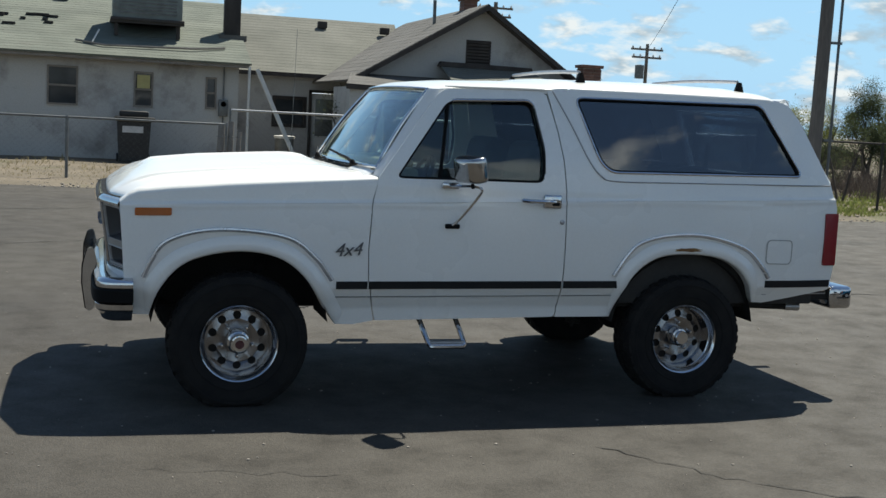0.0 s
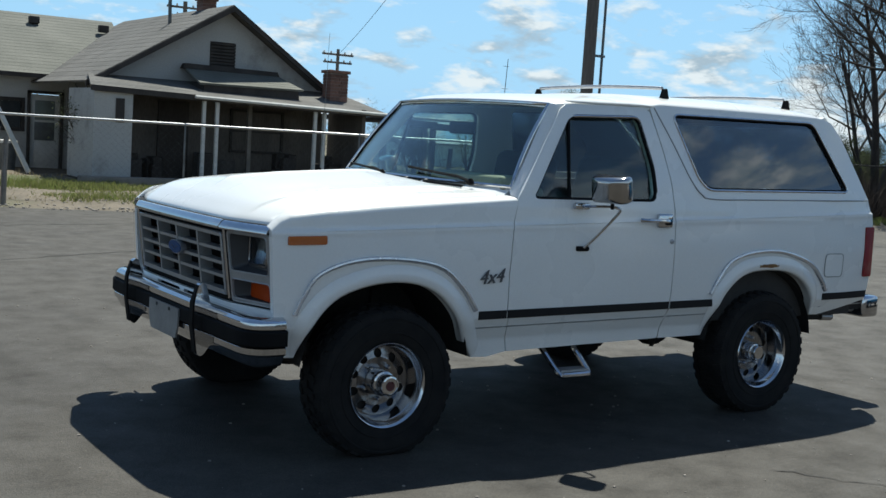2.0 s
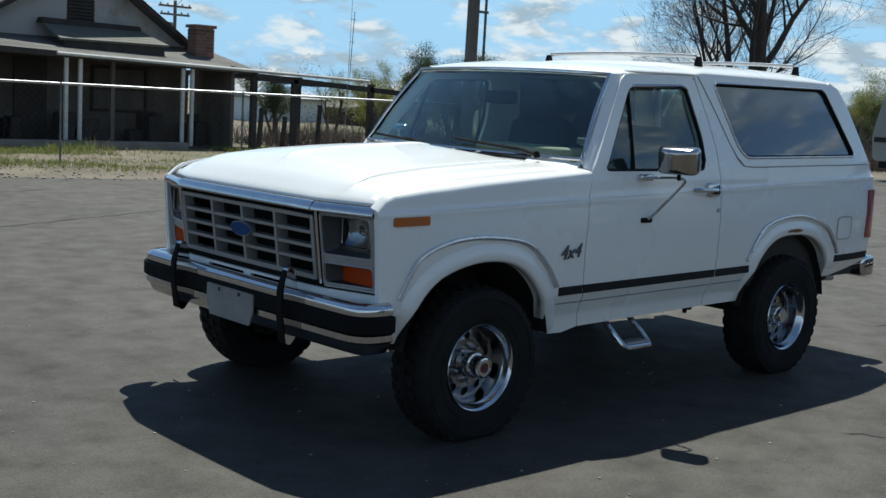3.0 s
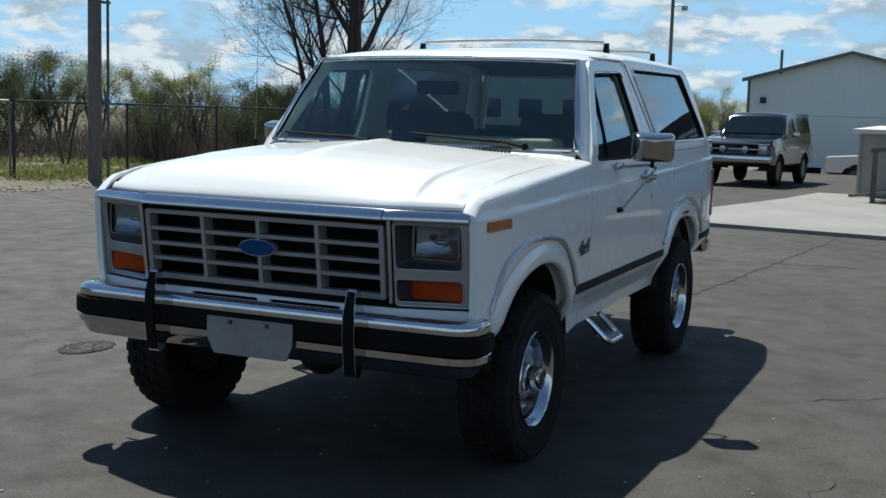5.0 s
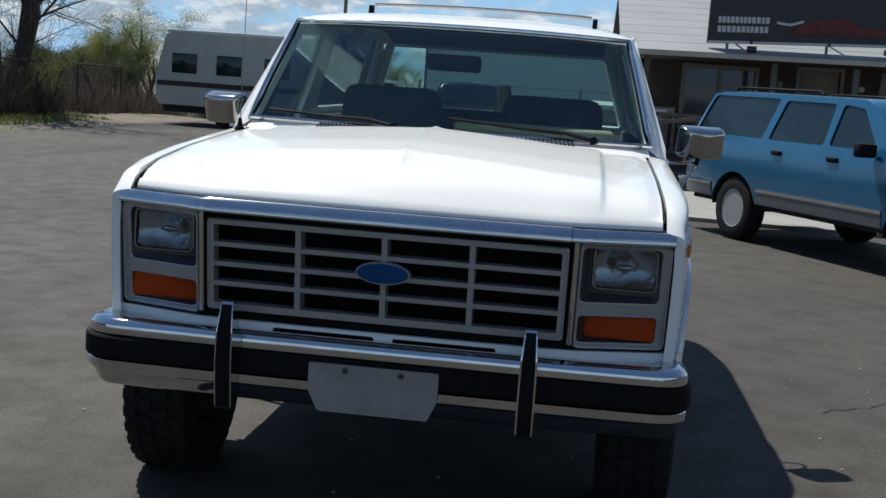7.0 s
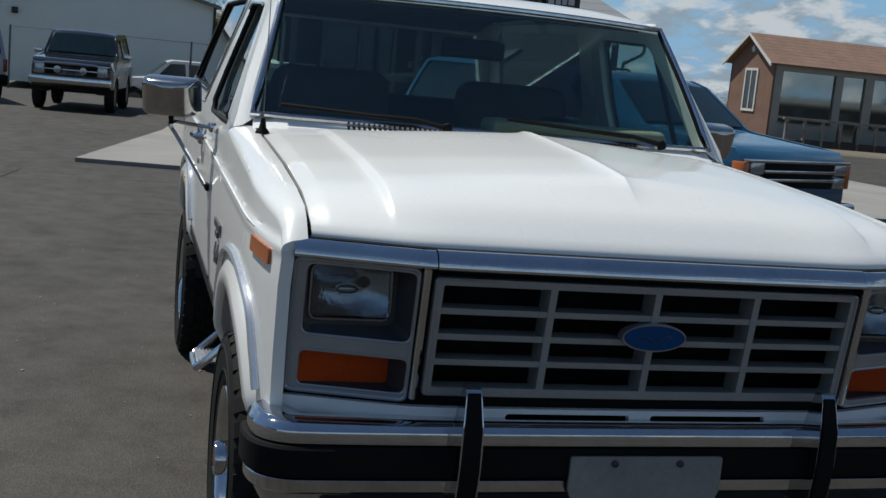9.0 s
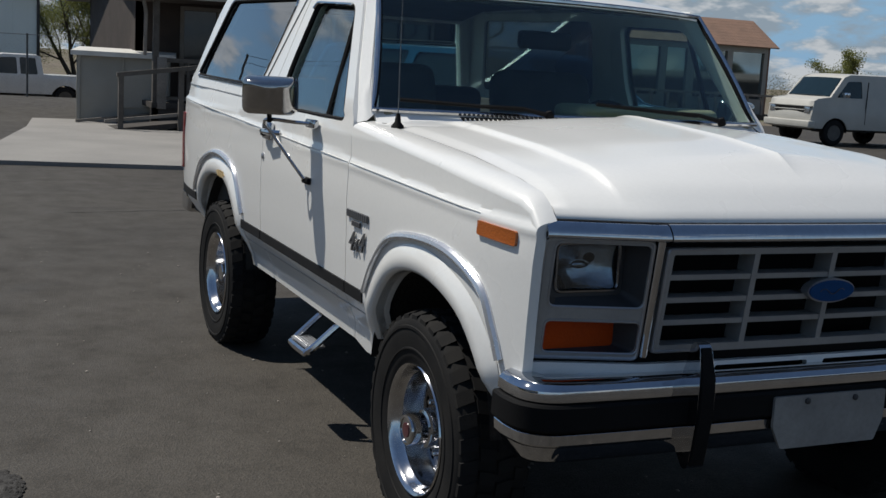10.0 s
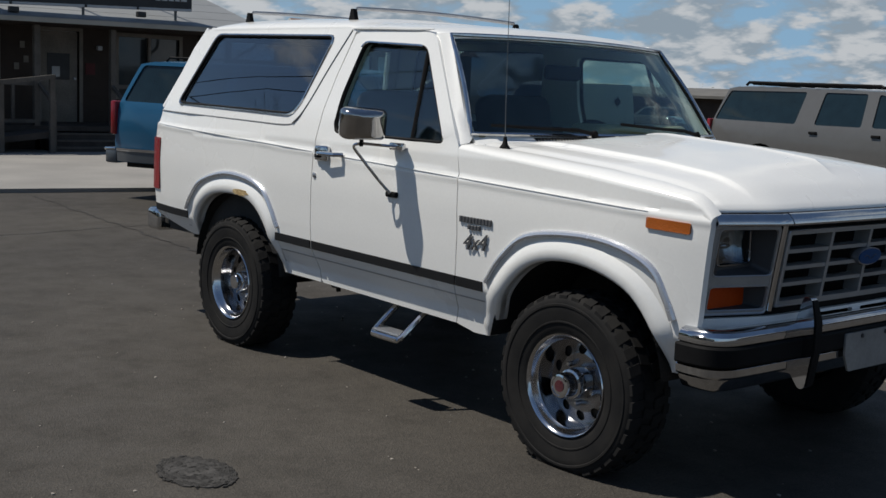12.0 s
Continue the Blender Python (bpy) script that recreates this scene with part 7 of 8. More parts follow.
def door_mirrors(v, x, half, z, material):
    for s in (-1, 1):
        part("door_mirror", one_box((x - 0.06, s * (half + 0.11) - 0.11, z - 0.07), (x + 0.05, s * (half + 0.11) + 0.11, z + 0.07), 0.03), material, v)


# blue wagon, parked nose towards the lot
SUB_OUT = [(2.62, 0.46), (2.68, 0.62), (2.66, 0.98), (2.55, 1.10), (1.42, 1.20), (1.30, 1.22), (0.70, 1.72), (0.50, 1.79), (-2.15, 1.82), (-2.35, 1.78), (-2.60, 1.22), (-2.66, 1.05), (-2.66, 0.62), (-2.62, 0.46)]
SUB_WIN = [[(0.95, 1.20), (0.52, 1.66), (0.14, 1.70), (0.10, 1.20)], [(0.0, 1.20), (0.0, 1.70), (-0.86, 1.71), (-0.98, 1.20)], [(-1.10, 1.20), (-0.98, 1.73), (-2.30, 1.74), (-2.53, 1.22)]]
a = radians(206)
low_roof = lambda z: 1.22 + (z - 1.22) * 0.83 if z > 1.22 else z
BLUE_OUT = [(x * 0.88 if x > 0 else x, low_roof(z)) for x, z in SUB_OUT]
BLUE_WIN = [[(x * 0.88 if x > 0 else x, low_roof(z) + (0.02 if z > 1.5 else 0)) for x, z in w] for w in SUB_WIN]
blue_centre = Vector((8.3, -2.5, 0)) - Matrix.Rotation(a, 3, "Z") @ Vector((-1.50, -0.86, 0))
blue, sy = vehicle("station_wagon", "blue four-door wagon with grey lower panels parked on the lot", pose(blue_centre.x, blue_centre.y, 0, 0, 0, 206), 1.95, BLUE_OUT, BLUE_WIN, (1.52, -1.50), 0.37, M_BLUECAR, M_GREYLOW, 0.60, 0.17, 1.12, ((1.14, 1.22, 0.61, 1.635), (-2.60, 1.22, -2.35, 1.685)), "wagon", rim=M_GRILLE)
front_end(blue, 2.37, 0.975, 0.74, 0.98, 2)
door_mirrors(blue, 0.84, 0.96, 1.20, M_BLACK)
for s in (-1, 1):
    part("tail_lamp", one_box((-2.70, s * 0.88 - 0.07, 0.80), (-2.62, s * 0.88 + 0.07, 1.22), 0.02), M_RED, blue)
    for x in (0.02, -0.94):
        part("door_handle", one_box((x + 0.12, s * 0.965 - 0.02, 1.04), (x + 0.28, s * 0.965 + 0.02, 1.09), 0.01), M_BLACK, blue)
    part("roof_rail", one_tube([(-0.4, s * 0.68, 1.73), (-0.45, s * 0.68, 1.765), (-2.0, s * 0.68, 1.775), (-2.05, s * 0.68, 1.73)], 0.014, 6), M_BLACK, blue)
part("rear_bumper", one_box((-2.80, -0.93, 0.44), (-2.62, 0.93, 0.62), 0.03), M_GREYLOW, blue)
part("bumper_trim", one_box((-2.81, -0.93, 0.60), (-2.64, 0.93, 0.64), 0.01), M_CHROME, blue)
part("plate_holder", one_box((-2.69, -0.2, 0.85), (-2.66, 0.2, 1.0)), M_BLACK, blue)

# dark truck with a pale lower side
DT_OUT = [(2.15, 0.58), (2.22, 0.72), (2.22, 1.08), (2.12, 1.22), (0.85, 1.34), (0.72, 1.36), (0.30, 1.86), (0.10, 1.93), (-1.95, 1.96), (-2.15, 1.90), (-2.38, 1.40), (-2.42, 1.2), (-2.42, 0.72), (-2.40, 0.58)]
DT_WIN = [[(0.50, 1.35), (0.20, 1.78), (-0.32, 1.82), (-0.40, 1.35)], [(-0.75, 1.40), (-0.62, 1.84), (-1.90, 1.86), (-2.15, 1.42)]]
dark, sy = vehicle("dark_truck", "black and silver two-door truck with driving lamps", pose(23.45, 2.22, 0, 0, 0, 174) @ Matrix.Scale(0.89, 4), 1.96, DT_OUT, DT_WIN, (1.42, -1.28), 0.42, M_BLACKCAR, M_SILVERCAR, 1.02, 0.15, 1.28, ((0.72, 1.36, 0.30, 1.86), (-2.38, 1.40, -2.15, 1.90)), "truck")
front_end(dark, 2.23, 0.98, 0.86, 1.10, 1, amber=False, bumper_z=0.72)
door_mirrors(dark, 0.35, 0.98, 1.38, M_CHROME)
part("cross_bar", one_tube([(2.3, -0.6, 1.13), (2.34, 0, 1.14), (2.3, 0.6, 1.13)], 0.025, 8), M_CHROME, dark)
for y in (-0.3, 0.3):
    part("driving_lamp", lathe(bmesh.new(), [(0.0, 0), (0.075, 0.01), (0.085, 0.06), (0.0, 0.07)], 16, Matrix.Translation((2.33, y, 0.98)) @ Matrix.Rotation(radians(-90), 4, "Z")), M_LENS, dark)

# silver wagon, seen from behind
SV_OUT = [(2.20, 0.42), (2.28, 0.6), (2.24, 0.95), (1.2, 1.10), (0.5, 1.66), (0.3, 1.72), (-1.85, 1.74), (-2.02, 1.68), (-2.25, 1.12), (-2.30, 1.0), (-2.30, 0.55), (-2.27, 0.42)]
SV_WIN = [[(0.95, 1.12), (0.42, 1.60), (-0.2, 1.63), (-0.25, 1.12)], [(-0.35, 1.12), (-0.32, 1.63), (-1.75, 1.63), (-2.0, 1.14)]]
silver, sy = vehicle("silver_wagon", "silver and dark wagon seen from behind", pose(24.6, 5.15, 0, 0, 0, 16) @ Matrix.Scale(0.94, 4), 1.70, SV_OUT, SV_WIN, (1.35, -1.35), 0.36, M_SILVERCAR, M_BLACK, 0.55, 0.16, 1.05, ((1.2, 1.10, 0.5, 1.66), (-2.25, 1.12, -2.02, 1.68)), "wagon")
part("window_divider", one_box((-2.24, -0.02, 1.12), (-2.02, 0.02, 1.66), 0.0, 1), M_BLACK, silver)
part("rear_bumper", one_box((-2.42, -0.82, 0.40), (-2.26, 0.82, 0.66), 0.04), M_BLACK, silver)
part("plate_recess", one_box((-2.33, -0.17, 0.90), (-2.29, 0.17, 1.02)), M_BLACK, silver)
for s in (-1, 1):
    part("tail_lamp", one_box((-2.33, s * 0.765 - 0.045, 0.72), (-2.27, s * 0.765 + 0.045, 1.02), 0.02), M_RED, silver)

# white pickup beyond the fence
PU_OUT = [(2.65, 0.48), (2.72, 0.65), (2.68, 1.0), (1.35, 1.10), (0.62, 1.70), (0.45, 1.75), (-0.62, 1.75), (-0.72, 1.70), (-0.80, 1.12), (-2.60, 1.12), (-2.62, 0.62), (-2.60, 0.52)]
PU_WIN = [[(1.05, 1.12), (0.55, 1.64), (0.05, 1.66), (0.02, 1.12)], [(-0.08, 1.12), (-0.05, 1.66), (-0.55, 1.66), (-0.62, 1.12)]]
pick, sy = vehicle("pickup_truck", "white pickup truck parked behind the fence", pose(37.2, -0.65, -0.62, 0, 0, 93), 1.9, PU_OUT, PU_WIN, (1.7, -1.5), 0.37, M_WHITECAR, None, 0.5, 0.16, 1.05, ((1.35, 1.10, 0.62, 1.70),), "pickup")
front_end(pick, 2.72, 0.95, 0.72, 0.95, 2, amber=False)
door_mirrors(pick, 0.95, 0.95, 1.16, M_BLACK)

# cream van
VAN_OUT = [(2.05, 0.45), (2.10, 0.70), (2.02, 1.18), (1.92, 1.24), (1.50, 1.30), (1.05, 1.84), (0.85, 1.92), (-2.05, 1.96), (-2.22, 1.90), (-2.26, 1.2), (-2.26, 0.55), (-2.24, 0.45)]
VAN_WIN = [[(1.30, 1.30), (0.92, 1.74), (0.45, 1.76), (0.42, 1.30)]]
van, sy = vehicle("panel_van", "old cream panel van with a black diamond decal", pose(20.55, -21.55, 0, 0, 0, 88), 1.95, VAN_OUT, VAN_WIN, (1.30, -1.35), 0.35, M_CREAM, None, 0.5, 0.10, 1.2, ((1.50, 1.30, 1.05, 1.84),), "van")
front_end(van, 2.07, 0.975, 0.84, 1.02, 1, amber=False, chrome=M_CREAM, bumper_z=0.55)
door_mirrors(van, 1.15, 0.98, 1.38, M_CHROME)
for s in (-1, 1):
    part("decal", prism(bmesh.new(), [(-1.55, 1.42), (-1.42, 1.57), (-1.29, 1.42), (-1.42, 1.27)], "y", s * 0.955 - 0.014, s * 0.955 + 0.014), M_BLACK, van, "black diamond decal")
    part("door_seam", one_box((0.30, s * 0.965 - 0.012, 0.6), (0.315, s * 0.965 + 0.012, 1.75)), M_BLACK, van)

# pale grey wagon
GS_OUT = [(x + 0.52 if x > 0 else x, z) for x, z in SUB_OUT]
GS_WIN = [[(1.47, 1.20), (1.06, 1.68), (0.76, 1.75), (0.74, 1.20)], [(0.54, 1.20), (0.55, 1.75), (-0.27, 1.755), (-0.37, 1.20)], [(-0.76, 1.20), (-0.64, 1.755), (-2.30, 1.745), (-2.56, 1.22)]]
gs, sy = vehicle("long_wagon", "pale grey long wagon with black windows and roof rack", pose(6.12, -14.1, 0, 0, 0, 176), 1.95, GS_OUT, GS_WIN, (2.20, -1.42), 0.39, M_GREYCAR, M_GREYLOW, 0.58, 0.17, 1.12, ((1.82, 1.22, 1.22, 1.72), (-2.60, 1.22, -2.35, 1.78)), "wagon")
front_end(gs, 3.21, 0.975, 0.74, 0.98, 2)
door_mirrors(gs, 1.5, 0.96, 1.20, M_BLACK)
for s in (-1, 1):
    part("tail_lamp", one_box((-2.70, s * 0.88 - 0.07, 0.80), (-2.62, s * 0.88 + 0.07, 1.22), 0.02), M_RED, gs)
    part("roof_rail", one_tube([(0.75, s * 0.68, 1.85), (0.70, s * 0.68, 1.88), (-2.0, s * 0.68, 1.90), (-2.05, s * 0.68, 1.85)], 0.028, 6), M_BLACK, gs)
    for x in (0.65, -0.55):
        part("door_handle", one_box((x + 0.12, s * 0.965 - 0.02, 1.04), (x + 0.28, s * 0.965 + 0.02, 1.09), 0.01), M_BLACK, gs)
part("rear_bumper", one_box((-2.80, -0.93, 0.44), (-2.62, 0.93, 0.62), 0.03), M_CHROME, gs)
for k in range(7):
    x = -0.1 - 0.3 * k
    part("rack_slat", one_box((x - 0.02, -0.68, 1.855), (x + 0.02, 0.68, 1.885), 0.004), M_BLACK, gs)

# small far car behind it
far, sy = vehicle("far_car", "small pale car parked far off", pose(34.0, -42.0, 0, 0, 0, 30) @ Matrix.Scale(0.70, 4), 1.75, SV_OUT, SV_WIN, (1.35, -1.35), 0.33, M_GREYCAR, None, 0.5, 0.16, 1.05, ((1.2, 1.10, 0.5, 1.66), (-2.25, 1.12, -2.02, 1.68)))

# camper
camper = thing("camper_trailer", "pale camper trailer with dark windows", "trailer", pose(27.3, 9.0, 0, 0, 0, 86) @ Matrix.Diagonal((0.78, 1, 1, 1)))
part("body", prism(bmesh.new(), rounded([(-3.0, 0.55), (3.0, 0.55), (3.1, 1.3), (2.7, 2.55), (-2.9, 2.6), (-3.05, 1.2)], 0.18), "y", -1.15, 1.15), M_CREAM, camper)
part("roof_cap", one_box((-2.9, -1.12, 2.56), (2.7, 1.12, 2.66), 0.03), M_WHITECAR, camper)
for x in (-2.0, -0.2, 1.5):
    part("window", one_box((x, -1.17, 1.45), (x + 0.95, -1.14, 2.0), 0.01), M_CARGLASS, camper)
    part("window", one_box((x, 1.14, 1.45), (x + 0.95, 1.17, 2.0), 0.01), M_CARGLASS, camper)
part("window", one_box((-3.1, -0.7, 1.4), (-3.02, 0.7, 2.0), 0.01), M_CARGLASS, camper)
for s in (-1, 1):
    part("stripe", one_box((-3.0, s * 1.155 - 0.01, 1.08), (3.0, s * 1.155 + 0.01, 1.22)), M_BROWN, camper)
part("skirt", one_box((-2.8, -1.05, 0.35), (2.8, 1.05, 0.58)), M_UNDER, camper)
for x in (-0.5, 0.5):
    for s in (-1, 1):
        part("wheel", lathe(bmesh.new(), [(0.0, -0.1), (0.33, -0.09), (0.35, 0), (0.33, 0.09), (0.0, 0.1)], 20, Matrix.Translation((x, s * 1.0, 0.35))), M_RUBBER, camper)

# ---- buildings on the east side ----
garage = thing("metal_garage", "large pale blue-grey metal garage with a low gable", "garage")
bm = prism(bmesh.new(), [(6.30, -0.3), (-2.1, -0.3), (-2.1, 3.46), (2.15, 4.46), (6.30, 3.42)], "x", 45.0, 45.2)
part("front_wall", bm, M_METALWALL, garage)
part("side_wall", one_box((45.2, -2.1, -0.3), (62, -1.9, 3.46)), M_METALWALL, garage)
part("side_wall", one_box((45.2, 6.1, -0.3), (62, 6.3, 3.42)), M_METALWALL, garage)
part("back_wall", one_box((61.8, -2.0, -0.3), (62, 6.2, 3.4)), M_METALWALL, garage)
n = 30
for k in range(n):
    y = -2.0 + 8.2 * k / n
    z = 3.46 + (y + 2.1) / 4.25 * 1.0 if y < 2.15 else 4.46 - (y - 2.15) / 4.15 * 1.04
    part("siding_rib", one_box((44.988, y, -0.3), (45.0, y + 0.04, z - 0.03)), M_METALWALL, garage)
for (y0, z0), (y1, z1) in (((-2.35, 3.40), (2.15, 4.52)), ((6.55, 3.36), (2.15, 4.52))):
    roof_plane("roof", [(44.7, y0, z0), (62.3, y0, z0), (62.3, y1, z1), (44.7, y1, z1)], M_ROOFMETAL, 4, garage)
    part("roof_trim", prism(bmesh.new(), [(y0, z0 - 0.12), (y1, z1 - 0.12), (y1, z1 + 0.03), (y0, z0 + 0.03)], "x", 44.62, 44.72), M_DULLSTEEL, garage)
part("corner_trim", one_box((44.95, -2.16, -0.3), (45.25, -2.05, 3.45)), M_SIGN, garage)
part("corner_trim", one_box((44.95, 6.25, -0.3), (45.1, 6.36, 3.42)), M_DULLSTEEL, garage)
part("downpipe", one_tube([(44.9, 5.0, 3.6), (44.9, 5.0, 4.6)], 0.06, 6), M_DULLSTEEL, garage)
part("wall_lamp", one_box((44.85, 5.55, 2.35), (45.0, 5.8, 2.6), 0.03), M_SIGN, garage)
part("side_door", one_box((48.5, -2.14, -0.2), (49.6, -2.08, 2.2)), M_SIGN, garage)
part("side_door", one_box((52.5, -2.14, -0.2), (56.0, -2.08, 2.9)), M_DARKWOOD, garage)

tanbox = thing("utility_shed", "low tan utility shed with a pale flat lid", "shed", pose(19.2, -0.48, 0, 0, 0, -12) @ Matrix.Translation((-19.2, 0.48, 0)))
part("body", one_box((19.2, -2.25, 0.0), (20.8, -0.48, 1.34), 0.01), M_TAN, tanbox)
part("lid", prism(bmesh.new(), [(19.05, 1.33), (20.95, 1.33), (20.95, 1.50), (19.05, 1.42)], "y", -2.36, -0.38), M_WHITE_TRIM, tanbox)
part("side_panel", one_box((19.17, -2.2, 0.35), (19.2, -1.3, 1.05)), M_TAN, tanbox)
for y in (-2.2, -1.36, -0.53):
    part("batten", one_box((19.17, y - 0.02, 0.0), (19.2, y + 0.02, 1.33)), M_TAN, tanbox)
tagged(part("plank", one_tube([(18.6, -0.4, 0.08), (18.9, -2.4, 0.30)], 0.04, 4), M_PALEWOOD), "weathered plank lying by the shed", "plank")

M_RAILWOOD = mat("grey_rail_wood", (0.11, 0.098, 0.086), rough=0.9, color2=(0.078, 0.070, 0.062), scale=3, fine=30, vary=0.16, bump=0.3)
office = thing("office", "brown single-storey sales office with a railed porch", "office")
Y0, Y1 = -1.75, -8.95
wl_ = [(-4.18, -2.72, 1.12, 2.36), (-8.32, -6.85, 1.12, 2.42)]
dw = (-5.95, -5.12)
wall_panel("front_wall", "x", 20.0, [(Y1, 0.0), (dw[0], 0.0), (dw[0], 2.46), (dw[1], 2.46), (dw[1], 0.0), (Y0, 0.0), (Y0, 2.75), (Y1, 2.75)], [sq(*w) for w in wl_], 0.15, M_BROWN, office)
for w in wl_:
    wi = window(office, "x", 20.0, *w, frame_w=0.08, bar=False, frame_mat=M_PALEWOOD)
    part("mullion", one_box((19.97, (w[0] + w[1]) / 2 - 0.03, w[2]), (20.05, (w[0] + w[1]) / 2 + 0.03, w[3])), M_PALEWOOD, wi)
od = part("door", one_box((20.03, dw[0] + 0.02, 0.52), (20.08, dw[1] - 0.02, 2.44), 0.01), M_PALEWOOD, office, "pale office door with a poster")
part("door_poster", one_box((20.015, dw[0] + 0.2, 1.42), (20.03, dw[1] - 0.14, 1.98)), M_SIGN, od)
part("poster_note", one_box((20.005, dw[0] + 0.42, 1.48), (20.015, dw[1] - 0.24, 1.70)), M_SIGNWHITE, od)
part("door_knob", one_box((19.98, dw[0] + 0.06, 1.42), (20.03, dw[0] + 0.12, 1.48), 0.01), M_SATIN, od)
bm = bmesh.new()
box(bm, (19.97, dw[0] - 0.08, 0.5), (20.03, dw[0], 2.54)); box(bm, (19.97, dw[1], 0.5), (20.03, dw[1] + 0.08, 2.54)); box(bm, (19.97, dw[0], 2.46), (20.03, dw[1], 2.54))
part("door_frame", bm, M_PALEWOOD, office)
part("red_notice", one_box((19.98, dw[0] - 0.36, 1.55), (20.0, dw[0] - 0.14, 1.80)), M_CLOTH, office)
part("porch_lamp", one_box((19.9, dw[0] - 0.50, 2.08), (20.0, dw[0] - 0.38, 2.18), 0.02), M_SIGNWHITE, office)
for z, y in ((2.05, -4.72), (1.75, -4.80), (1.60, -4.60)):
    part("wall_notice", one_box((19.985, y - 0.05, z), (20.0, y + 0.05, z + 0.14)), M_PALEWOOD, office)
wall_panel("side_wall", "y", Y0, sq(20.0, 27.0, 0.0, 2.7), [], -0.15, M_BROWN, office)
wall_panel("side_wall", "y", Y1, sq(20.0, 27.0, 0.0, 2.7), [], 0.15, M_BROWN, office)
part("back_wall", one_box((26.9, Y1, 0), (27.0, Y0, 2.7)), M_BROWN, office)
# the eave rises a little towards the south
ROOF_N, ROOF_S, EAVE_N, EAVE_S = -1.22, -9.25, 2.56, 2.66
roof_plane("roof", [(17.6, ROOF_N, EAVE_N), (17.6, ROOF_S, EAVE_S), (23.5, ROOF_S, 4.22), (23.5, ROOF_N, 4.15)], M_ROOFMETAL, 8, office, "grey low-pitched roof")
roof_plane("roof", [(27.6, ROOF_N, 2.7), (27.6, ROOF_S, 2.78), (23.5, ROOF_S, 4.22), (23.5, ROOF_N, 4.15)], M_ROOFMETAL, 4, office)
part("fascia", prism(bmesh.new(), [(ROOF_N, EAVE_N - 0.10), (ROOF_S, EAVE_S - 0.10), (ROOF_S, EAVE_S - 0.01), (ROOF_N, EAVE_N - 0.01)], "x", 17.55, 17.62), M_TAN, office, "pale porch fascia")
part("soffit", prism(bmesh.new(), [(ROOF_N, EAVE_N - 0.09), (ROOF_S, EAVE_S - 0.09), (ROOF_S, EAVE_S - 0.06), (ROOF_N, EAVE_N - 0.06)], "x", 17.62, 20.0), M_BROWN, office)
for y in (-1.78, -4.26, -5.82, -8.46):
    part("porch_post", one_box((17.95, y - 0.055, 0.0), (18.06, y + 0.055, 2.46)), M_RAILWOOD, office)
part("newel", one_box((17.90, -1.98, 0.40), (18.08, -1.80, 1.38), 0.01), M_PALEWOOD, office, "pale boxed rail post")
part("downpipe", one_tube([(17.75, -1.50, 2.42), (17.85, -1.56, 2.2), (17.9, -1.56, 1.4)], 0.035, 8), M_PALEWOOD, office)
part("downpipe", one_tube(smooth_path([(17.70, -8.98, 2.52), (17.72, -8.95, 2.30), (17.85, -8.70, 2.12), (17.9, -8.62, 1.9), (17.9, -8.62, 0.1)], 5), 0.035, 8), M_DULLSTEEL, office, "bent grey downpipe")
part("porch_floor", one_box((17.9, -8.6, 0.42), (20.0, -1.7, 0.52)), M_DARKWOOD, office)
part("porch_skirt", one_box((17.95, -8.6, 0.0), (18.0, -5.85, 0.43)), M_DARKWOOD, office)
part("porch_skirt", one_box((17.95, -4.3, 0.0), (18.0, -1.7, 0.43)), M_DARKWOOD, office)
for k in range(3):
    part("step", one_box((17.20 + 0.26 * k, -5.76, 0.0), (17.50 + 0.26 * k, -4.34, 0.15 + 0.12 * k), 0.01), M_DARKWOOD, office)
    part("step_edge", one_box((17.185 + 0.26 * k, -5.76, 0.115 + 0.12 * k), (17.20 + 0.26 * k, -4.34, 0.152 + 0.12 * k)), M_RAILWOOD, office)
for y in (-4.30, -5.80):
    part("stair_post", one_box((17.20, y - 0.045, 0.0), (17.29, y + 0.045, 1.0)), M_RAILWOOD, office)
    part("stair_rail", one_tube([(17.24, y, 0.97), (18.0, y, 1.34)], 0.04, 4), M_RAILWOOD, office)
for ya, yb in ((-1.95, -4.26), (-5.82, -8.46)):
    part("rail", one_box((17.96, yb, 1.29), (18.04, ya, 1.37)), M_RAILWOOD, office)
    part("rail", one_box((17.96, yb, 0.57), (18.04, ya, 0.64)), M_RAILWOOD, office)
    k = int((ya - yb) / 0.42)
    for i in range(k + 1):
        y = yb + (ya - yb) * i / k
        part("baluster", one_box((17.975, y - 0.03, 0.60), (18.025, y + 0.03, 1.30)), M_RAILWOOD, office)
ramp = [(-0.9, 0.06), (-4.2, 0.46), (-4.2, 0.34), (-0.9, -0.02)]
part("ramp", prism(bmesh.new(), ramp, "x", 17.0, 17.9), M_DARKWOOD, office)
part("ramp_edge", prism(bmesh.new(), [(-0.7, 0.22), (-2.1, 0.39), (-2.1, 0.33), (-0.7, 0.16)], "x", 16.94, 17.0), M_PALEWOOD, office)
for y in (-0.98, -2.06, -3.2, -4.15):
    z = 0.05 + 0.11 * (-0.9 - y)
    part("ramp_post", one_box((16.90, y - 0.045, 0.0), (16.99, y + 0.045, z + 1.02)), M_RAILWOOD, office)
part("ramp_rail", prism(bmesh.new(), [(-0.9, 0.99), (-4.2, 1.44), (-4.2, 1.52), (-0.9, 1.07)], "x", 16.88, 16.97), M_RAILWOOD, office)
sign = thing("roof_sign", "long black sign board with pale lettering on the roof", "sign")
SIGN_N, SIGN_S, SIGN_ZN, SIGN_ZS = -2.90, -7.55, 2.78, 2.95


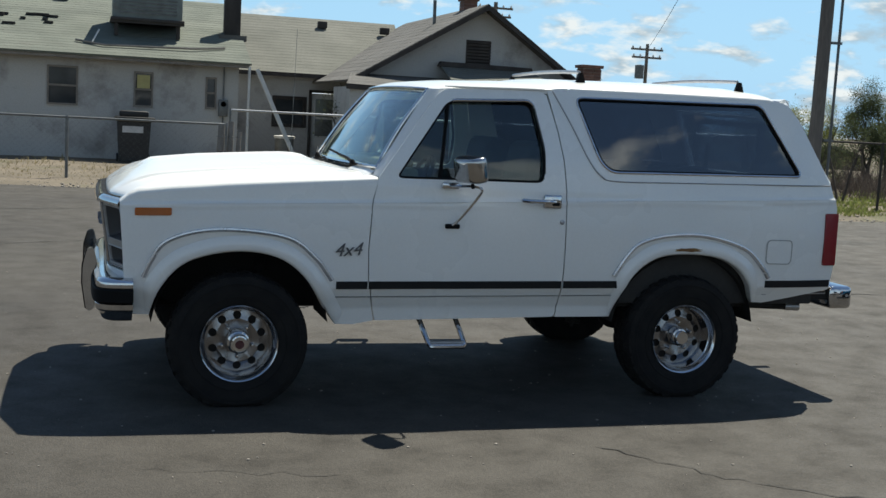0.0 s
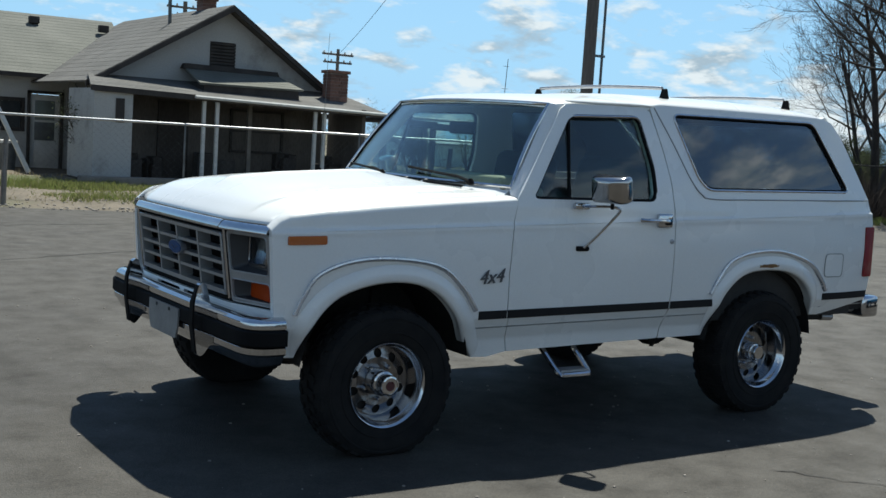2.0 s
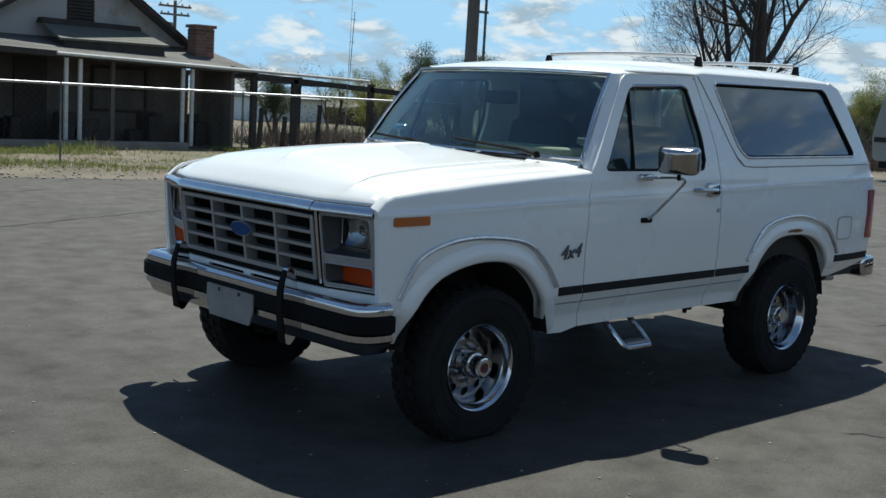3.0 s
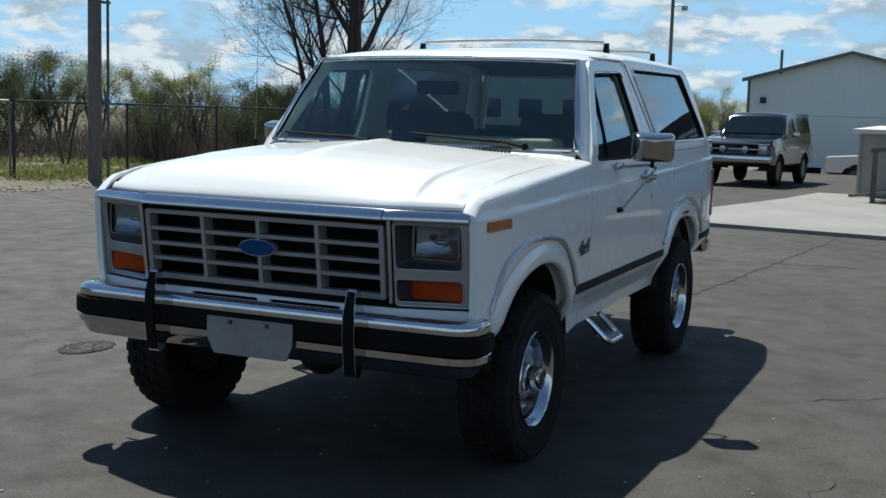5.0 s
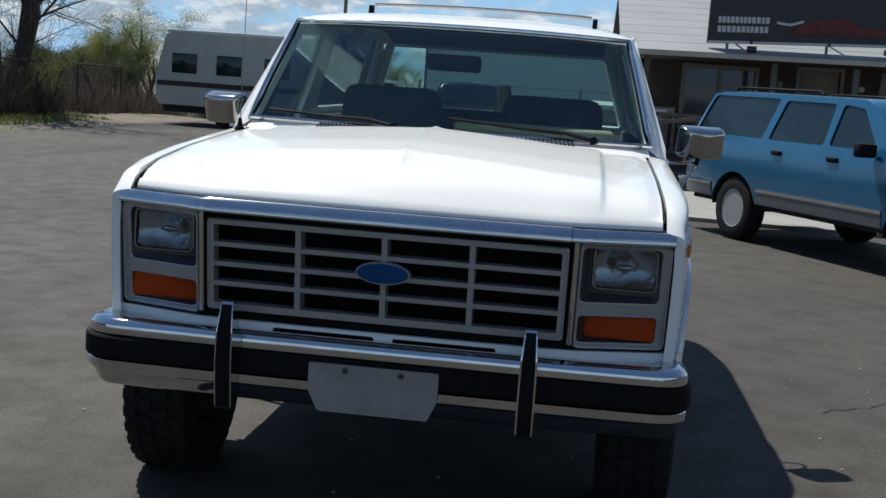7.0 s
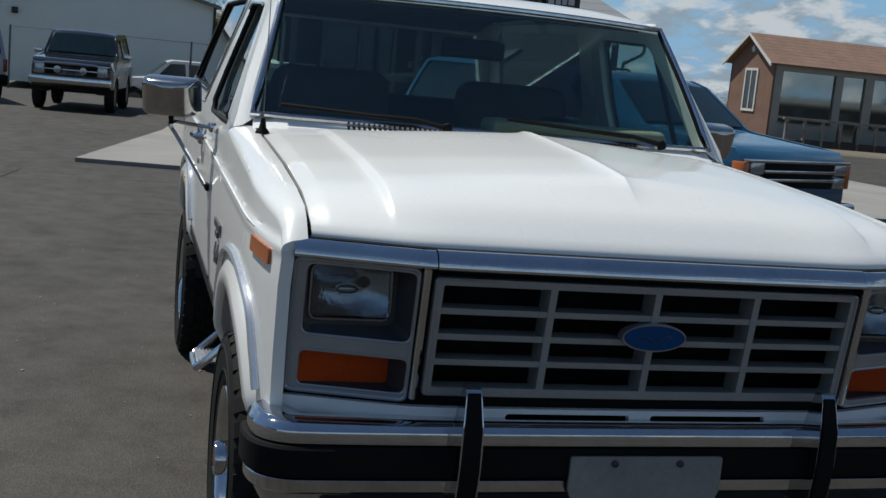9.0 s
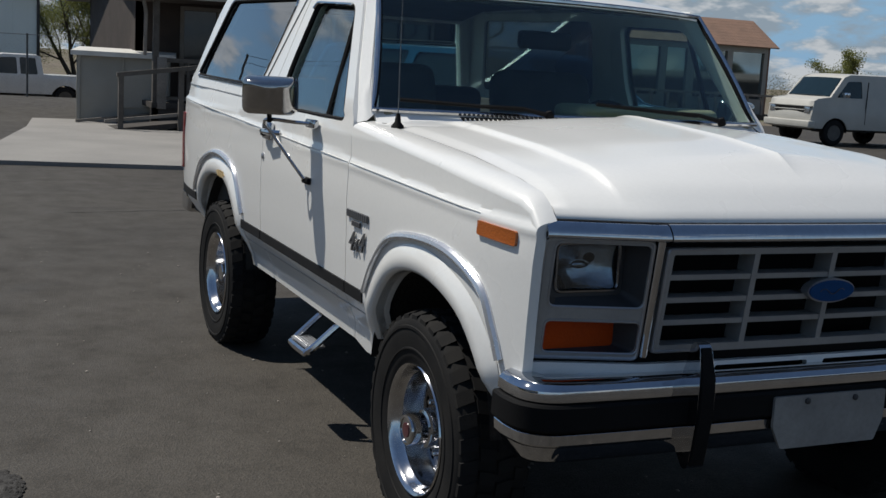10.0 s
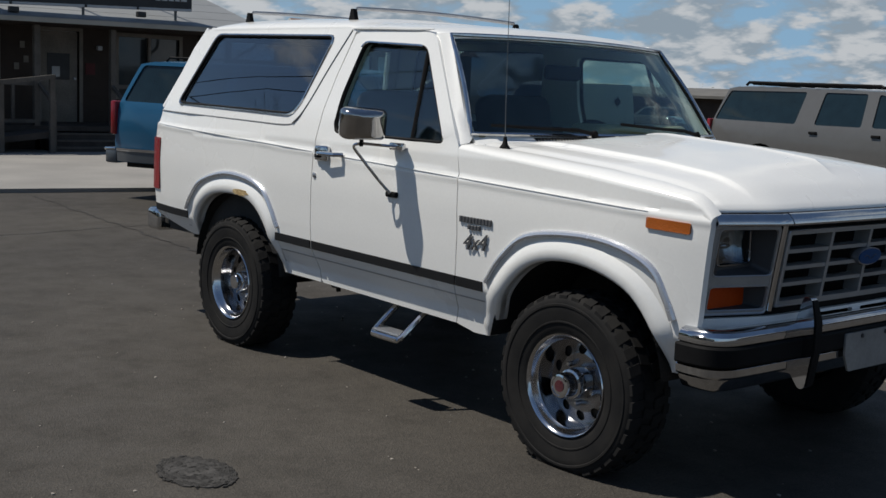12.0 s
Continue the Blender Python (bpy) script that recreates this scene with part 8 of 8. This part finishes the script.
def sign_z(y):
    return SIGN_ZN + (SIGN_ZS - SIGN_ZN) * (y - SIGN_N) / (SIGN_S - SIGN_N)


part("board", prism(bmesh.new(), [(SIGN_N, SIGN_ZN), (SIGN_S, SIGN_ZS), (SIGN_S, SIGN_ZS + 0.95), (SIGN_N, SIGN_ZN + 0.95)], "x", 17.95, 18.05), M_SIGN, sign)
for y0, y1 in ((-2.92, -3.72), (-3.78, -5.2), (-5.26, -6.3), (-6.36, -7.53)):
    part("border", prism(bmesh.new(), [(y0, sign_z(y0) + 0.0), (y1, sign_z(y1)), (y1, sign_z(y1) + 0.05), (y0, sign_z(y0) + 0.05)], "x", 17.93, 17.95), M_SIGNWHITE, sign)
rng = random.Random(5)
for y0, y1, h0, h1 in ((-3.08, -4.05, 0.22, 0.34), (-3.08, -4.05, 0.40, 0.52), (-6.72, -7.46, 0.20, 0.42)):
    y = y0
    while y > y1:
        w = rng.uniform(0.45, 0.6) * (h1 - h0)
        part("letter_bar", one_box((17.93, y - w, sign_z(y) + h0), (17.952, y, sign_z(y) + h1)), M_SIGNWHITE, sign)
        y -= w * 1.35
part("sign_shape", prism(bmesh.new(), [(-4.5, sign_z(-4.5) + 0.20), (-6.3, sign_z(-6.3) + 0.20), (-6.2, sign_z(-6.2) + 0.34), (-5.8, sign_z(-5.8) + 0.38), (-5.5, sign_z(-5.5) + 0.52), (-4.9, sign_z(-4.9) + 0.50), (-4.6, sign_z(-4.6) + 0.36)], "x", 17.92, 17.945), M_CLOTH, sign, "dull red graphic shape")
part("sign_shape", one_tube([(17.93, -4.2, 3.25), (17.93, -4.45, 3.22), (17.93, -4.7, 3.30)], 0.03, 5), M_SIGNWHITE, sign)
for y in (-3.3, -5.2, -7.2):
    part("strut", one_tube([(18.05, y, sign_z(y) + 0.7), (19.6, y, 3.12)], 0.03, 6), M_DULLSTEEL, sign)
    part("foot", one_tube([(18.0, y, sign_z(y) + 0.02), (18.0, y, 2.62)], 0.03, 6), M_DULLSTEEL, sign)
for y in (-3.75, -6.33):
    part("floodlight", one_box((17.72, y - 0.09, sign_z(y) - 0.16), (17.86, y + 0.09, sign_z(y) - 0.05), 0.02), M_SIGN, sign)

M_COATED = mat("coated_mirror_pane", (0.40, 0.44, 0.43), rough=0.04, metal=0.9, scale=1.2, vary=0.08, rough_vary=0.02)
cabin = thing("cabin", "red-brown garden cabin with glazed front and shingle roof", "cabin", pose(37.8, -24.04, 0, 0, 0, -1.5))
# local: long side faces -x, from y = 0 to y = -6.8; gable end at y = 0
CW, CL, CH, CR = 3.66, 8.7, 3.3, 4.4
part("gable_wall", prism(bmesh.new(), [(0, 0), (CW, 0), (CW, CH), (CW / 2, CR), (0, CH)], "y", -0.1, 0.0), M_CABIN, cabin)
part("gable_wall", prism(bmesh.new(), [(0, 0), (CW, 0), (CW, CH), (CW / 2, CR), (0, CH)], "y", -CL, -CL + 0.1), M_CABIN, cabin)
part("back_wall", one_box((CW - 0.1, -CL, 0), (CW, 0, CH)), M_CABIN, cabin)
wins = [(-2.9, -0.45, 0.9, 2.95), (-4.3, -3.25, 0.1, 2.95), (-6.4, -4.7, 0.9, 2.95), (-8.4, -6.7, 0.9, 2.95)]
bm = panel([(-CL + 0.1, 0), (-0.1, 0), (-0.1, CH), (-CL + 0.1, CH)], [sq(*w) for w in wins], lambda a, z: 0.0, 1, 0.1)
for v in bm.verts:
    v.co = Vector((v.co.y + 0.1, v.co.x, v.co.z))
bmesh.ops.recalc_face_normals(bm, faces=bm.faces)
part("front_wall", bm, M_TAN, cabin, flat=True)
for w in wins:
    window(cabin, "x", 0.05, *w, frame_w=0.06, bar=False, frame_mat=M_TAN, pane_mat=M_COATED)
part("gable_window", one_box((1.3, 0.0, 1.3), (2.2, 0.03, 2.9)), M_PANE, cabin)
bm = bmesh.new()
box(bm, (1.2, 0.0, 1.2), (1.3, 0.05, 3.0)); box(bm, (2.2, 0.0, 1.2), (2.3, 0.05, 3.0)); box(bm, (1.3, 0.0, 2.9), (2.2, 0.05, 3.0)); box(bm, (1.3, 0.0, 1.2), (2.2, 0.05, 1.3)); box(bm, (1.72, 0.0, 1.3), (1.78, 0.05, 2.9))
part("gable_window_frame", bm, M_WHITE_TRIM, cabin)
part("gable_disc", lathe(bmesh.new(), [(0.13, 0.0), (0.13, 0.05), (0.0, 0.06)], 16, Matrix.Translation((CW / 2, 0.0, 3.8))), M_WHITE_TRIM, cabin)
for x0, x1 in ((-0.25, CW / 2), (CW + 0.25, CW / 2)):
    roof_plane("roof", [(x0, 0.3, CH - 0.08), (x0, -CL - 0.3, CH - 0.08), (x1, -CL - 0.3, CR + 0.06), (x1, 0.3, CR + 0.06)], M_CABINROOF, 9, cabin)
    part("barge_board", prism(bmesh.new(), [(x0, CH - 0.22), (x1, CR - 0.06), (x1, CR + 0.05), (x0, CH - 0.08)], "y", 0.28, 0.33), M_WHITE_TRIM, cabin)
for k in range(11):
    part("deck_post", one_box((-1.3, -0.2 - 0.82 * k, 0.0), (-1.2, -0.1 - 0.82 * k, 1.05)), M_PALEWOOD, cabin)
part("deck_rail", one_box((-1.32, -8.6, 1.03), (-1.18, 0.0, 1.12)), M_PALEWOOD, cabin)
part("deck", one_box((-1.3, -8.6, 0.0), (0.0, 0.0, 0.25)), M_DARKWOOD, cabin)

# long low building far to the south
longb = thing("long_building", "long low brown building far off", "building")
part("wall", one_box((-60, -52, 0), (46, -44, 1.75)), M_BROWN, longb)
part("roof", prism(bmesh.new(), [(-52.6, 1.72), (-43.4, 1.72), (-43.4, 1.86), (-48, 2.3), (-52.6, 1.86)], "x", -60.5, 46.5), M_SHINGLE_B, longb)
for k in range(16):
    part("window", one_box((-50 + 6 * k, -44.05, 0.7), (-48.6 + 6 * k, -43.98, 1.4)), M_PANE, longb)


# ---- trees, brush and weeds ----
def limb(bm, p, d, length, r, depth, rng, tips, kids, wild=0.16, up=0.08, seg=5, first=0.35, fan=0.75, tip_from=0):
    """One limb with side branches along its upper part; tips collects the fine ends."""
    pts, rs, ds = [p.copy()], [r], [d.copy()]
    for k in range(seg):
        d = (d + Vector((rng.gauss(0, 1), rng.gauss(0, 1), rng.gauss(0, 0.7))) * wild * 0.7 + Vector((0, 0, up))).normalized()
        p = p + d * length / seg
        pts.append(p.copy()); ds.append(d.copy())
        rs.append(max(0.003, r * (1 - 0.72 * (k + 1) / seg)))
    tube(bm, pts, rs, 8 if r > 0.08 else 5 if r > 0.02 else 3)
    if depth <= tip_from:
        tips += [(q.copy(), e.copy()) for q, e in zip(pts[2:], ds[2:])]
    if depth == 0:
        return
    n = kids[min(len(kids) - 1, depth)]
    for k in range(n):
        t = first + (1 - first) * (k + rng.random()) / n
        f = min(seg - 1e-3, t * seg)
        a = int(f)
        q = pts[a].lerp(pts[a + 1], f - a)
        side = Matrix.Rotation(rng.uniform(0, 6.283), 3, ds[a]) @ ds[a].orthogonal().normalized()
        ang = fan * rng.uniform(0.6, 1.25)
        nd = (ds[a] * math.cos(ang) + side * math.sin(ang)).normalized()
        rr = rs[a] * rng.uniform(0.38, 0.6)
        limb(bm, q, nd, length * rng.uniform(0.42, 0.68) * (1.15 - 0.4 * t), rr, depth - 1, rng, tips, kids, wild, up, seg, 0.2, fan, tip_from)


def leaf_mesh(name, centres, size, seed, material, parent=None):
    """Thin pointed leaves, each turned at random, as one mesh."""
    g = np.random.default_rng(seed)
    c = np.asarray(centres, dtype=float)
    n = len(c)
    u = g.normal(size=(n, 3)); u /= np.linalg.norm(u, axis=1, keepdims=True)
    w = np.cross(u, g.normal(size=(n, 3))); w /= np.linalg.norm(w, axis=1, keepdims=True)
    s = (size * g.uniform(0.5, 1.35, n))[:, None]
    v = np.stack([c - u * s, c + w * s * 0.45, c + u * s, c - w * s * 0.45], axis=1).reshape(-1, 3)
    me = bpy.data.meshes.new(name)
    me.from_pydata(v.tolist(), [], np.arange(4 * n).reshape(n, 4).tolist())
    me.materials.append(material)
    ob = new(name, me)
    if parent:
        ob.parent = parent
    return ob


def tree(x, y, height, trunk_r, seed, leaf=None, count=0, size=0.04, fuzz=0.2, stems=1, lean=0.2, label="", kids=(0, 4, 5, 5), fan=0.75, share=0.55, low=0.28):
    rng = random.Random(seed)
    t = thing("tree", label, "tree", pose(x, y, ground_z(x, y)))
    tips = []
    for k in range(stems):
        a = rng.uniform(0, 1.2) + 6.283 * k / stems
        d = Vector((math.cos(a) * lean, math.sin(a) * lean, 1)).normalized()
        off = trunk_r * 0.8 if stems > 1 else 0
        bm = bmesh.new()
        limb(bm, Vector((math.cos(a) * off, math.sin(a) * off, -0.1)), d, height * share * rng.uniform(0.85, 1.1), trunk_r * rng.uniform(0.8, 1.0), len(kids) - 1, rng, tips, kids, fan=fan, tip_from=1, first=low)
        part("trunk", bm, M_BARK, t, sharp=80)
    if leaf:
        g = np.random.default_rng(seed)
        p = np.array([tuple(q) for q, _ in tips])
        c = p[g.integers(0, len(p), count)] + np.clip(g.normal(size=(count, 3)), -1.7, 1.7) * (fuzz, fuzz, fuzz * 0.8)
        leaf_mesh("crown", c, size, seed, leaf, t)
    return t


# the large bare tree by the lot
bare = thing("tree", "large bare tree with one thick dark trunk and thin stems", "tree", pose(25.4, 15.5, ground_z(25.4, 15.5) - 0.1))
rng = random.Random(29)
for dx, dy, lx, ly, long, r, depth, low in ((0, -0.10, 0.0, -0.25, 7.6, 0.31, 4, 0.22), (0.05, 0.16, -0.05, 0.20, 6.6, 0.15, 4, 0.26), (-0.1, 0.30, 0.08, 0.34, 5.6, 0.10, 4, 0.25), (0.1, 0.10, -0.1, 0.04, 5.6, 0.10, 4, 0.3), (-0.1, -0.15, -0.1, -0.55, 3.4, 0.06, 3, 0.3)):
    bm = bmesh.new()
    limb(bm, Vector((dx, dy, -0.15)), Vector((lx, ly, 1)).normalized(), long, r, depth, rng, [], (0, 6, 6, 7, 9), wild=0.15, up=0.06, fan=0.78, first=low)
    part("trunk", bm, M_BARK, bare, sharp=80)
# spring trees beyond the fence
KINDS = ((M_LEAF, 17000, 0.025, 0.04, "tree with thin yellow-green spring leaves"), (M_LEAF_D, 19000, 0.026, 0.045, "darker green bushy tree"), (M_LEAF, 6500, 0.023, 0.04, "half-bare tree with sparse new leaves"), (M_LEAF_E, 26000, 0.03, 0.055, "dense dark evergreen tree"))
spots = [(28.1, 31.2, 4.2, 1), (29.4, 30.0, 3.3, 2), (31.2, 27.7, 3.1, 0), (32.4, 26.1, 3.5, 0), (33.3, 25.0, 2.8, 2), (34.2, 23.7, 2.9, 0), (25.3, 32.5, 3.2, 0), (27.6, 30.4, 3.7, 2), (26.7, 31.4, 3.3, 1), (30.3, 29.0, 3.5, 0),
         (24.3, 17.0, 2.7, 1), (25.6, 14.5, 2.3, 2), (40, 26.6, 3.1, 3), (41, 25.6, 2.7, 3), (41.5, 22.6, 2.8, 3), (41, 21.2, 3.0, 3), (42, 20.4, 3.1, 3), (43, 20.8, 2.7, 3), (40, 18.3, 4.6, 0), (41, 17.6, 4.9, 0), (42, 17.5, 4.4, 2), (35.5, 19.5, 3.2, 2), (37, 16.5, 3.0, 1), (39, 14.0, 3.2, 0), (33, 17.5, 2.4, 1),
         (16.5, 27.0, 2.6, 1), (14.2, 31.0, 2.8, 0), (19.5, 28.0, 2.4, 2), (18.0, 24.0, 2.2, 0), (21.0, 23.0, 2.5, 1), (44.6, 9.0, 3.6, 0), (46.0, 7.9, 3.4, 2), (62.4, 12.6, 4.2, 0), (63.0, 11.2, 3.8, 0), (64.5, 9.6, 3.9, 2), (50, -4.4, 6.2, 0), (54, -6.0, 6.6, 1), (47.5, -6.5, 5.6, 2), (58, -9, 6.8, 0)]
for n_, (x, y, h, k) in enumerate(spots):
    leaf, count, size, fuzz, lab = KINDS[k]
    tree(x, y, h * 1.12, 0.04 + 0.016 * h, 100 + n_, leaf, int(count * (h / 3.2) ** 1.3), size * (1.0 if h < 5 else 1.4), fuzz * h, stems=2 + n_ % 2, lean=0.35, label=lab, kids=(0, 4, 5), share=0.62)
for x, y, h, k in ((30, -46, 2.9, 0), (-4, -58, 5, 1), (14, -60, 4.5, 0), (40, -40, 5, 2), (2, -57, 4, 1), (22, -56, 4, 2)):
    leaf, count, size, fuzz, lab = KINDS[k]
    tree(x, y, h, 0.14, 200 + int(x), leaf, max(count, 14000), size * 1.9, fuzz * h * 0.8, stems=2, label="leafy tree behind far buildings", kids=(0, 4, 5), share=0.62)
for x, y, h, k in ((21.5, 17.5, 2.2, 41), (23, 20.5, 2.4, 42), (30, 20.0, 2.3, 43), (17.0, 21.0, 1.9, 44), (18.2, 16.5, 1.7, 45), (26.5, 19.5, 2.0, 46), (22.3, 15.6, 1.9, 47), (25.2, 16.2, 2.2, 48), (28.5, 17.0, 2.3, 49), (20.2, 15.2, 1.5, 50)):
    tree(x, y, h, 0.05, 300 + k, M_LEAF_D, 9000, 0.022, 0.12, stems=4, lean=0.5, label="dense dark green shrub", kids=(0, 4, 5), share=0.7)
tree(4.3, 22.3, 2.2, 0.04, 612, M_LEAF_D, 500, 0.03, 0.12, stems=3, lean=0.2, label="thin leafless shrub by the porch", kids=(0, 5, 6), share=0.75)
# bare saplings among the brush
for k in range(16):
    rng = random.Random(500 + k)
    x = 13.5 + 1.55 * k + rng.uniform(-0.6, 0.6)
    tree(x, lerp_table(EDGE, x) + rng.uniform(3.0, 6.5), rng.uniform(1.9, 3.0), 0.045, 520 + k, stems=2, lean=0.25, label="thin bare sapling in the brush", kids=(0, 4, 5), fan=0.6, share=0.7)


def brush(name, label, material, area, count, height, seed, width=0.012, fork=3):
    rng = random.Random(seed)
    bm = bmesh.new()
    for k in range(count):
        x, y = area(rng)
        z = ground_z(x, y) - 0.02
        h = height * rng.uniform(0.4, 1.2) * max(0.25, 0.8 + 1.2 * noise.noise(Vector((x * 0.55, y * 0.55, 4))))
        for j in range(fork):
            p = Vector((x, y, z))
            d = Vector((rng.gauss(0, 0.45), rng.gauss(0, 0.45), 1)).normalized()
            w = width * rng.uniform(0.6, 1.3)
            side = Vector((rng.uniform(-1, 1), rng.uniform(-1, 1), 0)).normalized() * w
            q = p + d * h * 0.55
            r = q + (d + Vector((rng.gauss(0, 0.4), rng.gauss(0, 0.4), 0.1))).normalized() * h * 0.45
            a, b = bm.verts.new(p - side), bm.verts.new(p + side)
            c, e = bm.verts.new(q + side * 0.7), bm.verts.new(q - side * 0.7)
            bm.faces.new((a, b, c, e))
            bm.faces.new((e, c, bm.verts.new(r)))
    return tagged(part(name, bm, material, flat=True), label, name.replace("_", " "), kind="stuff")


def strip(x0, x1, lo, hi):
    def area(rng):
        x = rng.uniform(x0, x1)
        return x, lerp_table(EDGE, x) + rng.uniform(lo, hi)
    return area


def clumpy(area):
    """Thickets with gaps between them."""
    def pick(rng):
        while True:
            x, y = area(rng)
            if noise.noise(Vector((x * 0.55, y * 0.55, 9))) + 0.25 > rng.uniform(-0.3, 0.6):
                return x, y
    return pick


brush("brush", "tangle of bare grey-brown brush along the fence", M_TWIG, clumpy(strip(17.5, 34, 2.2, 8.0)), 4200, 1.45, 1, 0.006, 5)
brush("brush", "low dry brush behind the fence", M_TWIG, strip(19, 60, 3, 16), 3000, 1.1, 2, 0.012, 4)
brush("brush", "low dark brush in the yard behind the fence", M_TWIG, clumpy(strip(12.5, 20, 6, 15)), 1500, 0.9, 12, 0.008, 4)
brush("grass", "tufts of green grass at the fence", M_GRASS, strip(1.5, 14, 1.2, 4.5), 5200, 0.11, 3, 0.007, 3)
brush("grass", "green grass in the field", M_GRASS, strip(10, 26, 0.9, 9), 9000, 0.16, 4, 0.016, 3)
brush("grass", "rough green grass before the porch", M_GRASS, lambda r: (r.gauss(3.6, 1.3), r.gauss(18.9, 0.7)), 3000, 0.2, 8, 0.008, 3)
brush("weeds", "dry straw-coloured weeds on the verge", M_DRYGRASS, strip(-16, 20, 0.8, 4.0), 3600, 0.085, 5, 0.005, 3)
brush("weeds", "dry weeds before the house wall", M_DRYGRASS, lambda r: (r.uniform(-12, 10), r.uniform(18, 23.6)), 1600, 0.14, 6, 0.007, 3)

rng = random.Random(77)
bm = bmesh.new()
for k in range(1500):
    x = rng.uniform(-12, 24)
    y = lerp_table(EDGE, x) + abs(rng.gauss(0.15, 0.9)) - 0.25
    s = rng.choice((0.010, 0.014, 0.018, 0.028))
    bmesh.ops.create_icosphere(bm, subdivisions=1, radius=s, matrix=Matrix.Translation((x, y, max(0.0, ground_z(x, y)) + s * 0.3)) @ Matrix.Rotation(rng.uniform(0, 3), 4, "Z") @ Matrix.Diagonal((1.3, 0.9, 0.6, 1)))
tagged(part("gravel", bm, M_STONE, flat=True), "loose stones along the ragged asphalt edge", "gravel", kind="stuff")

# far woods closing the horizon
def far_row(name, pts, h, seed, label, size=0.065):
    g = np.random.default_rng(seed)
    c = []
    for (xa, ya), (xb, yb) in zip(pts, pts[1:]):
        n = int(math.hypot(xb - xa, yb - ya) / 1.1)
        for k in range(n):
            t = (k + g.random()) / n
            x, y = xa + (xb - xa) * t + g.uniform(-4, 4), ya + (yb - ya) * t + g.uniform(-4, 4)
            top = h * g.uniform(0.4, 1.15)
            m = 420
            q = g.normal(size=(m, 3))
            q = q / np.linalg.norm(q, axis=1)[:, None] * (g.random((m, 1)) ** 0.45) * (1.35, 1.35, 0.46 * top) + g.normal(size=(m, 3)) * 0.07 + (x, y, top * 0.52)
            q[:, 2] = np.clip(q[:, 2], 0.0, top * 1.1) + ground_z(x, y)
            c.append(q)
    return tagged(leaf_mesh(name, np.concatenate(c), size, seed, M_FARWOOD), label, "woods", kind="stuff")


far_row("far_woods", [(-60, 75), (10, 80), (60, 72), (100, 50), (120, 10), (120, -40)], 5.0, 1, "distant belt of half-bare trees")
far_row("far_woods", [(120, -40), (80, -80), (0, -95), (-80, -80), (-110, 0), (-60, 75)], 4.0, 2, "distant low belt of trees across the road")
far_row("far_thicket", [(26, 33), (40, 28), (58, 22)], 2.0, 3, "dark thicket behind the fence", 0.04)
